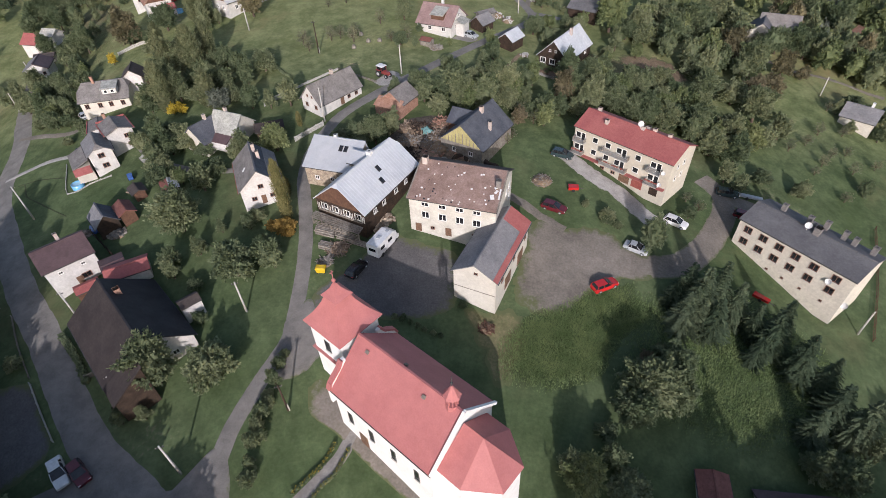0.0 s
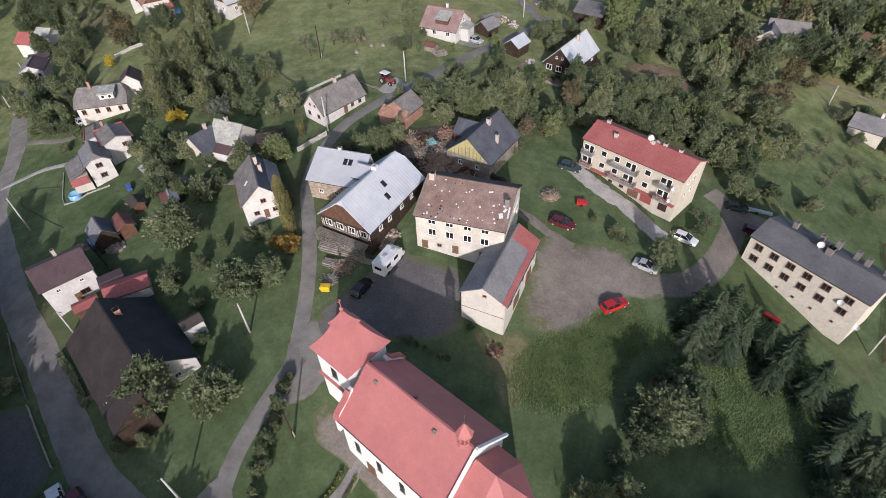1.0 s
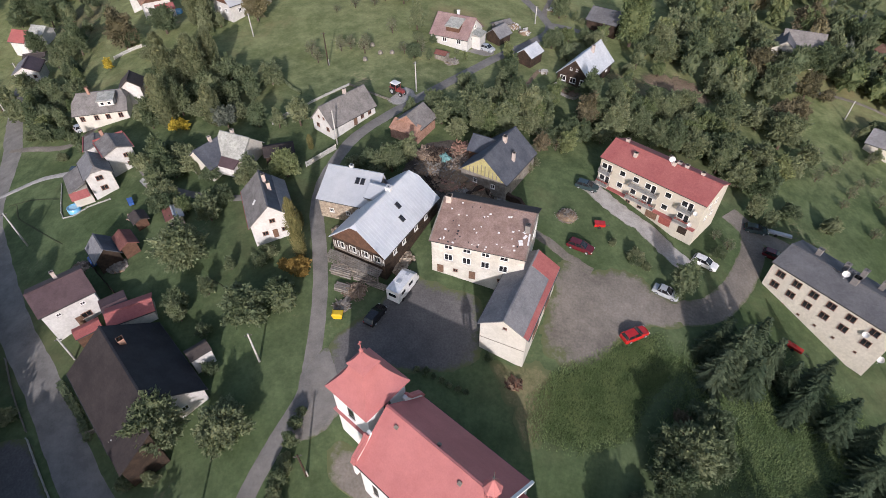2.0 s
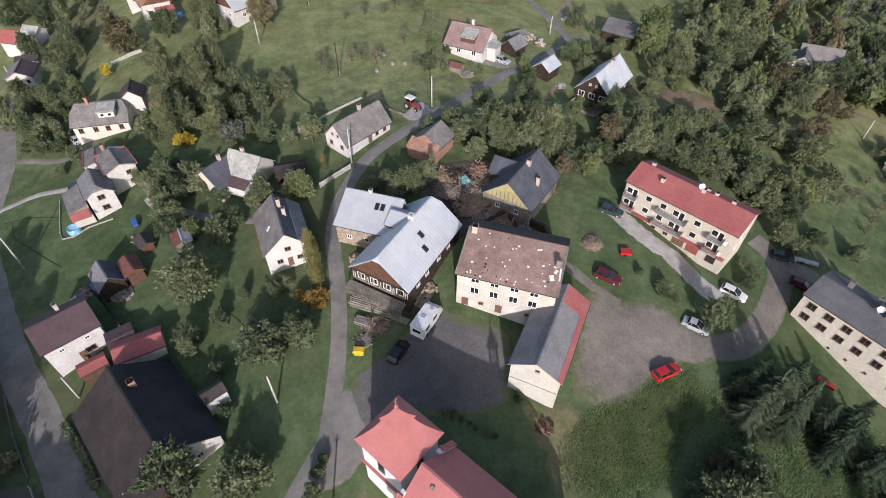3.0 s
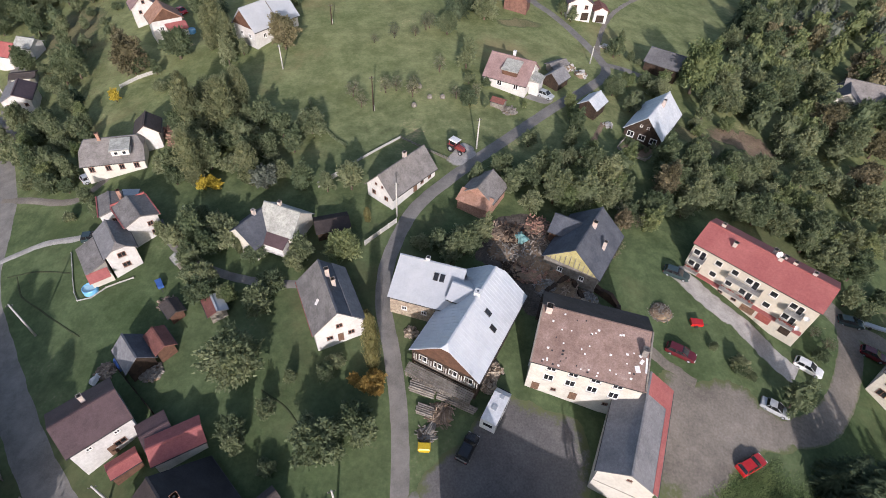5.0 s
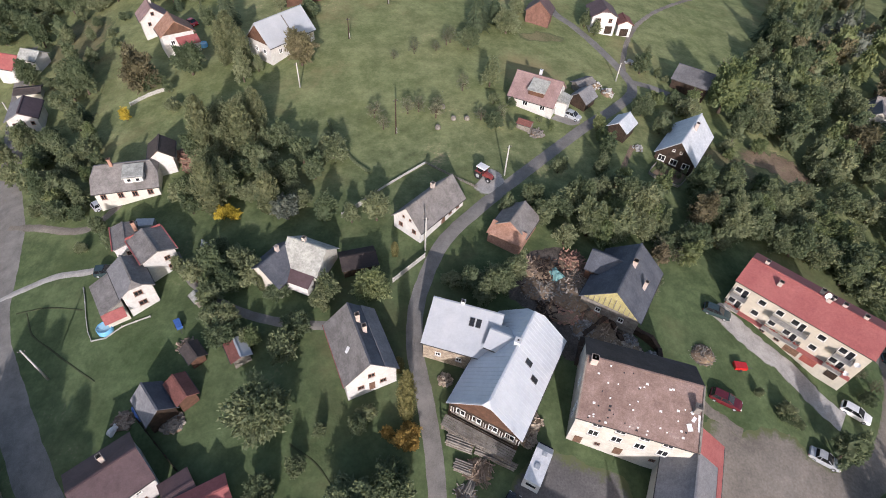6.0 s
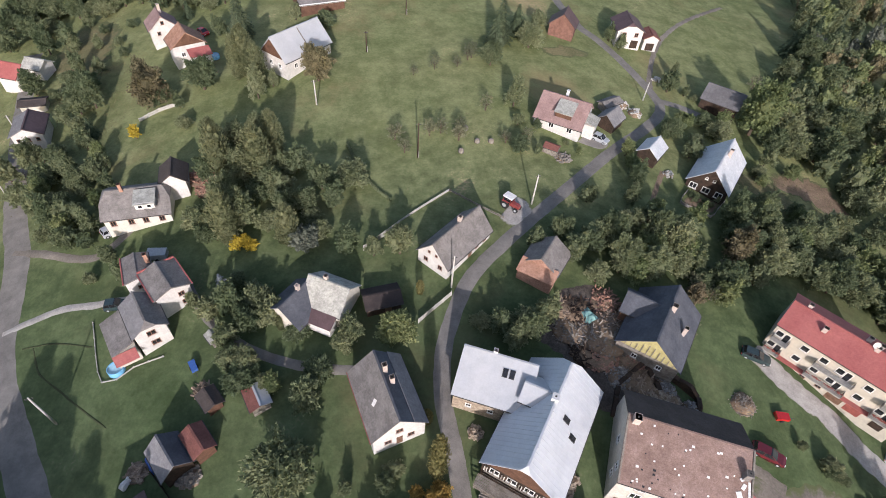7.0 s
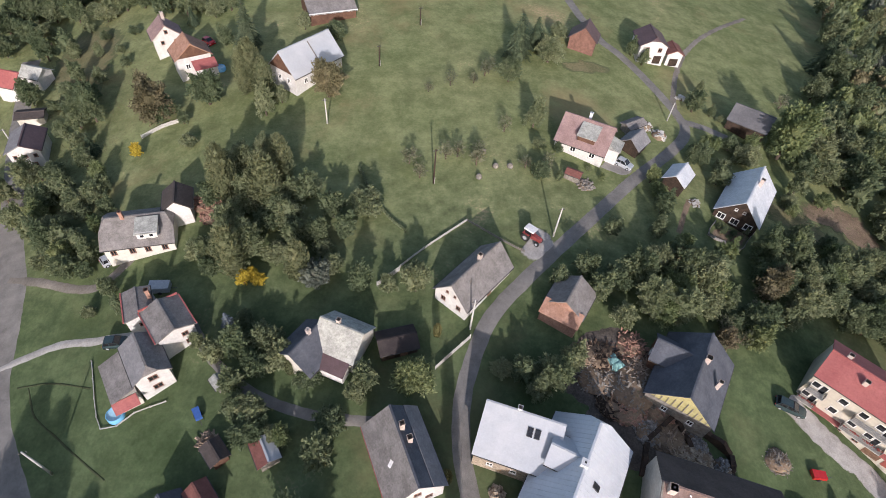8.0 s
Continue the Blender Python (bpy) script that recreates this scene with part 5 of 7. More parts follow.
s17a = house("garden_shed", 5.7, 135.5, 49.3, 4.6, 4.2, 1.6, 1.7, "roof_eternit", "timber_dark", "dark timber shed with a grey roof", "shed", k=1.09, kz=0.97)
s17c = house("garden_shed", 6.8, 141.2, 33.2, 4.6, 2.8, 1.5, 0.5, "roof_grey", "timber_grey", "low grey-roofed store beside the shed", "shed", k=1.10)
wsh = house("garden_shed", -7.8, 124.9, 152.0, 3.0, 2.2, 1.3, 0.5, "roof_rust", "timber_grey", "low woodshed with a rusty sheet roof", "shed", over=0.15)
s17b = house("garden_shed", 12.4, 126.8, 51.7, 5.0, 4.2, 2.2, 1.6, "roof_chalet", "timber_dark", "timber shed with a pale sheet-metal roof", "shed", k=1.08, kz=0.94)
chal = house("chalet", 25.0, 123.6, 54.7, 12.0, 7.6, 2.0, 3.8, "roof_chalet", "timber_dark", "chalet with dark boarded gable and pale metal roof", "chalet", gable="timber_dark", k=1.09, kz=0.96)
windows(chal, "0", [(-2.2, 1.2), (0, 1.2), (2.2, 1.2)], 1.3, 1.2)
windows(chal, "0", [(-0.6, 3.6), (0.7, 3.6)], 0.5, 0.5, "window_frame", False)
windows(chal, "m", [(-3.5, 1.2), (-1, 1.2), (3, 1.2)], 0.8, 0.9)
put_chimney(chal, 0.8, -0.6, 5.0, 6.6, 0.55)
b19 = house("barn", 34.4, 147.9, -35.2, 7.6, 6.4, 2.6, 2.0, "roof_block", "timber_dark", "dark barn with a blue-grey sheet roof", "barn", k=1.12)
lw = house("house", -110.5, 131.0, 109.1, 6.2, 5.2, 3.6, 1.3, "roof_plum", "plaster_white", "white house with a half blue-grey, half plum roof", "house", roof2="roof_eternit", k=1.17)
windows(lw, "0", [(-1.4, 2.6), (0, 2.6), (1.4, 2.6), (-0.8, 1.0), (0.8, 1.0)], 0.6, 0.7, "frame_brown", False)
lw2 = house("garage", -116.3, 142.0, 17.0, 4.6, 3.0, 2.0, 0.4, "roof_brown", "plaster_cream", "low garage with a dark flat roof", "garage", k=1.19)
redl = house("house", -126.8, 154.2, -12.1, 4.6, 5.2, 2.8, 1.8, "roof_red", "plaster_white", "white house with a red roof by the road", "house", k=1.20)
redl2 = house("annex", -121.4, 155.0, -12.8, 4.2, 4.0, 2.6, 1.2, "roof_light", "plaster_white", "annex with a pale grey roof", "annex", k=1.21)
pink = house("house", -92.8, 160.7, 121.3, 4.4, 5.4, 3.2, 2.3, "roof_pink", "plaster_white", "white two-storey house with a pink tile roof", "house", k=1.22)
windows(pink, "0", [(-1.2, 2.4), (1.0, 2.4), (0, 4.2)], 0.6, 0.7, "frame_brown", False)
put_chimney(pink, 0.6, -0.4, 4.8, 6.6, 0.45)
orange = house("house", -84.6, 152.5, 124.0, 4.6, 6.2, 3.4, 2.4, "roof_orange", "plaster_white", "white house with an orange roof and dark gable", "house", gable="timber_brown", k=1.22)
windows(orange, "0", [(-1.5, 2.0), (1.2, 2.0)], 0.8, 0.9)
b = bmesh.new()
slab(b, [(-4.2, -3.2, 2.2), (-4.2, 0.6, 2.2), (-2.2, 0.6, 2.9), (-2.2, -3.2, 2.9)], 0.12)
part("porch_roof", b, M["roof_red"], orange)
b = bmesh.new()
box(b, -3.2, -1.3, 0.8, 1.6, 3.4, 2.6)
part("porch_wall", b, M["plaster_white"], orange)
wr = house("farmhouse", -60.1, 150.0, 53.1, 10.8, 6.6, 2.6, 3.4, "roof_white", "plaster_white", "farmhouse with a white sheet-metal roof", "farmhouse", gable="timber_brown", k=1.22)
windows(wr, "0", [(-1.4, 1.4), (0.8, 1.4)], 0.8, 0.9)
windows(wr, "m", [(-3, 1.3), (0.5, 1.3), (3.5, 1.3)], 0.8, 0.9)
b = bmesh.new()
box(b, 0.4, -1.7, 4.35, 0.12, 4.1, 0.12, Matrix.Rotation(math.atan2(3.4, 3.3), 3, "X"))
part("roof_step", b, M["timber_grey"], wr)
bf = house("barn", -59.5, 173.8, 24.5, 9.2, 8.0, 1.8, 1.7, "roof_grey", "timber_brown", "brown timber barn with a light grey roof", "barn", k=1.22)
b = bmesh.new()
box(b, 0, -4.0, 1.72, 9.2, 0.14, 0.3)
part("fascia", b, M["white_paint"], bf, "white eaves board")
rb = house("barn", 0.2, 169.4, 70.5, 4.6, 6.0, 2.6, 2.6, "roof_plum", "timber_red", "reddish-brown boarded barn with a tiled roof", "barn", k=1.13)
wh2 = house("house", 16.4, 170.8, 90.0, 6.6, 6.2, 3.7, 1.7, "roof_plum", "plaster_white", "white house with a dark red roof and balcony", "house", hips=(0.7, 1), inset=(0.5, 0), k=1.13)
windows(wh2, "0", [(-1.4, 2.9), (1.2, 2.9), (1.2, 0.9)], 0.8, 0.9, "frame_brown")
doors(wh2, "0", [-1.4], 1.6, 1.7, "timber_dark")
wh2b = house("garage", 22.4, 170.4, 89.6, 4.6, 3.8, 2.6, 0.9, "roof_rust", "plaster_white", "white garage wing with a red roof", "garage", k=1.13)
doors(wh2b, "0", [0], 1.8, 1.6, "timber_dark")
gne = house("house", 87.6, 148.6, -24.2, 8.6, 7.6, 3.0, 3.0, "roof_grey", "plaster_worn", "house with a grey roof half hidden by trees", "house", k=1.18)
gnw = house("house_wing", 82.6, 147.2, 62.0, 6.4, 6.0, 2.8, 2.2, "roof_block", "plaster_worn", "blue-grey roofed wing of the house among trees", "house wing", k=1.18)
rse = house("house", 93.4, 112.2, -42.8, 6.8, 6.0, 2.4, 2.0, "roof_eternit", "plaster_worn", "small grey-roofed house among shrubs", "house", k=1.11)
put_chimney(rse, 1.2, 0.2, 4.0, 5.4, 0.5, "white_paint")
nwt = house("house", 112.7, 151.0, -83.7, 4.0, 3.4, 3.0, 1.6, "roof_orange", "plaster_white", "white house gable glimpsed between trees", "house", k=0.94)
sb = house("garden_shed", 30.2, 26.0, 79.4, 6.0, 4.0, 2.2, 0.6, "roof_rust", "plaster_worn", "shed with a dull red roof in shade", "shed")
sb2 = house("garage", 41.8, 24.8, -5.9, 12.0, 5.0, 2.4, 1.2, "roof_plum", "plaster_worn", "garage row with a dark roof in shade", "garage")

# ---- vehicles ----
def paint(name, c, rough=0.25):
    m = mat(name, c, tuple(v * 1.1 for v in c), rough, 1.0, 0.0, 8, spec=0.5)
    m.node_tree.nodes["Principled BSDF"].inputs["Coat Weight"].default_value = 0.5
    return m


for key, c in (("car_red", (0.45, 0.02, 0.02)), ("car_white", (0.68, 0.68, 0.68)), ("car_darkred", (0.10, 0.012, 0.018)), ("car_green", (0.03, 0.05, 0.055)),
               ("car_black", (0.012, 0.012, 0.014)), ("car_silver", (0.36, 0.38, 0.40)), ("bin_yellow", (0.62, 0.42, 0.02)), ("pool_blue", (0.16, 0.42, 0.66)), ("tarp_blue", (0.05, 0.12, 0.36)), ("tractor_red", (0.23, 0.05, 0.045)), ("tarp_teal", (0.18, 0.34, 0.32))):
    M[key] = paint(key, c)
M["tyre"] = mat("tyre", (0.018, 0.018, 0.018), (0.03, 0.03, 0.03), 0.9, 3, 0.1)
M["lamp_red"] = mat("lamp_red", (0.35, 0.02, 0.02), (0.4, 0.03, 0.03), 0.3, 3, 0.0)
M["lamp_clear"] = mat("lamp_clear", (0.7, 0.7, 0.7), (0.8, 0.8, 0.8), 0.2, 3, 0.0)


def loft(b, sections):
    """Closed skin through equal-sized rings of points."""
    rings = [[b.verts.new(p) for p in s] for s in sections]
    n = len(rings[0])
    for r0, r1 in zip(rings, rings[1:]):
        for i in range(n):
            b.faces.new((r0[i], r0[(i + 1) % n], r1[(i + 1) % n], r1[i]))
    b.faces.new(rings[0][::-1])
    b.faces.new(rings[-1])


def car(name, x, y, yaw, colour, label, length=4.2, hatch=True):
    t = thing(name, x, y, yaw, None, label, "car", "parked cars")
    k = length / 4.2
    w = 0.86

    def sec(px_, z0, z1, ww):
        return [(px_ * k, -ww, z0), (px_ * k, ww, z0), (px_ * k, ww * 1.02, (z0 + z1) / 2), (px_ * k, ww * 0.92, z1), (px_ * k, -ww * 0.92, z1), (px_ * k, -ww * 1.02, (z0 + z1) / 2)]
    b = bmesh.new()
    tail = -2.1
    loft(b, [sec(tail, 0.35, 0.82, w * 0.9), sec(tail + 0.12, 0.25, 0.95, w), sec(-0.9, 0.22, 0.95, w), sec(0.8, 0.22, 0.93, w), sec(1.7, 0.22, 0.80, w * 0.97), sec(2.08, 0.3, 0.66, w * 0.85)])
    part("body", b, M[colour], t, smooth=False)
    rear = -1.95 if hatch else -1.35
    b = bmesh.new()

    def cab(px_, z, ww):
        return [(px_ * k, -ww, z), (px_ * k, ww, z)]
    pts = [(rear, 0.93, 0.80), (rear + 0.35, 1.38, 0.64), (0.15, 1.40, 0.64), (0.95, 0.92, 0.80)]
    vs = [[b.verts.new((p * k, -ww, z)), b.verts.new((p * k, ww, z))] for p, z, ww in pts]
    for a, c in zip(vs, vs[1:]):
        b.faces.new((a[0], a[1], c[1], c[0]))
    b.faces.new([v[0] for v in vs][::-1])
    b.faces.new([v[1] for v in vs])
    b.faces.new((vs[0][0], vs[3][0], vs[3][1], vs[0][1]))
    part("glazing", b, M["pane"], t)
    b = bmesh.new()
    box(b, (rear + 0.25) / 2 * k, 0, 1.41, (0.15 - rear - 0.45) * k, 1.24, 0.06)
    part("roof_panel", b, M[colour], t)
    for s in (-1, 1):
        for x0, z0, x1, z1 in ((rear + 0.35, 1.38, rear, 0.93), (0.15, 1.40, 0.95, 0.92), (-0.7, 1.39, -0.7, 0.93)):
            b = bmesh.new()
            beam(b, (x0 * k, s * 0.65, z0), (x1 * k, s * 0.80, z1), 0.07)
            part("pillar", b, M[colour], t)
    for px_ in (-1.3, 1.3):
        for s in (-1, 1):
            b = bmesh.new()
            bmesh.ops.create_cone(b, cap_ends=True, segments=14, radius1=0.31, radius2=0.31, depth=0.2, matrix=pose(px_ * k, s * 0.80, 0.31, 90))
            wheel = part("wheel", b, M["tyre"], t)
            b = bmesh.new()
            bmesh.ops.create_cone(b, cap_ends=True, segments=10, radius1=0.18, radius2=0.18, depth=0.22, matrix=pose(px_ * k, s * 0.81, 0.31, 90))
            part("rim", b, M["car_silver"], wheel)
    for s in (-1, 1):
        b = bmesh.new()
        box(b, 2.0 * k, s * 0.6, 0.62, 0.12, 0.3, 0.14)
        part("headlight", b, M["lamp_clear"], t)
        b = bmesh.new()
        box(b, -2.07 * k, s * 0.66, 0.72, 0.08, 0.2, 0.18)
        part("tail_light", b, M["lamp_red"], t)
    return t


car("car", 22.1, 55.7, 25, "car_red", "bright red hatchback parked on the gravel lot", 4.4)
car("car", 28.9, 63.8, -33, "car_silver", "silver saloon parked beside the round tree", 4.1, False)
car("car", 37.7, 71.0, -39, "car_white", "white estate car parked on the grass", 4.2)
car("car", 15.9, 70.5, -30, "car_darkred", "dark red car parked on the worn path", 4.4)
car("car", 19.2, 84.7, -27, "car_green", "dark green estate car before the garages", 4.2)
car("car", -16.1, 55.6, 62, "car_black", "black car parked in the shaded yard", 4.0)
car("car", 50.6, 80.8, -17, "car_green", "dark car parked in the block's shade", 4.2)
car("car", 52.1, 75.2, -34, "car_darkred", "dark red car beside the beige block", 4.0)
car("car", -49.3, 26.6, -46, "car_white", "white saloon parked by the road edge", 4.6, False)
car("car", -46.6, 26.5, -39, "car_darkred", "dark red car parked by the road edge", 3.8)
car("car", -77.3, 90.1, 11, "car_green", "dark car standing on the gravel drive", 3.2)
car("car", -83.8, 104.5, 45, "car_silver", "silver car on the gravel drive", 3.0)
car("car", 2.9, 129.9, -38, "car_silver", "silver car parked beside the white house", 3.4)
car("car", -84.2, 161.6, -31, "car_red", "small red car by the far houses", 2.6)


def camper(x, y, yaw):
    t = thing("camper_van", x, y, yaw, None, "white camper van parked before the farmhouse", "camper van")
    b = bmesh.new()
    loft(b, [[(-2.7, s * 1.05, z) for s, z in ((-1, 0.5), (1, 0.5), (1, 2.7), (-1, 2.7))], [(1.6, s * 1.05, z) for s, z in ((-1, 0.5), (1, 0.5), (1, 2.75), (-1, 2.75))], [(2.5, s * 1.02, z) for s, z in ((-1, 0.5), (1, 0.5), (1, 2.2), (-1, 2.2))]])
    part("body", b, M["car_white"], t)
    b = bmesh.new()
    loft(b, [[(2.5, s * 0.95, z) for s, z in ((-1, 0.45), (1, 0.45), (1, 1.5), (-1, 1.5))], [(3.2, s * 0.9, z) for s, z in ((-1, 0.45), (1, 0.45), (1, 1.0), (-1, 1.0))]])
    part("cab", b, M["car_white"], t)
    b = bmesh.new()
    box(b, 2.62, 0, 1.75, 0.3, 1.7, 0.5)
    part("windscreen", b, M["pane"], t)
    for s in (-1, 1):
        for a in (-1.4, 0.6):
            b = bmesh.new()
            box(b, a, s * 1.06, 1.8, 1.0, 0.05, 0.55)
            part("window", b, M["pane"], t)
    b = bmesh.new()
    box(b, -2.71, 0, 1.8, 0.05, 1.2, 0.55)
    part("rear_window", b, M["pane"], t)
    b = bmesh.new()
    box(b, -0.6, 0.1, 2.78, 0.7, 0.6, 0.14)
    part("roof_vent", b, M["car_silver"], t)
    b = bmesh.new()
    box(b, 1.2, -0.2, 2.80, 0.5, 0.5, 0.1)
    part("roof_hatch", b, M["car_silver"], t)
    for a in (-1.6, 2.2):
        for s in (-1, 1):
            b = bmesh.new()
            bmesh.ops.create_cone(b, cap_ends=True, segments=14, radius1=0.36, radius2=0.36, depth=0.24, matrix=pose(a, s * 0.95, 0.36, 90))
            part("wheel", b, M["tyre"], t)


camper(-12.4, 60.0, 62)


def trailer(name, x, y, yaw, colour, label, cat, size=(2.2, 1.2, 0.6)):
    t = thing(name, x, y, yaw, None, label, cat)
    b = bmesh.new()
    l, w, h = size
    loft(b, [[(-l / 2, s * w / 2, z) for s, z in ((-1, 0.35), (1, 0.35), (1, 0.35 + h), (-1, 0.35 + h))], [(l / 2, s * w / 2 * 0.9, z) for s, z in ((-1, 0.4), (1, 0.4), (1, 0.3 + h), (-1, 0.3 + h))]])
    part("body", b, M[colour], t)
    b = bmesh.new()
    beam(b, (l / 2, 0, 0.45), (l / 2 + 0.9, 0, 0.4), 0.08)
    part("drawbar", b, M["iron"], t)
    for s in (-1, 1):
        b = bmesh.new()
        bmesh.ops.create_cone(b, cap_ends=True, segments=12, radius1=0.28, radius2=0.28, depth=0.16, matrix=pose(0, s * w / 2, 0.28, 90))
        part("wheel", b, M["tyre"], t)


trailer("boat_trailer", 54.7, 80.8, -24, "car_silver", "long pale boat trailer in the shade", "trailer", (5.2, 0.9, 0.4))
trailer("trailer", 20.0, 75.8, -6, "car_red", "small red trailer on the grass", "trailer", (1.8, 1.2, 0.6))
trailer("trailer", 48.5, 57.3, -48, "car_red", "long low red trailer on the lawn", "trailer", (2.6, 0.9, 0.5))
trailer("cart", -62.2, 79.7, -55, "tarp_blue", "blue garden cart on the grass", "cart", (1.7, 0.9, 0.6))
trailer("trailer", -73.6, 98.7, 8, "car_silver", "trailer under a grey-blue cover", "trailer", (2.9, 1.8, 1.1))


def container(x, y, yaw):
    t = thing("waste_container", x, y, yaw, None, "yellow plastic waste container beside the lane", "container")
    b = bmesh.new()
    loft(b, [[(sx * 0.75 * k, sy * 0.5 * k, z) for sx, sy in ((-1, -1), (1, -1), (1, 1), (-1, 1))] for z, k in ((0.2, 0.8), (0.9, 1.0), (1.0, 1.04))])
    part("bin", b, M["bin_yellow"], t)
    b = bmesh.new()
    loft(b, [[(sx * 0.8 * k, sy * 0.55 * k, z) for sx, sy in ((-1, -1), (1, -1), (1, 1), (-1, 1))] for z, k in ((1.0, 1.0), (1.12, 0.96), (1.25, 0.7))])
    part("lid", b, M["bin_yellow"], t)
    for sx in (-1, 1):
        for sy in (-1, 1):
            b = bmesh.new()
            bmesh.ops.create_cone(b, cap_ends=True, segments=8, radius1=0.1, radius2=0.1, depth=0.08, matrix=pose(sx * 0.55, sy * 0.35, 0.1, 90))
            part("caster", b, M["tyre"], t)


container(-21.5, 55.4, -2)


def pool(x, y, r):
    t = thing("paddling_pool", x, y, 0, None, "round blue above-ground garden pool", "pool")
    b = bmesh.new()
    n = 24
    rings = [[b.verts.new((q * math.cos(2 * math.pi * k / n), q * math.sin(2 * math.pi * k / n), z)) for k in range(n)] for q, z in ((r * 1.02, 0), (r * 0.98, 0.9), (r * 0.9, 0.95), (r * 0.88, 0.4))]
    for r0, r1 in zip(rings, rings[1:]):
        for i in range(n):
            b.faces.new((r0[i], r0[(i + 1) % n], r1[(i + 1) % n], r1[i]))
    part("wall", b, M["pool_blue"], t, smooth=True)
    b = bmesh.new()
    bmesh.ops.create_circle(b, cap_ends=True, segments=24, radius=r * 0.89, matrix=pose(0, 0, 0.72))
    part("water", b, paint("pool_water", (0.35, 0.58, 0.72), 0.08), t)


pool(-73.3, 79.8, 1.12)
pool(-78.8, 151.9, 0.95)


# ---- poles, fences, walls ----
def pole(x, y, h, wood=False, lamp=False):
    t = thing("utility_pole", x, y, 20, None, "weathered wooden utility pole" if wood else "pale concrete utility pole", "utility pole", "utility poles")
    b = bmesh.new()
    tube(b, 0, 0, -0.5, h, 0.17, 0.10, 10)
    part("shaft", b, M["timber_dark" if wood else "concrete"], t, smooth=True)
    b = bmesh.new()
    box(b, 0, 0, h - 0.35, 0.9, 0.09, 0.09)
    part("crossarm", b, M["iron"], t)
    for a in (-0.4, 0.0, 0.4):
        b = bmesh.new()
        tube(b, a, 0, h - 0.3, h - 0.1, 0.045, 0.03, 6)
        part("insulator", b, M["timber_grey"], t)
    if wood:
        b = bmesh.new()
        tube(b, 0.12, 0, -0.4, 1.3, 0.13, 0.12, 8)
        part("footing", b, M["concrete"], t)


for x, y, h, w in ((-34.0, 26.5, 6.8, 0), (-31.5, 48.7, 6.2, 0), (-58.8, 49.9, 4.9, 0), (-22.5, 34.2, 5.7, 1), (-79.2, 72.9, 7.4, 0), (-53.8, 134.9, 5.4, 0), (-12.9, 110.6, 6.5, 0),
                   (-33.1, 120.6, 7.4, 1), (-26.9, 92.5, 7.0, 0), (-45.7, 153.5, 4.7, 1), (-37.9, 170.5, 4.2, 1), (89.4, 122.6, 4.9, 0), (15.8, 146.2, 4.4, 0), (-45.3, 36.2, 4.7, 0), (-110.9, 117.6, 5.0, 0), (-117.4, 134.9, 5.0, 0), (64.0, 53.6, 5.5, 0)):
    pole(x, y, h, bool(w))


def fence(pts, h, material, label, gap=2.0, solid=0.5, cat="fence"):
    """Posts with panels of slats between them."""
    line = spline(pts, gap)
    c = line[0]
    b = bmesh.new()
    box(b, 0, 0, h / 2, 0.14, 0.05, h)
    slat = to_mesh("slat", b, M[material])
    t = thing("fence", c.x, c.y, 0, None, label, cat)
    base = gz(c.x, c.y)
    for a, d in zip(line, line[1:] + [None]):
        b = bmesh.new()
        box(b, a.x - c.x, a.y - c.y, gz(a.x, a.y) - base + h / 2, 0.12, 0.12, h + 0.2)
        part("post", b, M[material], t)
        if d is None:
            continue
        b = bmesh.new()
        za, zd = gz(a.x, a.y) - base, gz(d.x, d.y) - base
        for f in (0.25, 0.85):
            beam(b, (a.x - c.x, a.y - c.y, za + h * f), (d.x - c.x, d.y - c.y, zd + h * f), 0.07)
        part("rail", b, M[material], t)
        n = int((d - a).length / (0.17 / solid))
        for k in range(1, n):
            q = a.lerp(d, k / n)
            shared("slat", slat, t, pose(q.x - c.x, q.y - c.y, gz(q.x, q.y) - base, 0, 0, math.degrees(math.atan2(d.y - a.y, d.x - a.x))))


fence([(-31.6, 86.3), (-29.3, 88.6), (-26.9, 91.0)], 1.0, "concrete", "pale picket fence beside the lane", 1.8, 0.9)
fence([(-40.8, 99.1), (-37.7, 102.0)], 1.1, "concrete", "pale board fence in the garden", 1.6, 0.9)
fence([(-89.0, 132.5), (-85.8, 135.0), (-82.3, 136.4)], 0.8, "concrete", "low white garden wall below the brown tree", 2.0, 1.0, "wall")
fence([(-37.6, 102.7), (-34.2, 106.2), (-27.3, 112.5)], 0.5, "concrete", "low pale garden wall behind the cottage", 1.6, 1.0, "wall")
fence([(-27.3, 112.5), (-20.5, 108.1), (-18.1, 106.8)], 0.5, "timber_grey", "low grey edging beside the gravel pad", 2.0, 0.6)
fence([(-80.1, 87.6), (-74.9, 78.2), (-71.0, 80.2), (-67.2, 81.6)], 0.25, "concrete", "low pale edging round the pool lawn", 2.4, 0.3)
fence([(80.0, 78.0), (77.1, 72.2), (72.9, 64.0), (66.1, 52.6)], 1.0, "timber_brown", "dark wire fence beside the beige block", 3.0, 0.2)
fence([(-63.4, 66.0), (-60.0, 63.0), (-56.6, 60.0)], 1.4, "timber_dark", "dark board fence between gardens", 2.0, 0.9)
fence([(-52.9, 43.9), (-49.4, 40.8), (-51.7, 39.0)], 0.9, "timber_grey", "low light-coloured garden wall on the lawn", 1.8, 0.9)
fence([(-73.7, 52.8), (-77.0, 56.5), (-80.5, 60.3)], 1.0, "timber_grey", "grey fence along the road", 2.5, 0.5)
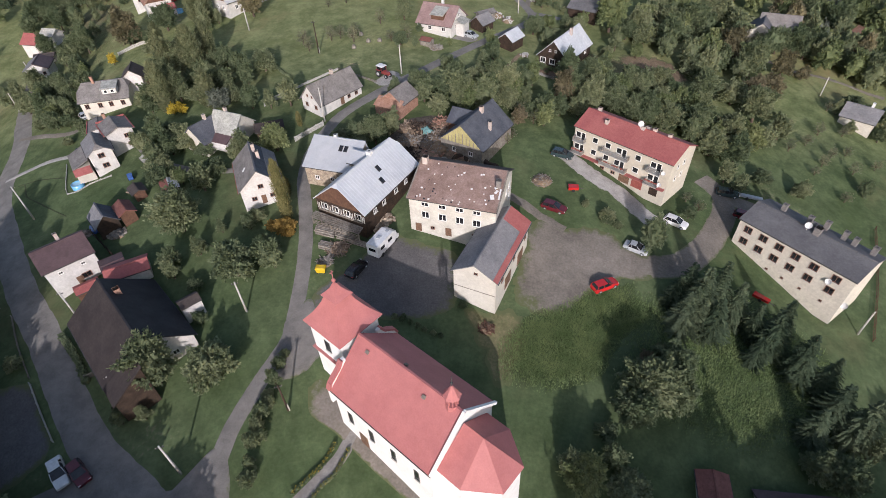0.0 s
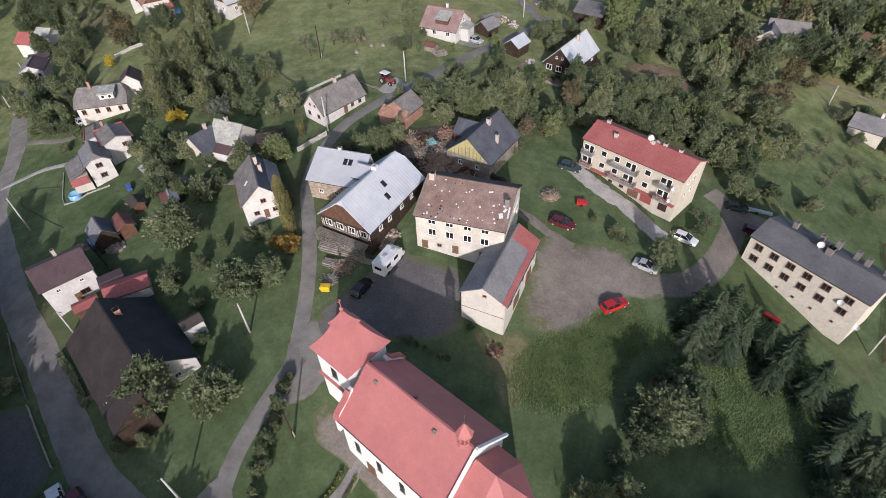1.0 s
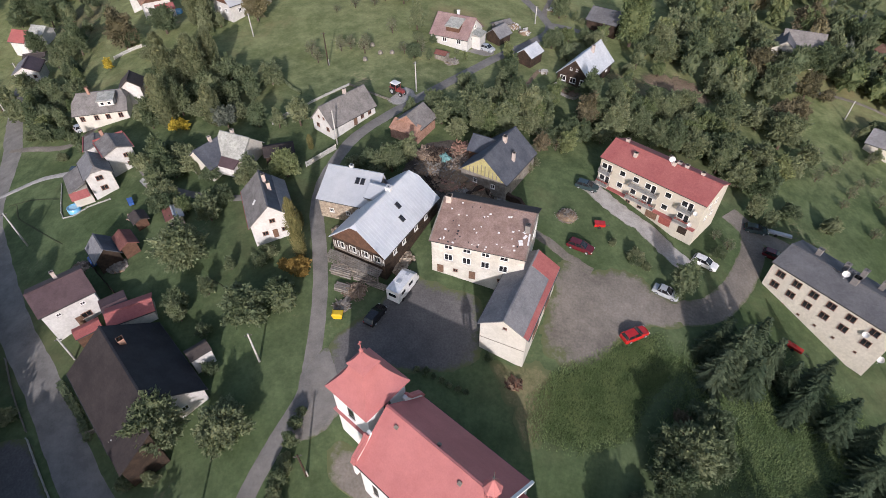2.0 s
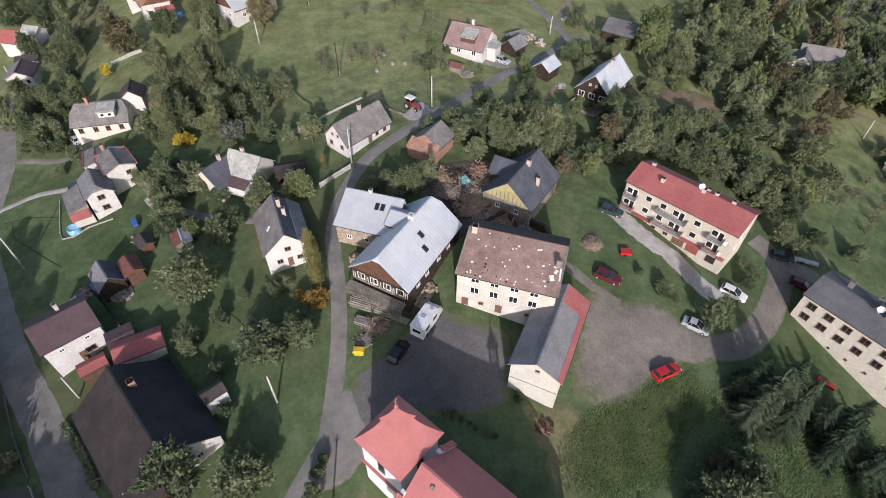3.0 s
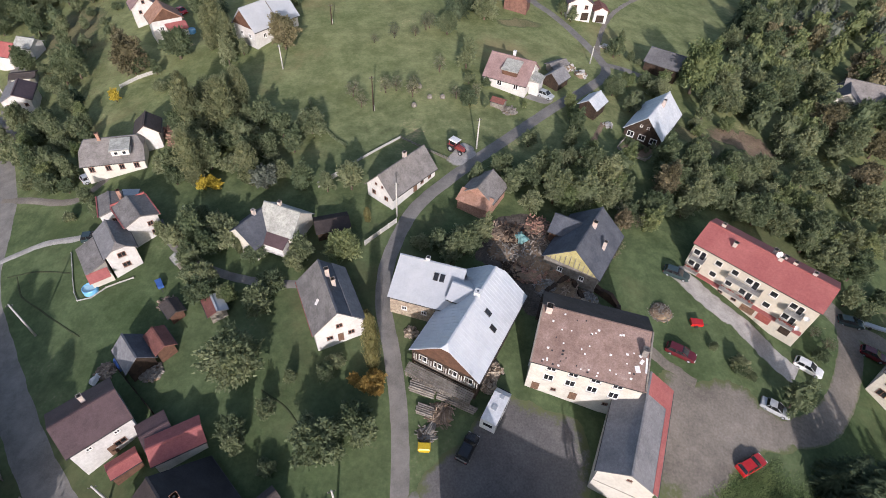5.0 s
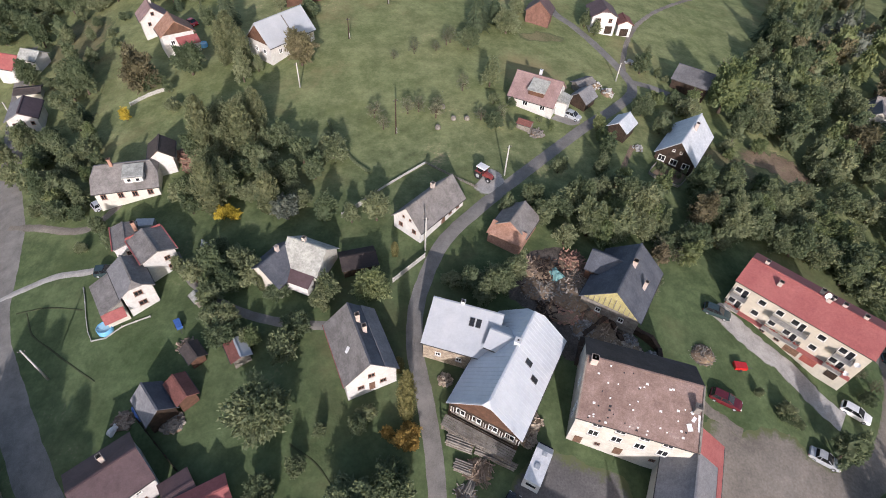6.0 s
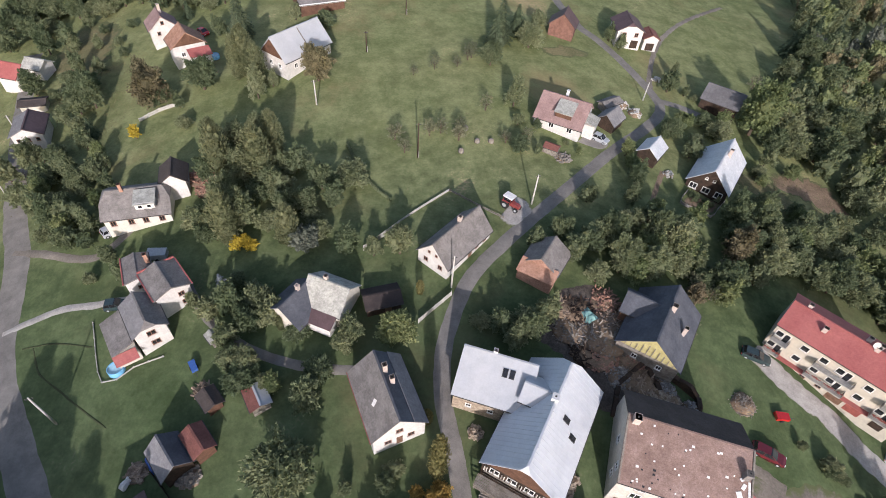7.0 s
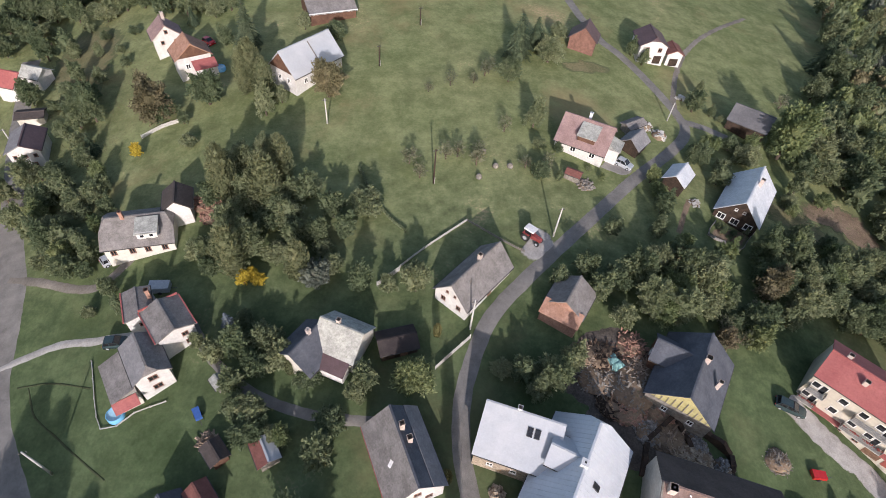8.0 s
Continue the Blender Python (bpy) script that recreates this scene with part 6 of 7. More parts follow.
fence([(18.1, 118.6), (15.8, 115.4), (18.4, 114.0), (21.0, 112.7), (23.2, 115.0), (25.3, 117.3)], 0.6, "rubble_stone", "low pale stone wall round the chalet terrace", 2.0, 1.0, "wall")
ribbon("driveway", [(20.0, 146.8), (23.8, 146.2), (27.2, 144.8), (30.4, 143.6)], 2.4, "asphalt", 0.06, "short dark drive to the barn", "driveway", 0.2)
patch("terrace", [(18.2, 118.0), (16.4, 115.4), (21.0, 113.3), (24.6, 117.0)], "soil", 0.05, "planted terrace bed before the chalet", "terrace", 0.1)
patch("patio", [(-2.1, 128.8), (2.4, 127.4), (4.6, 129.4), (0.9, 131.6)], "concrete_path", 0.06, "pale paved patio beside the white house", "patio", 0.1)


def hedge(pts, w, h, kind, label, n_per=60, flowers=0):
    """A clipped row of leaves along a line."""
    rng = random.Random(int(pts[0][0] * 10))
    line = spline(pts, 0.5)
    c = line[0]
    t = thing("hedge", c.x, c.y, 0, None, label, "hedge")
    base = gz(c.x, c.y)
    b = bmesh.new()
    for q in line:
        z0 = gz(q.x, q.y) - base
        for k in range(int(n_per * 0.5)):
            p = Vector((q.x - c.x + rng.uniform(-w, w) / 2 + rng.uniform(-.1, .1), q.y - c.y + rng.uniform(-w, w) / 2 + rng.uniform(-.1, .1), z0 + h * rng.random() ** 0.6))
            d = Vector((rng.gauss(0, 1), rng.gauss(0, 1), rng.gauss(0.5, 1))).normalized()
            u = d.orthogonal().normalized()
            v = d.cross(u)
            s = rng.uniform(0.08, 0.16)
            b.faces.new([b.verts.new(p + u * s), b.verts.new(p + v * s), b.verts.new(p - u * s), b.verts.new(p - v * s)])
        box(b, q.x - c.x, q.y - c.y, z0 + h * 0.4, w * 0.8 + 0.06, w * 0.8 + 0.06, h * 0.75, Matrix.Rotation(rng.random(), 3, "Z"))
    part("leaves", b, LEAF[kind], t)
    if flowers:
        b = bmesh.new()
        for q in line:
            for k in range(flowers):
                box(b, q.x - c.x + rng.uniform(-w, w) / 2, q.y - c.y + rng.uniform(-w, w) / 2, gz(q.x, q.y) - base + h * rng.uniform(0.7, 1.05), 0.1, 0.1, 0.06, Matrix.Rotation(rng.random() * 3, 3, "Z"))
        tagged(part("blossom", b, LEAF["yellow"], t, "yellow flowers"), kind="stuff")


hedge([(-15.9, 30.0), (-16.9, 27.8), (-18.3, 26.2), (-20.0, 24.5)], 0.45, 0.45, "broadleaf", "low dark hedge with yellow flowers beside the church path", 60, 6)
hedge([(-14.2, 29.4), (-15.4, 26.7), (-16.8, 25.2), (-18.2, 23.3)], 0.4, 0.4, "broadleaf", "low dark hedge with a few yellow flowers", 60, 3)
hedge([(-46.3, 123.3), (-44.0, 118.4), (-40.4, 112.6), (-37.3, 109.7)], 0.4, 0.6, "broadleaf", "dark low hedge across the lawn")
hedge([(-58.8, 46.0), (-54.3, 41.8), (-51.5, 38.6)], 0.9, 0.9, "broadleaf", "dark green hedge beside the road")
# thin dark-coloured strips laid flat on the grass, not dug in
ribbon("ditch", [(-90.0, 84.3), (-88.1, 84.5), (-84.7, 84.7), (-78.6, 83.7)], 0.3, "ditch", 0.05, "narrow dark strip across the grass", "ditch", 0.2)
ribbon("ditch", [(-88.2, 84.2), (-85.2, 80.2), (-80.8, 77.4), (-76.7, 74.8), (-71.9, 72.0)], 0.3, "ditch", 0.05, "narrow dark strip across the grass", "ditch", 0.2)
ribbon("ditch", [(-43.2, 62.9), (-39.6, 60.6), (-37.5, 58.3)], 0.3, "ditch", 0.05, "narrow dark strip across the grass", "ditch", 0.2)


# ---- heaps, stacks and the burnt ruin ----
M["plank"] = mat("plank", (0.16, 0.115, 0.085), (0.33, 0.26, 0.20), 0.85, 0.8, 0.2, 9, island=0.35)


def heap(name, x, y, r, h, material, label, cat, n, size, seed, flat=0.4):
    """A mound of many tumbled pieces."""
    rng = random.Random(seed)
    t = thing(name, x, y, 0, None, label, cat)
    b = bmesh.new()
    bmesh.ops.create_icosphere(b, subdivisions=3, radius=1.0)
    for v in b.verts:
        v.co = Vector((v.co.x * r, v.co.y * r, max(-0.2, v.co.z * h))) * (1 + 0.25 * noise.noise(v.co * 2.0 + Vector((seed, 0, 0))))
    part("mound", b, M["soil"], t, smooth=True)
    b = bmesh.new()
    for k in range(n):
        a, q = rng.uniform(0, 6.28), math.sqrt(rng.random()) * r * 1.05
        z = h * max(0, 1 - (q / r) ** 2) * 0.9 + 0.05
        turn = Euler((rng.gauss(0, flat), rng.gauss(0, flat), rng.uniform(0, 6.28))).to_matrix()
        box(b, q * math.cos(a), q * math.sin(a), z, size[0] * rng.uniform(0.5, 1.4), size[1] * rng.uniform(0.6, 1.4), size[2] * rng.uniform(0.6, 1.4), turn)
    tagged(part("rubble", b, M[material], t), kind="stuff")


heap("rubble_heap", -70.4, 115.8, 3.0, 0.5, "brick_wall", "reddish heap of boards and building rubble", "rubble heap", 160, (1.6, 0.25, 0.1), 12)
heap("rubble_heap", -3.3, 87.9, 2.6, 0.7, "plank", "heap of pale broken planks and roof boards", "rubble heap", 130, (1.8, 0.16, 0.08), 13)
heap("rubble_heap", -6.0, 82.6, 2.8, 0.6, "brick_wall", "scattered heap of red roof tiles", "rubble heap", 240, (0.45, 0.3, 0.1), 14)
heap("rubble_heap", -1.3, 79.1, 2.6, 0.8, "plank", "heap of scorched and bare planks", "rubble heap", 110, (1.7, 0.15, 0.08), 15)
heap("rubble_heap", -5.0, 85.8, 4.2, 0.9, "timber_grey", "heap of boards and rubble beside the ruin", "rubble heap", 260, (1.4, 0.2, 0.1), 3)
heap("rubble_heap", -1.0, 83.0, 2.6, 0.7, "brick_wall", "heap of broken red bricks and boards", "rubble heap", 160, (0.7, 0.25, 0.16), 4)
heap("rubble_heap", -8.3, 89.5, 2.4, 0.6, "timber_dark", "dark heap of charred boards", "rubble heap", 120, (1.3, 0.18, 0.1), 5)
heap("rubble_heap", 1.4, 76.3, 3.2, 0.9, "stone_wall", "grey stone rubble inside the ruin", "rubble heap", 200, (0.5, 0.4, 0.3), 6)
heap("brush_heap", 14.4, 77.2, 1.7, 0.7, "timber_grey", "heap of brown branches on the grass", "brush heap", 160, (1.0, 0.08, 0.06), 7)
heap("log_heap", 3.4, 46.9, 1.1, 0.5, "timber_brown", "small pile of brown boards beside the barn", "log pile", 50, (1.0, 0.15, 0.1), 8)
heap("brush_heap", -69.6, 112.6, 1.9, 0.6, "brick_wall", "reddish heap of building rubble", "rubble heap", 90, (0.8, 0.3, 0.12), 9)
heap("stone_heap", -12.6, 65.9, 1.5, 0.6, "stone_wall", "heap of pale stones between the houses", "stone heap", 90, (0.5, 0.4, 0.3), 10)


def tarp(x, y, yaw, w, l, material, label):
    """A crumpled sheet lying over what is under it."""
    t = thing("tarpaulin", x, y, yaw, None, label, "tarpaulin")
    b = bmesh.new()
    bmesh.ops.create_grid(b, x_segments=12, y_segments=12, size=0.5)
    for v in b.verts:
        e = max(abs(v.co.x), abs(v.co.y)) * 2
        v.co = Vector((v.co.x * w, v.co.y * l, 0.75 * (1 - e ** 3) + 0.28 * noise.noise(Vector((v.co.x * 6 + x, v.co.y * 6, 0)))  + 0.15))
    bmesh.ops.solidify(b, geom=b.faces[:], thickness=0.03)
    part("sheet", b, M[material], t, smooth=False)


tarp(-6.6, 88.5, 32, 2.3, 2.9, "tarp_teal", "crumpled teal sheet on the rubble")
tarp(-63.7, 67.4, 41, 1.6, 2.6, "tarp_blue", "crumpled blue sheet beside the house")
tarp(-66.4, 65.2, -26, 0.9, 1.9, "car_white", "white sheet leaning beside the house")


def ruin_wall(pts, h, seed):
    """A burnt wall with an uneven broken top."""
    rng = random.Random(seed)
    c = Vector((*pts[0], 0))
    t = thing("ruined_wall", c.x, c.y, 0, None, "blackened broken wall of the burnt barn", "ruined wall", "walls of the burnt barn")
    base = gz(c.x, c.y)
    line = spline(pts, 0.7)
    b = bmesh.new()
    rings = []
    for i, q in enumerate(line):
        d = (line[min(i + 1, len(line) - 1)] - line[max(0, i - 1)]).normalized()
        s = Vector((-d.y, d.x, 0)) * 0.3
        hh = h * rng.uniform(0.55, 1.1)
        z0 = gz(q.x, q.y) - base - 0.3
        p = q - c
        rings.append([(p.x - s.x, p.y - s.y, z0), (p.x + s.x, p.y + s.y, z0), (p.x + s.x, p.y + s.y, z0 + hh), (p.x - s.x, p.y - s.y, z0 + hh * rng.uniform(0.85, 1.05))])
    loft(b, rings)
    part("masonry", b, M["timber_dark"], t)


heap("rubble_heap", -9.6, 86.0, 2.4, 0.5, "timber_grey", "litter of grey splintered boards and beams", "rubble heap", 110, (1.1, 0.16, 0.09), 31)
heap("rubble_heap", -3.6, 91.6, 2.2, 0.6, "brick_wall", "heap of reddish boards beside the brick shed", "rubble heap", 120, (1.5, 0.18, 0.09), 32)
heap("rubble_heap", -10.6, 89.6, 1.8, 0.6, "plank", "tangle of pale boards under the trees", "rubble heap", 80, (1.7, 0.14, 0.08), 33)
heap("rubble_heap", -8.0, 82.6, 2.0, 0.5, "timber_dark", "scatter of charred beams beside the farmhouse", "rubble heap", 70, (1.6, 0.18, 0.12), 34)
heap("stone_heap", -3.4, 79.6, 1.9, 0.7, "rubble_stone", "pale grey mound of broken stones in the ruin", "stone heap", 150, (0.42, 0.34, 0.28), 35)
heap("stone_heap", 2.6, 77.8, 1.8, 0.7, "rubble_stone", "grey mound of stones and mortar in the ruin", "stone heap", 140, (0.42, 0.34, 0.28), 36)
heap("stone_heap", 6.2, 75.6, 1.3, 0.6, "rubble_stone", "small grey stone mound against the inn", "stone heap", 80, (0.4, 0.3, 0.25), 37)
heap("stone_heap", 15.4, 122.8, 1.0, 0.4, "concrete", "pale stones beside the garden path", "stone heap", 24, (0.45, 0.35, 0.25), 41)
heap("stone_heap", 21.2, 155.3, 0.9, 0.5, "concrete", "two pale boulders on the road verge", "stone heap", 10, (0.7, 0.5, 0.5), 42)
heap("board_heap", -5.6, 123.4, 1.4, 0.4, "timber_grey", "clutter of boards and tubs in the garden", "board heap", 50, (0.9, 0.3, 0.25), 43)
heap("board_heap", -60.0, 76.6, 1.2, 0.4, "plank", "clutter of boards beside the hut", "board heap", 40, (1.0, 0.25, 0.15), 44)
ruin_wall([(-3.9, 78.1), (0.7, 81.7)], 1.5, 1)
ruin_wall([(0.9, 81.7), (5.0, 79.2), (7.5, 77.1)], 1.8, 2)
ruin_wall([(7.5, 77.1), (6.7, 73.5)], 1.6, 3)
ruin_wall([(-4.0, 77.8), (-5.4, 73.8)], 1.4, 4)
ruin_wall([(0.7, 81.3), (2.5, 75.8)], 1.2, 5)


def log_stack(x, y, yaw, length, rows, cols, r, label):
    """A stack of logs, each a piece of its own."""
    t = thing("log_stack", x, y, yaw, None, label, "log stack", "log stacks")
    b = bmesh.new()
    bmesh.ops.create_cone(b, cap_ends=True, segments=8, radius1=r, radius2=r * 0.92, depth=length, matrix=pose(0, 0, 0, 0, 90))
    me = to_mesh("log", b, M["timber_grey"])
    rng = random.Random(int(x * 7))
    for i in range(rows):
        for j in range(cols - i % 2):
            shared("log", me, t, pose(rng.uniform(-0.15, 0.15), (j - (cols - 1) / 2 + 0.5 * (i % 2)) * 2 * r, r + i * 1.75 * r, rng.uniform(0, 360)))


log_stack(-21.9, 62.9, -20, 3.4, 4, 5, 0.16, "stack of weathered grey beams before the farmhouse")
log_stack(-18.6, 61.8, -21, 2.8, 3, 4, 0.15, "stack of grey logs beside the veranda")
log_stack(-21.5, 60.1, -20, 2.2, 3, 5, 0.14, "short stack of split logs on the grass")
log_stack(-20.2, 63.6, -18, 4.6, 3, 6, 0.17, "long stack of reddish-brown beams before the veranda")
log_stack(-16.3, 60.8, -25, 3.0, 2, 4, 0.14, "low stack of loose boards beside the veranda")
heap("board_heap", -19.6, 60.0, 1.7, 0.4, "plank", "untidy heap of old boards and offcuts", "board heap", 70, (1.6, 0.16, 0.07), 21)
heap("board_heap", -21.2, 57.3, 1.2, 0.3, "timber_grey", "small heap of grey boards beside the container", "board heap", 40, (1.2, 0.15, 0.07), 22)
heap("stone_heap", -13.3, 63.9, 1.3, 0.5, "stone_wall", "heap of stones and sand beside the farmhouse", "stone heap", 70, (0.45, 0.35, 0.25), 23)
heap("board_heap", -23.7, 71.1, 0.9, 0.5, "stone_wall", "small pile of stones beside the stone wing", "stone heap", 60, (0.4, 0.3, 0.25), 24)
heap("board_heap", -65.5, 66.4, 1.2, 0.4, "plank", "clutter of boards and boxes behind the house", "board heap", 50, (0.9, 0.3, 0.25), 25)
heap("board_heap", -58.7, 65.8, 1.4, 0.4, "timber_grey", "clutter of grey boards before the garden shed", "board heap", 60, (0.8, 0.35, 0.3), 26)
heap("stone_heap", 10.1, 142.9, 1.3, 1.0, "concrete", "pale mound under a weathered sheet", "mound", 16, (1.0, 0.7, 0.2), 27)
heap("stone_heap", 12.5, 140.6, 1.4, 1.0, "concrete", "pale mound under a weathered sheet", "mound", 16, (1.0, 0.7, 0.2), 28)
log_stack(-20.6, 58.1, 61, 2.0, 2, 4, 0.14, "low stack of old boards beside the container")


def hay_cock(x, y):
    t = thing("hay_cock", x, y, 0, None, "small round cock of dried hay", "hay cock", "hay cocks")
    b = bmesh.new()
    for r0, z in ((0.55, 0.0),):
        bmesh.ops.create_icosphere(b, subdivisions=2, radius=0.6)
        for v in b.verts:
            v.co = Vector((v.co.x, v.co.y, max(0, v.co.z) * 1.5)) * (1 + 0.15 * noise.noise(v.co * 4 + Vector((x, y, 0))))
    part("hay", b, M["timber_grey"], t, smooth=True)


for x, y in ((-24.2, 129.3), (-22.0, 125.8), (-19.3, 126.1), (-25.1, 122.7)):
    hay_cock(x, y)


def tractor(x, y, yaw):
    """A small farm tractor: bonnet, cab with a pale roof, two large and two small wheels."""
    t = thing("tractor", x, y, yaw, None, "small red tractor with a white cab roof on gravel", "tractor")
    b = bmesh.new()
    loft(b, [[(px_, sy * w, z) for sy, z in ((-1, 0.7), (1, 0.7), (1, h), (-1, h))] for px_, w, h in ((-0.9, 0.45, 1.2), (0.2, 0.42, 1.45), (1.5, 0.36, 1.35), (1.75, 0.3, 1.15))])
    part("bonnet", b, M["tractor_red"], t)
    b = bmesh.new()
    loft(b, [[(px_, sy * 0.72, z) for sy, z in ((-1, 1.2), (1, 1.2), (1, 2.3), (-1, 2.3))] for px_ in (-1.2, 0.1)])
    part("cab", b, M["pane"], t)
    for px_ in (-1.2, 0.1):
        for sy in (-1, 1):
            b = bmesh.new()
            box(b, px_, sy * 0.72, 1.75, 0.08, 0.08, 1.2)
            part("cab_post", b, M["tractor_red"], t)
    b = bmesh.new()
    loft(b, [[(px_, sy * w, z) for sy, z in ((-1, 2.3), (1, 2.3), (0.85, 2.46), (-0.85, 2.46))] for px_, w in ((-1.45, 0.8), (0.4, 0.8))])
    part("cab_roof", b, M["white_paint"], t)
    for px_, r, w, sy in ((-0.8, 0.75, 0.4, 0.8), (1.3, 0.45, 0.26, 0.62)):
        for sg in (-1, 1):
            b = bmesh.new()
            bmesh.ops.create_cone(b, cap_ends=True, segments=18, radius1=r, radius2=r, depth=w, matrix=pose(px_, sg * sy, r, 90))
            wheel = part("wheel", b, M["tyre"], t)
            b = bmesh.new()
            bmesh.ops.create_cone(b, cap_ends=True, segments=12, radius1=r * 0.5, radius2=r * 0.5, depth=w + 0.04, matrix=pose(px_, sg * sy, r, 90))
            part("rim", b, M["car_silver"], wheel)
    for sg in (-1, 1):
        b = bmesh.new()
        box(b, -0.8, sg * 0.8, 1.55, 1.3, 0.45, 0.08)
        part("mudguard", b, M["tractor_red"], t)


tractor(-16.7, 109.4, -39)


# ---- rough growth ----
def tufts(name, pts, n, h, material, label, seed):
    """Long grass blades over an outline."""
    rng = random.Random(seed)
    c = sum((Vector((*p, 0)) for p in pts), Vector()) / len(pts)
    vs, fs = [], []
    m = len(pts)
    for k in range(n):
        i = rng.randrange(m)
        a, d = Vector((*pts[i], 0)), Vector((*pts[(i + 1) % m], 0))
        s, q = rng.random(), math.sqrt(rng.random())
        p = c.lerp(a.lerp(d, s), q * rng.uniform(0.8, 1.22))
        z = gz(p.x, p.y)
        for j in range(3):
            ang = rng.uniform(0, 6.28)
            o = Vector((math.cos(ang), math.sin(ang), 0))
            w = Vector((-o.y, o.x, 0)) * rng.uniform(0.02, 0.045)
            base = len(vs)
            hh = h * rng.uniform(0.5, 1.2)
            vs += [tuple(p - w + Vector((0, 0, z))), tuple(p + w + Vector((0, 0, z))), tuple(p + o * hh * 0.55 + Vector((0, 0, z + hh)))]
            fs.append((base, base + 1, base + 2))
    me = bpy.data.meshes.new(name)
    me.from_pydata(vs, [], fs)
    me.materials.append(material)
    tagged(new(name, me), label, "grass", kind="stuff")


M["blade"] = mat("blade", (0.150, 0.215, 0.092), (0.250, 0.315, 0.142), 0.9, 0.35, 0.1, 5, island=0.3, trans=0.3, spec=0.05, speck=0)
M["blade_dry"] = mat("blade_dry", (0.13, 0.125, 0.065), (0.20, 0.185, 0.10), 0.9, 0.5, 0.1, 5, island=0.35, trans=0.2)
tufts("rough_grass", [(6.8, 45.3), (10.8, 49.2), (20.2, 54.1), (25.4, 55.4), (27.8, 51.5), (22.4, 46.9), (18.5, 41.5), (12.1, 39.3), (6.1, 40.4)], 26000, 0.36, M["blade"], "tall rough green grass below the parking lot", 1)
tufts("rough_grass", [(27.1, 52.5), (42.4, 57.6), (54.1, 49.5), (52.0, 38.1), (37.1, 33.7), (22.8, 39.1)], 20000, 0.40, M["blade"], "rough green grass between the spruces", 2)
tufts("rough_grass", [(27.9, 128.1), (36.7, 128.8), (47.9, 129.5), (58.6, 117.2), (51.6, 110.2), (38.4, 113.3)], 1500, 0.3, M["blade_dry"], "tall dry grass on the hillside clearing", 3)
tufts("rough_grass", [(-121.2, 114.2), (-93.0, 118.1), (-94.5, 149.0), (-110.9, 175.2), (-137.7, 173.8)], 8000, 0.25, M["blade_dry"], "rough dry grass on the wooded slope", 5)


def wood(pts, n, r0, r1, kinds, seed, clear=1.1, far=False, label="dense mixed wood of green and browning trees"):
    """Fill an outline with trees; far off, as one joined growth."""
    rng = random.Random(seed)
    xs, ys = [p[0] for p in pts], [p[1] for p in pts]
    placed, tries = [], 0
    while len(placed) < n and tries < n * 40:
        tries += 1
        x, y = rng.uniform(min(xs), max(xs)), rng.uniform(min(ys), max(ys))
        inside = False
        for (x0, y0), (x1, y1) in zip(pts, pts[1:] + pts[:1]):
            if (y0 > y) != (y1 > y) and x < (x1 - x0) * (y - y0) / (y1 - y0) + x0:
                inside = not inside
        r = rng.uniform(r0, r1)
        if not inside or any((x - a) ** 2 + (y - b) ** 2 < (clear * (r + c) * 0.62) ** 2 for a, b, c, _ in placed):
            continue
        if any((x - a) ** 2 + (y - b) ** 2 < (r + 4.5) ** 2 for a, b in ((87.6, 148.6), (82.6, 147.2), (93.6, 112.5), (113.1, 151.5), (34.4, 148.4), (-128.0, 154.0), (-112.0, 130.5), (-59.8, 174.3), (-84.3, 161.7))):
            continue
        placed.append((x, y, r, rng.choice(kinds)))
    if not far:
        for x, y, r, kind in placed:
            plant(kind, [(round(x, 1), round(y, 1), round(r, 1))])
        return
    for kind in sorted(set(kinds)):
        key = kind + " light"
        if key not in TREE:
            src = crown_mesh(kind, 31, True)
            co = np.empty(len(src.vertices) * 3)
            src.vertices.foreach_get("co", co)
            TREE[key] = (co.reshape(-1, 3), [tuple(p.vertices) for p in src.polygons])
            bpy.data.meshes.remove(src)
        co, polys = TREE[key]
        for stand in range(4):
          vs, fs = [], []
          for x, y, r, k in [p for i, p in enumerate(placed) if i % 4 == stand]:
            if k != kind:
                continue
            a = rng.uniform(0, 6.28)
            turn = np.array(((math.cos(a), -math.sin(a), 0), (math.sin(a), math.cos(a), 0), (0, 0, 1)))
            base = len(vs) * len(co)
            vs.append(co @ turn.T * np.array((r, r, r * rng.uniform(0.95, 1.25))) + np.array((x, y, gz(x, y) - 0.1 * r)))
            fs += [tuple(i + base for i in f) for f in polys]
          if vs:
            me = bpy.data.meshes.new("wood")
            me.from_pydata(np.concatenate(vs).tolist(), [], fs)
            me.materials.append(LEAF[kind])
            tagged(new("wood", me), label, "wood", kind="stuff")


wood([(50.4, 137.7), (58.7, 119.3), (77.1, 125.1), (89.4, 137.2), (114.1, 131.2), (164.3, 151.2), (184.7, 272.1), (100.1, 269.6), (82.8, 207.5), (65.9, 171.0), (55.5, 148.5)], 190, 2.0, 3.2, ("broadleaf", "bright", "silverleaf", "bright", "broadleaf", "willow", "conifer"), 21, 1.0, True)
wood([(-169.5, 98.1), (-119.1, 99.6), (-133.6, 164.9), (-114.6, 189.1), (-80.0, 183.4), (-71.5, 201.5), (-42.3, 202.8), (-49.7, 279.7), (-227.8, 302.0)], 120, 2.4, 3.8, ("broadleaf", "broadleaf", "conifer", "bright"), 22, 1.1, True)
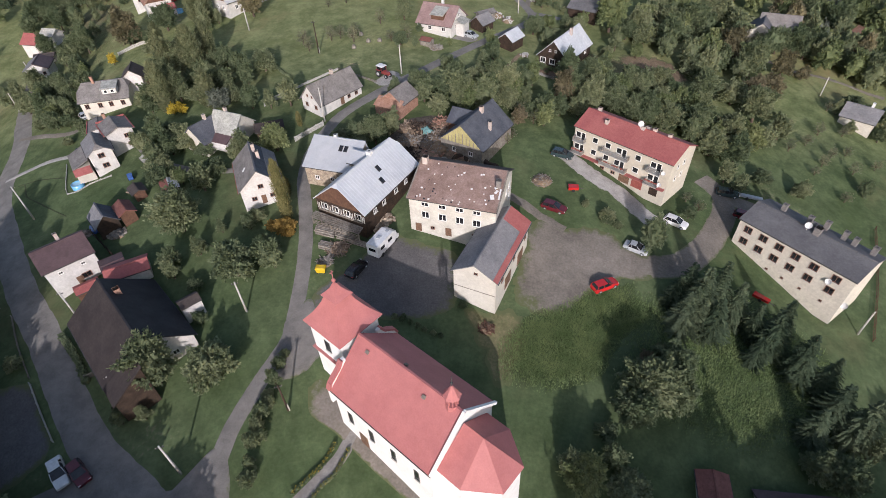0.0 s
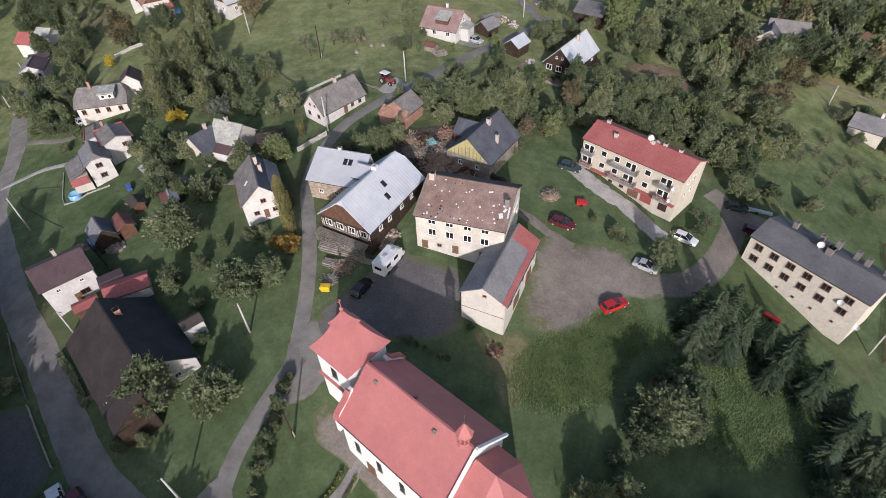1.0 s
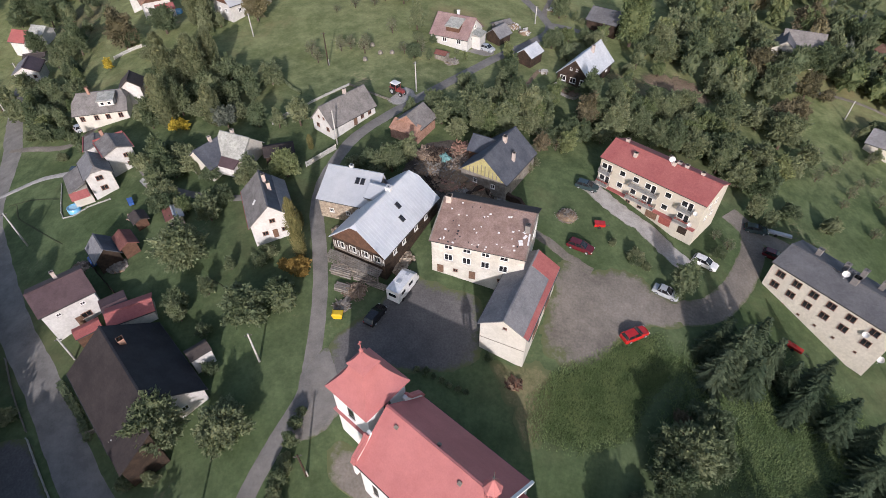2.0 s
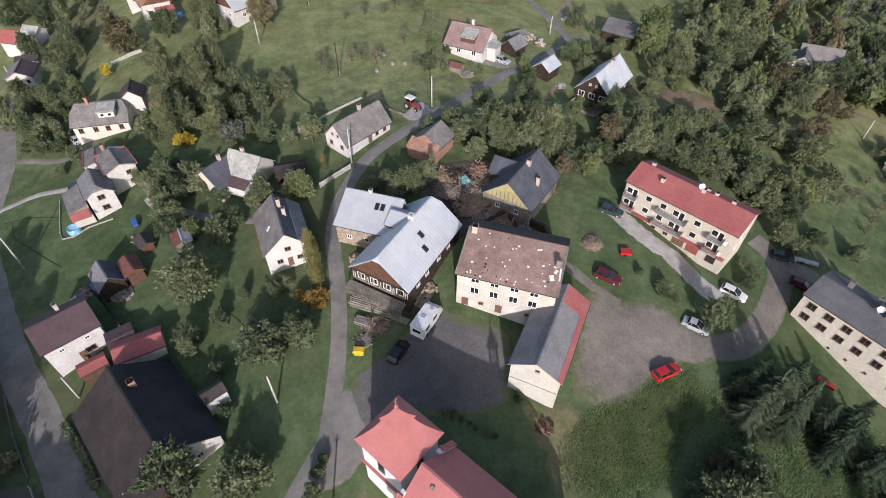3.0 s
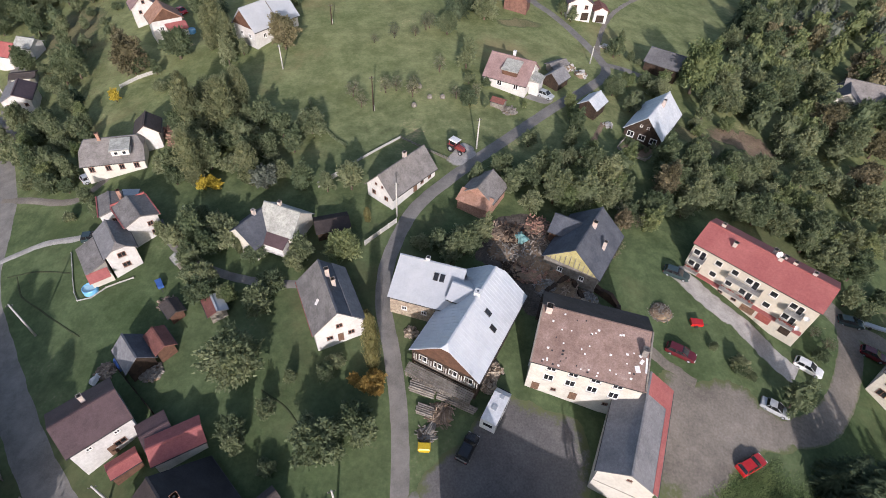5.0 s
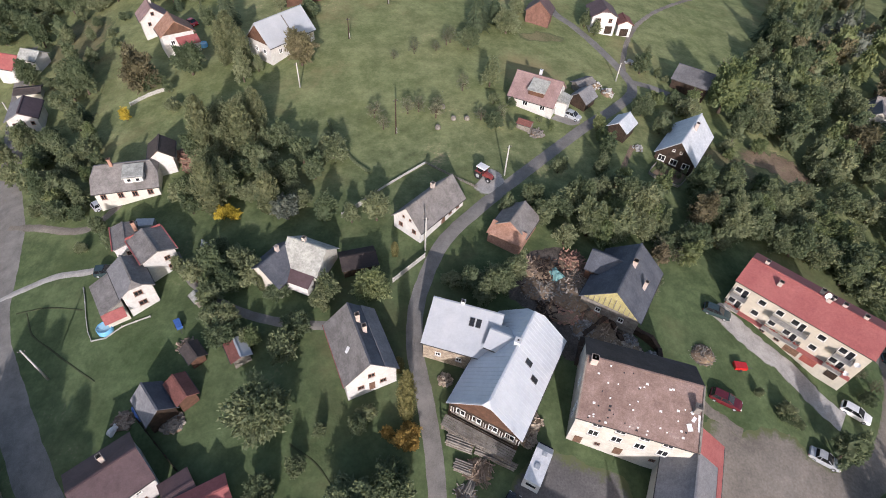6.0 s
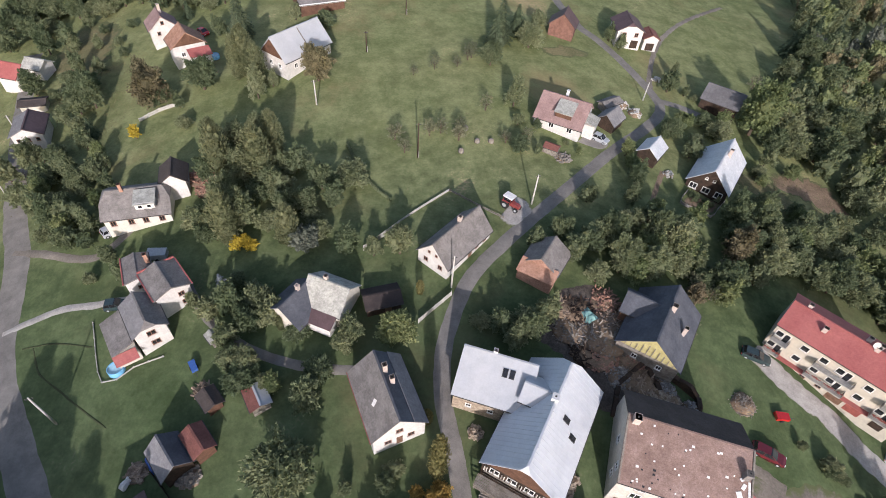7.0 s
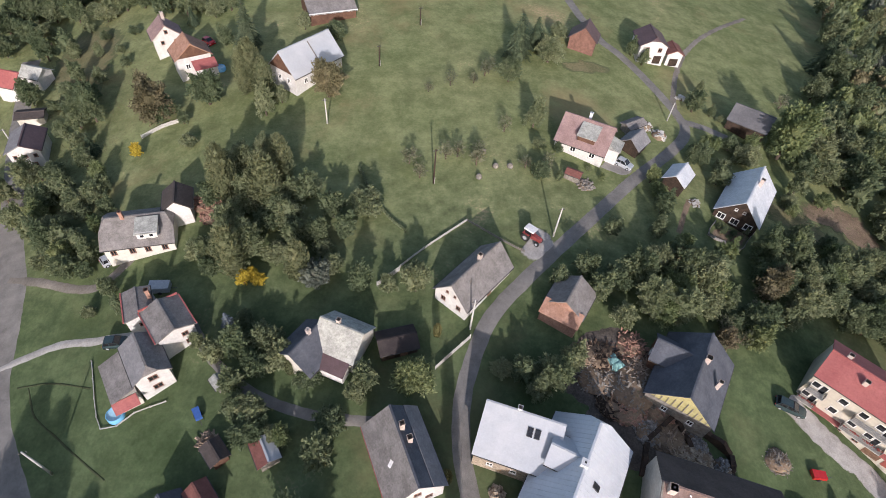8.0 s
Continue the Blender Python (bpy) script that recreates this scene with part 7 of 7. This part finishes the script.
wood([(41.0, 134.0), (58.0, 121.0), (74.0, 126.0), (86.0, 136.0), (72.0, 162.0), (50.0, 150.0)], 34, 1.8, 2.8, ("broadleaf", "bright", "broadleaf"), 29, 0.8, True)
wood([(92.0, 129.0), (112.0, 127.0), (128.0, 158.0), (106.0, 170.0), (96.0, 152.0)], 26, 2.4, 3.4, ("broadleaf", "broadleaf", "bright"), 30, 0.9, True)
wood([(-0.5, 94.8), (16.3, 93.8), (31.5, 101.8), (44.6, 94.9), (55.6, 89.9), (62.5, 98.6), (51.5, 108.0), (29.6, 112.5), (8.0, 109.6)], 34, 1.8, 2.8, ("broadleaf", "broadleaf", "bright"), 23, 0.8)
wood([(-94.2, 99.0), (-84.1, 105.9), (-91.7, 123.2), (-110.4, 123.2)], 16, 1.4, 2.2, ("broadleaf", "bright"), 24)
wood([(-69.9, 99.0), (-52.5, 98.9), (-49.9, 117.3), (-59.9, 127.6), (-70.8, 122.9)], 16, 1.8, 2.6, ("broadleaf", "broadleaf", "poplar"), 25, 0.8)
# three stands out of view, added to cast shade on the near ground
wood([(13.7, -6.8), (69.9, -6.8), (70.4, 6.7), (36.6, 5.7), (15.2, 5.5)], 24, 5.3, 6.3, ("broadleaf",), 26, 0.6, True, "unseen tall trees added to shade the lower gardens")
wood([(-89.3, -9.3), (-40.4, -7.8), (-43.1, 6.1), (-60.8, 7.5), (-85.1, 13.3)], 28, 5.1, 6.3, ("broadleaf",), 27, 0.6, True, "unseen tall trees added to shade the lower road")
wood([(-100.7, 24.2), (-84.1, 24.5), (-83.0, 44.5), (-90.8, 58.2), (-106.9, 60.5)], 12, 3.4, 5.0, ("broadleaf",), 28, 1.0, True, "unseen trees added to shade the road's left side")
# unseen broadleaf trees, added for the shade on road and lawn
for x, y, r in ((-72.5, 35.9, 6.0), (-66.1, 25.7, 5.9), (-79.5, 46.2, 5.8), (-85.5, 52.0, 5.6), (-77.0, 40.0, 5.6), (-70.0, 29.5, 5.6), (-60.0, 17.7, 5.6), (-53.1, 11.4, 5.6), (-46.7, 11.7, 6.0), (-40.3, 10.1, 6.0), (-51.5, 16.5, 5.8), (-34.5, 11.0, 5.6), (-56.5, 20.0, 5.0)):
    plant("broadleaf", [(x, y, r)])
# unseen poplars, added so that their long shadows reach the left road
plant("poplar", [(-79.5, 47.5, 3.4), (-76.5, 43.0, 3.5), (-73.5, 38.5, 3.5), (-70.5, 34.0, 3.5), (-67.5, 30.0, 3.5), (-83.5, 54.0, 3.3)])
# paved yard and garden wall beyond the road
patch("yard", [(-68.8, 38.6), (-60.1, 38.9), (-56.1, 34.4), (-52.3, 30.2), (-53.1, 26.7), (-59.2, 23.3), (-67.3, 26.7)], "tarmac_yard", 0.06, "dark paved yard beside the road", "yard", 0.3)
fence([(-60.0, 38.7), (-55.8, 34.2), (-52.3, 30.6)], 0.6, "concrete", "low pale concrete wall between yard and road", 2.0, 1.0, "wall")
fence([(-60.8, 39.8), (-65.7, 45.1), (-70.1, 50.6)], 0.5, "timber_grey", "low grey wall along the road edge", 2.0, 1.0, "wall")

for x, y in ((-9.8, 47.9), (-8.7, 47.3), (-7.5, 46.8), (-6.4, 46.4), (-5.4, 45.9), (-4.2, 45.4), (-3.1, 45.0)):
    plant("broadleaf", [(x, y, 0.42)])
# ---- trees and shrubs ----
plant("broadleaf", [(-137.2, 178.7, 3.0), (-134.0, 180.0, 2.9), (-129.3, 180.1, 2.5), (-126.7, 181.5, 2.2), (-127.0, 171.1, 2.5), (-122.3, 178.1, 2.5), (-116.7, 172.2, 1.5), (-118.7, 180.1, 1.9), (-113.1, 178.7, 2.2), (-110.1, 179.5, 2.5), (-105.5, 179.5, 1.9), (-116.0, 162.3, 1.6), (-112.2, 149.7, 1.5), (-105.3, 151.8, 1.5), (-104.9, 145.0, 2.3), (-103.9, 137.8, 2.4), (-109.4, 161.2, 1.1), (-104.7, 161.8, 1.1), (-101.5, 156.6, 1.1), (-112.8, 144.5, 1.3), (-106.1, 135.2, 1.5), (-92.9, 173.9, 2.2), (-89.9, 175.2, 2.2), (-85.6, 172.1, 1.9), (-82.7, 175.0, 2.2), (-98.1, 177.8, 2.2)])
plant("broadleaf", [(-106.0, 124.6, 1.4), (-99.7, 120.5, 1.9), (-95.9, 117.5, 1.5), (-101.2, 117.3, 2.0), (-94.8, 110.9, 1.7), (-99.1, 109.9, 2.0), (-94.4, 106.5, 1.7), (-92.9, 114.1, 1.6), (-91.8, 117.4, 1.6), (-91.0, 120.1, 1.3), (-90.0, 107.3, 1.5), (-96.2, 104.8, 1.4), (-92.2, 103.4, 1.2), (-86.9, 101.9, 1.2), (-81.5, 98.4, 1.4), (-78.7, 95.6, 1.2), (-83.4, 95.0, 1.0)])
plant("broadleaf", [(-86.6, 137.7, 3.0), (-78.1, 141.1, 3.1), (-80.1, 160.8, 1.9), (-65.9, 137.2, 2.1), (-78.6, 129.5, 1.5), (-56.0, 162.5, 2.2), (-63.6, 166.3, 1.5), (-81.7, 135.7, 1.1), (-63.6, 140.8, 1.3), (-52.7, 108.4, 1.8)])
plant("willow", [(-54.6, 142.7, 3.1)])
plant("broadleaf", [(-66.3, 122.3, 2.6), (-62.0, 118.6, 2.7), (-63.0, 113.5, 2.8), (-58.9, 112.9, 2.5), (-56.1, 110.8, 2.3), (-54.5, 107.0, 2.2), (-64.6, 107.9, 2.5), (-61.0, 104.6, 2.5), (-56.7, 103.9, 1.9), (-44.1, 113.6, 2.9), (-49.3, 112.3, 2.2), (-46.6, 108.3, 1.9), (-43.2, 98.7, 2.0), (-49.7, 105.1, 1.6), (-65.7, 104.1, 2.0), (-66.3, 101.2, 1.7), (-69.3, 104.1, 1.6), (-58.6, 88.0, 2.2), (-55.1, 89.4, 2.3), (-52.2, 86.8, 2.2), (-55.8, 85.6, 2.0), (-61.7, 87.2, 1.6), (-64.7, 89.2, 1.2), (-59.1, 92.7, 1.5)])
plant("broadleaf", [(-48.5, 84.1, 1.6), (-40.9, 83.9, 1.8), (-35.0, 98.6, 2.2), (-39.1, 98.1, 1.5), (-54.7, 77.2, 2.5), (-56.9, 80.1, 1.7), (-45.7, 74.3, 2.2), (-51.3, 76.7, 1.3), (-71.7, 89.3, 0.9), (-41.3, 81.6, 0.7), (-47.8, 101.9, 1.7), (-53.5, 101.1, 1.5), (-69.8, 92.5, 1.0)])
plant("bright", [(-34.5, 83.9, 2.6), (-50.6, 76.6, 1.4)])
plant("silverleaf", [(-49.8, 99.3, 2.3)])
plant("orchard", [(-37.6, 125.2, 1.7), (-35.6, 121.7, 1.5), (-31.1, 126.8, 1.6), (-29.0, 127.6, 1.5), (-25.5, 125.8, 1.6), (-30.6, 148.4, 1.5), (-35.0, 145.8, 1.1), (-23.3, 152.9, 1.6), (-20.0, 135.6, 1.5), (-16.5, 126.2, 1.4)])
plant("broadleaf", [ (-18.3, 151.9, 2.5), (-8.9, 161.0, 3.0), (-14.1, 137.9, 2.1), (-14.1, 124.4, 1.9), (-5.5, 171.5, 2.1), (22.7, 151.0, 2.1), (12.3, 169.6, 1.6), (14.4, 166.1, 1.4), (18.6, 134.1, 2.4), (21.6, 128.8, 1.9), (-2.8, 112.4, 1.7), (7.7, 119.1, 2.0), (5.1, 113.0, 1.5), (29.7, 136.2, 2.5), (27.6, 139.9, 1.7), (-13.7, 132.0, 1.2)])
plant("bright", [(39.2, 140.4, 4.5), (7.8, 123.2, 1.4), (23.5, 138.8, 1.5)])
plant("broadleaf", [(58.5, 165.9, 3.2), (68.5, 175.7, 3.6), (79.3, 184.1, 3.9), (78.7, 172.4, 3.7), (57.1, 154.8, 3.7), (66.2, 161.5, 3.8), (51.5, 148.3, 3.2), (54.9, 143.7, 3.4), (65.5, 151.8, 3.7), (42.8, 137.0, 2.8), (47.1, 135.3, 3.2), (53.3, 133.9, 3.3), (62.9, 141.4, 3.1), (38.6, 130.0, 2.0), (35.9, 126.9, 1.5), (32.4, 116.1, 2.3), (37.3, 110.2, 2.6), (44.6, 112.2, 2.9), (31.8, 106.2, 2.5), (76.0, 194.4, 3.5), (89.2, 202.4, 3.6), (100.7, 213.1, 3.8), (89.6, 214.1, 3.4)])
plant("broadleaf", [(-1.1, 102.7, 2.9), (-4.6, 101.6, 2.3), (3.8, 106.2, 2.5), (7.2, 104.2, 2.8), (-0.1, 97.4, 2.7), (4.5, 96.5, 2.6), (9.8, 99.3, 2.6), (-4.3, 95.1, 1.9), (17.1, 96.9, 2.3), (23.4, 104.2, 2.7), (26.5, 100.4, 2.8), (32.8, 103.4, 2.9), (36.3, 100.6, 2.7), (43.0, 106.2, 2.9), (23.7, 111.2, 2.6), (28.6, 109.9, 2.4), (13.7, 96.6, 1.6), (-19.6, 85.7, 2.0), (-15.9, 84.8, 2.4), (-13.0, 87.7, 1.9), (-18.2, 83.0, 1.8), (-22.7, 86.2, 1.4), (-13.2, 100.8, 1.8), (-8.9, 103.4, 2.1), (-7.4, 99.4, 2.1)])
plant("broadleaf", [(-138.0, 174.0, 3.0), (-137.0, 181.0, 3.1), (-135.0, 166.0, 2.8), (-131.0, 171.0, 2.9), (-130.0, 184.0, 3.0), (-124.0, 164.0, 2.4), (-125.0, 186.0, 2.8), (-114.0, 176.0, 2.2), (-119.5, 148.0, 2.4), (-107.0, 123.0, 2.4), (-110.5, 120.0, 2.3), (-103.0, 124.5, 2.2), (-105.0, 114.0, 2.1), (-97.5, 126.5, 1.8), (-99.0, 174.5, 2.2), (-101.0, 139.0, 2.4), (-101.5, 132.0, 1.9), (-116.0, 122.5, 2.4), (-106.0, 143.0, 2.2), (-110.5, 152.5, 1.9), (-117.5, 163.5, 2.1), (-104.0, 168.5, 1.3), (-111.0, 168.0, 1.2), (-96.0, 182.0, 2.4), (-107.0, 184.0, 2.6)])
plant("broadleaf", [(-46.5, 65.0, 3.8), (-34.5, 55.2, 3.1), (-30.3, 58.1, 2.2), (-45.3, 57.0, 1.8), (-41.8, 59.6, 1.4), (31.4, 64.2, 2.2), (25.0, 69.5, 1.4), (40.6, 73.0, 1.3), (-54.8, 79.6, 2.0), (-58.4, 83.2, 1.7), (-39.4, 64.0, 0.9), (-44.7, 78.3, 2.1), (-33.8, 66.1, 1.3), (-34.7, 64.4, 1.3), (-42.1, 82.2, 1.4)])
plant("broadleaf", [(44.2, 99.4, 3.2), (48.3, 96.8, 3.1), (50.5, 92.1, 3.1), (55.8, 96.8, 3.1), (55.0, 90.3, 2.8), (65.4, 106.6, 3.4), (63.2, 97.4, 2.8), (56.0, 113.6, 2.9), (56.3, 122.4, 3.4), (71.4, 125.9, 3.8), (62.3, 112.4, 3.2), (52.9, 135.1, 3.5), (46.5, 139.4, 3.6), (61.5, 143.6, 3.7), (71.0, 153.2, 3.9), (75.3, 146.8, 3.5), (95.5, 143.1, 3.8), (107.8, 154.9, 4.1), (108.5, 144.2, 3.1), (106.7, 132.7, 3.6), (94.7, 136.5, 2.6), (101.9, 136.7, 2.8), (66.5, 83.6, 1.8), (69.0, 101.3, 2.2)])
plant("orchard", [(75.8, 101.1, 1.3), (80.2, 98.0, 1.2), (83.3, 93.7, 1.3), (87.2, 106.7, 1.3), (87.9, 116.1, 1.2), (70.4, 97.9, 1.3), (72.7, 105.8, 1.5), (76.6, 94.6, 1.2), (80.7, 105.6, 1.3), (84.5, 99.6, 1.2), (73.4, 91.3, 1.1), (82.3, 88.2, 1.2), (76.7, 84.4, 1.2), (89.7, 96.2, 1.2)])
plant("broadleaf", [(53.3, 82.1, 1.5), (51.1, 84.3, 1.8), (82.4, 87.2, 1.3), (59.4, 86.0, 1.9)])
plant("russet", [(94.9, 160.0, 4.4), (67.9, 131.5, 3.8), (-87.4, 137.0, 3.7), (73.5, 118.0, 3.1), (67.0, 113.5, 2.7), (80.8, 128.1, 2.7), (86.8, 128.7, 1.7)])
plant("broadleaf", [(-40.7, 38.0, 3.3), (-33.2, 38.6, 3.2), (24.3, 37.7, 3.6), (29.3, 43.0, 3.0), (22.3, 35.0, 2.7), (28.6, 37.7, 2.5), (12.8, 28.4, 1.6), (19.7, 26.3, 2.3), (18.5, 29.7, 1.7), (48.2, 29.3, 2.8), (45.5, 30.7, 2.0), (55.0, 33.6, 1.6), (18.2, 33.0, 1.4), (-63.9, 41.5, 1.1), (-37.6, 47.0, 1.1), (-28.9, 56.5, 1.9), (-44.6, 55.2, 1.4), (-40.4, 52.9, 1.2)])
plant("bright", [(14.3, 27.0, 2.5)])
plant("broadleaf", [(-54.8, 45.7, 1.2), (-43.7, 32.6, 1.0), (-40.8, 33.2, 1.0), (-45.5, 34.7, 0.6), (0.1, 50.0, 0.6), (-8.4, 47.8, 0.4)])
plant("conifer", [(32.6, 49.8, 2.8), (34.9, 51.6, 3.2), (38.5, 53.8, 3.2), (34.2, 54.5, 2.8), (45.3, 47.8, 2.9), (48.1, 50.5, 2.5), (48.7, 44.7, 2.8), (43.7, 50.4, 2.3), (51.5, 38.6, 2.9), (53.2, 35.6, 3.0), (51.6, 42.2, 2.6), (46.8, 35.4, 2.4), (41.3, 52.5, 2.4), (42.5, 45.6, 1.8), (37.0, 49.4, 2.6), (32.5, 53.6, 2.3)])
plant("conifer", [(-74.6, 159.8, 2.9), (-16.0, 161.2, 3.0), (-11.7, 165.6, 2.4), (-97.6, 129.8, 1.5), (-136.8, 179.7, 1.8), (66.8, 180.4, 3.2), (76.0, 188.1, 3.1), (-90.2, 169.8, 1.5), (-87.7, 176.3, 1.5)])
plant("poplar", [(-69.9, 144.9, 2.3), (-66.9, 141.6, 2.1), (-71.4, 144.1, 1.8)])
plant("blue_spruce", [(-61.3, 92.2, 1.1)])
plant("poplar", [(-51.1, 85.3, 0.7)])
plant("thuja", [(-30.0, 72.2, 0.8)])
plant("gold", [(-28.8, 62.9, 1.4), (-30.9, 63.7, 0.9), (-28.0, 64.1, 1.1), (-27.6, 62.4, 0.8)])
plant("yellow", [(-61.0, 99.7, 1.1), (-58.7, 99.4, 1.1), (-60.1, 101.0, 0.9), (-87.9, 127.6, 1.1)])
plant("broadleaf", [(84.8, 141.5, 2.3), (92.2, 139.8, 2.5), (98.3, 144.1, 2.4), (81.5, 144.7, 2.2)])
plant("broadleaf", [(89.3, 108.2, 1.4), (95.8, 106.6, 1.5), (98.6, 109.3, 1.7), (89.6, 115.2, 1.2), (94.9, 118.0, 2.2), (101.0, 114.1, 2.3)])
plant("thuja", [(-31.6, 91.1, 0.6)])
plant("broadleaf", [(-24.6, 39.8, 0.9), (-24.9, 37.7, 1.1), (-25.4, 35.7, 0.9), (-25.6, 33.6, 1.1), (-25.7, 31.7, 1.0), (-25.9, 29.6, 1.1), (-25.6, 27.3, 0.9), (-25.5, 25.5, 1.1), (-24.3, 41.6, 0.7), (-24.9, 34.6, 0.8), (-25.0, 30.5, 0.9)])

plant("thuja", [(-28.6, 65.8, 1.3)])
plant("orchard", [(12.0, 96.0, 1.5), (9.8, 91.5, 1.1), (14.6, 94.2, 1.4), (11.2, 93.6, 1.0), (8.9, 86.6, 0.9), (10.0, 88.8, 1.0), (18.3, 99.6, 1.6), (16.4, 97.0, 1.3), (43.2, 75.2, 1.2), (41.4, 77.2, 1.1)])
plant("broadleaf", [(24.9, 68.9, 1.1), (26.6, 68.0, 0.8), (21.6, 72.0, 0.7), (18.3, 117.2, 0.5), (18.7, 116.1, 0.6), (19.8, 115.3, 0.5), (20.9, 116.3, 0.6), (21.9, 115.4, 0.5), (19.6, 117.3, 0.45), (23.6, 117.0, 0.6), (24.0, 133.2, 1.6), (20.0, 135.6, 1.5), (24.6, 152.3, 1.1), (26.8, 150.6, 1.0), (25.6, 157.2, 1.2), (28.6, 149.2, 0.9), (33.6, 116.4, 1.9), (39.6, 117.0, 1.5), (23.9, 112.0, 0.9), (-10.6, 123.8, 0.8), (-4.4, 127.4, 0.6), (-9.9, 131.6, 1.0)])
plant("bright", [(35.4, 124.0, 1.2), (43.4, 127.6, 1.5), (-2.4, 125.2, 0.7), (22.4, 140.0, 1.4), (32.0, 140.6, 1.6), (7.4, 126.4, 1.5)])
plant("broadleaf", [(84.6, 140.6, 2.8), (90.2, 141.6, 3.0), (80.0, 140.0, 2.6), (95.6, 145.4, 2.8)])
plant("russet", [(7.2, 105.2, 2.6), (22.0, 103.2, 2.6), (11.6, 93.6, 1.6), (26.0, 43.6, 1.2)])
plant("bright", [(11.4, 101.2, 2.2), (31.3, 114.0, 2.1), (38.5, 113.5, 2.2), (16.7, 94.0, 2.0), (47.7, 106.0, 2.4), (48.3, 99.0, 2.4)])
plant("orchard", [(-22.5, 154.0, 1.6), (-25.7, 150.0, 1.3), (-25.3, 127.6, 1.6), (-12.6, 126.6, 1.4), (-14.3, 124.6, 1.3), (47.4, 159.4, 1.8)])
column = [o for o in bpy.data.objects if o.name.startswith("conifer")][-1]
column.scale = (1.3, 1.3, 2.65)
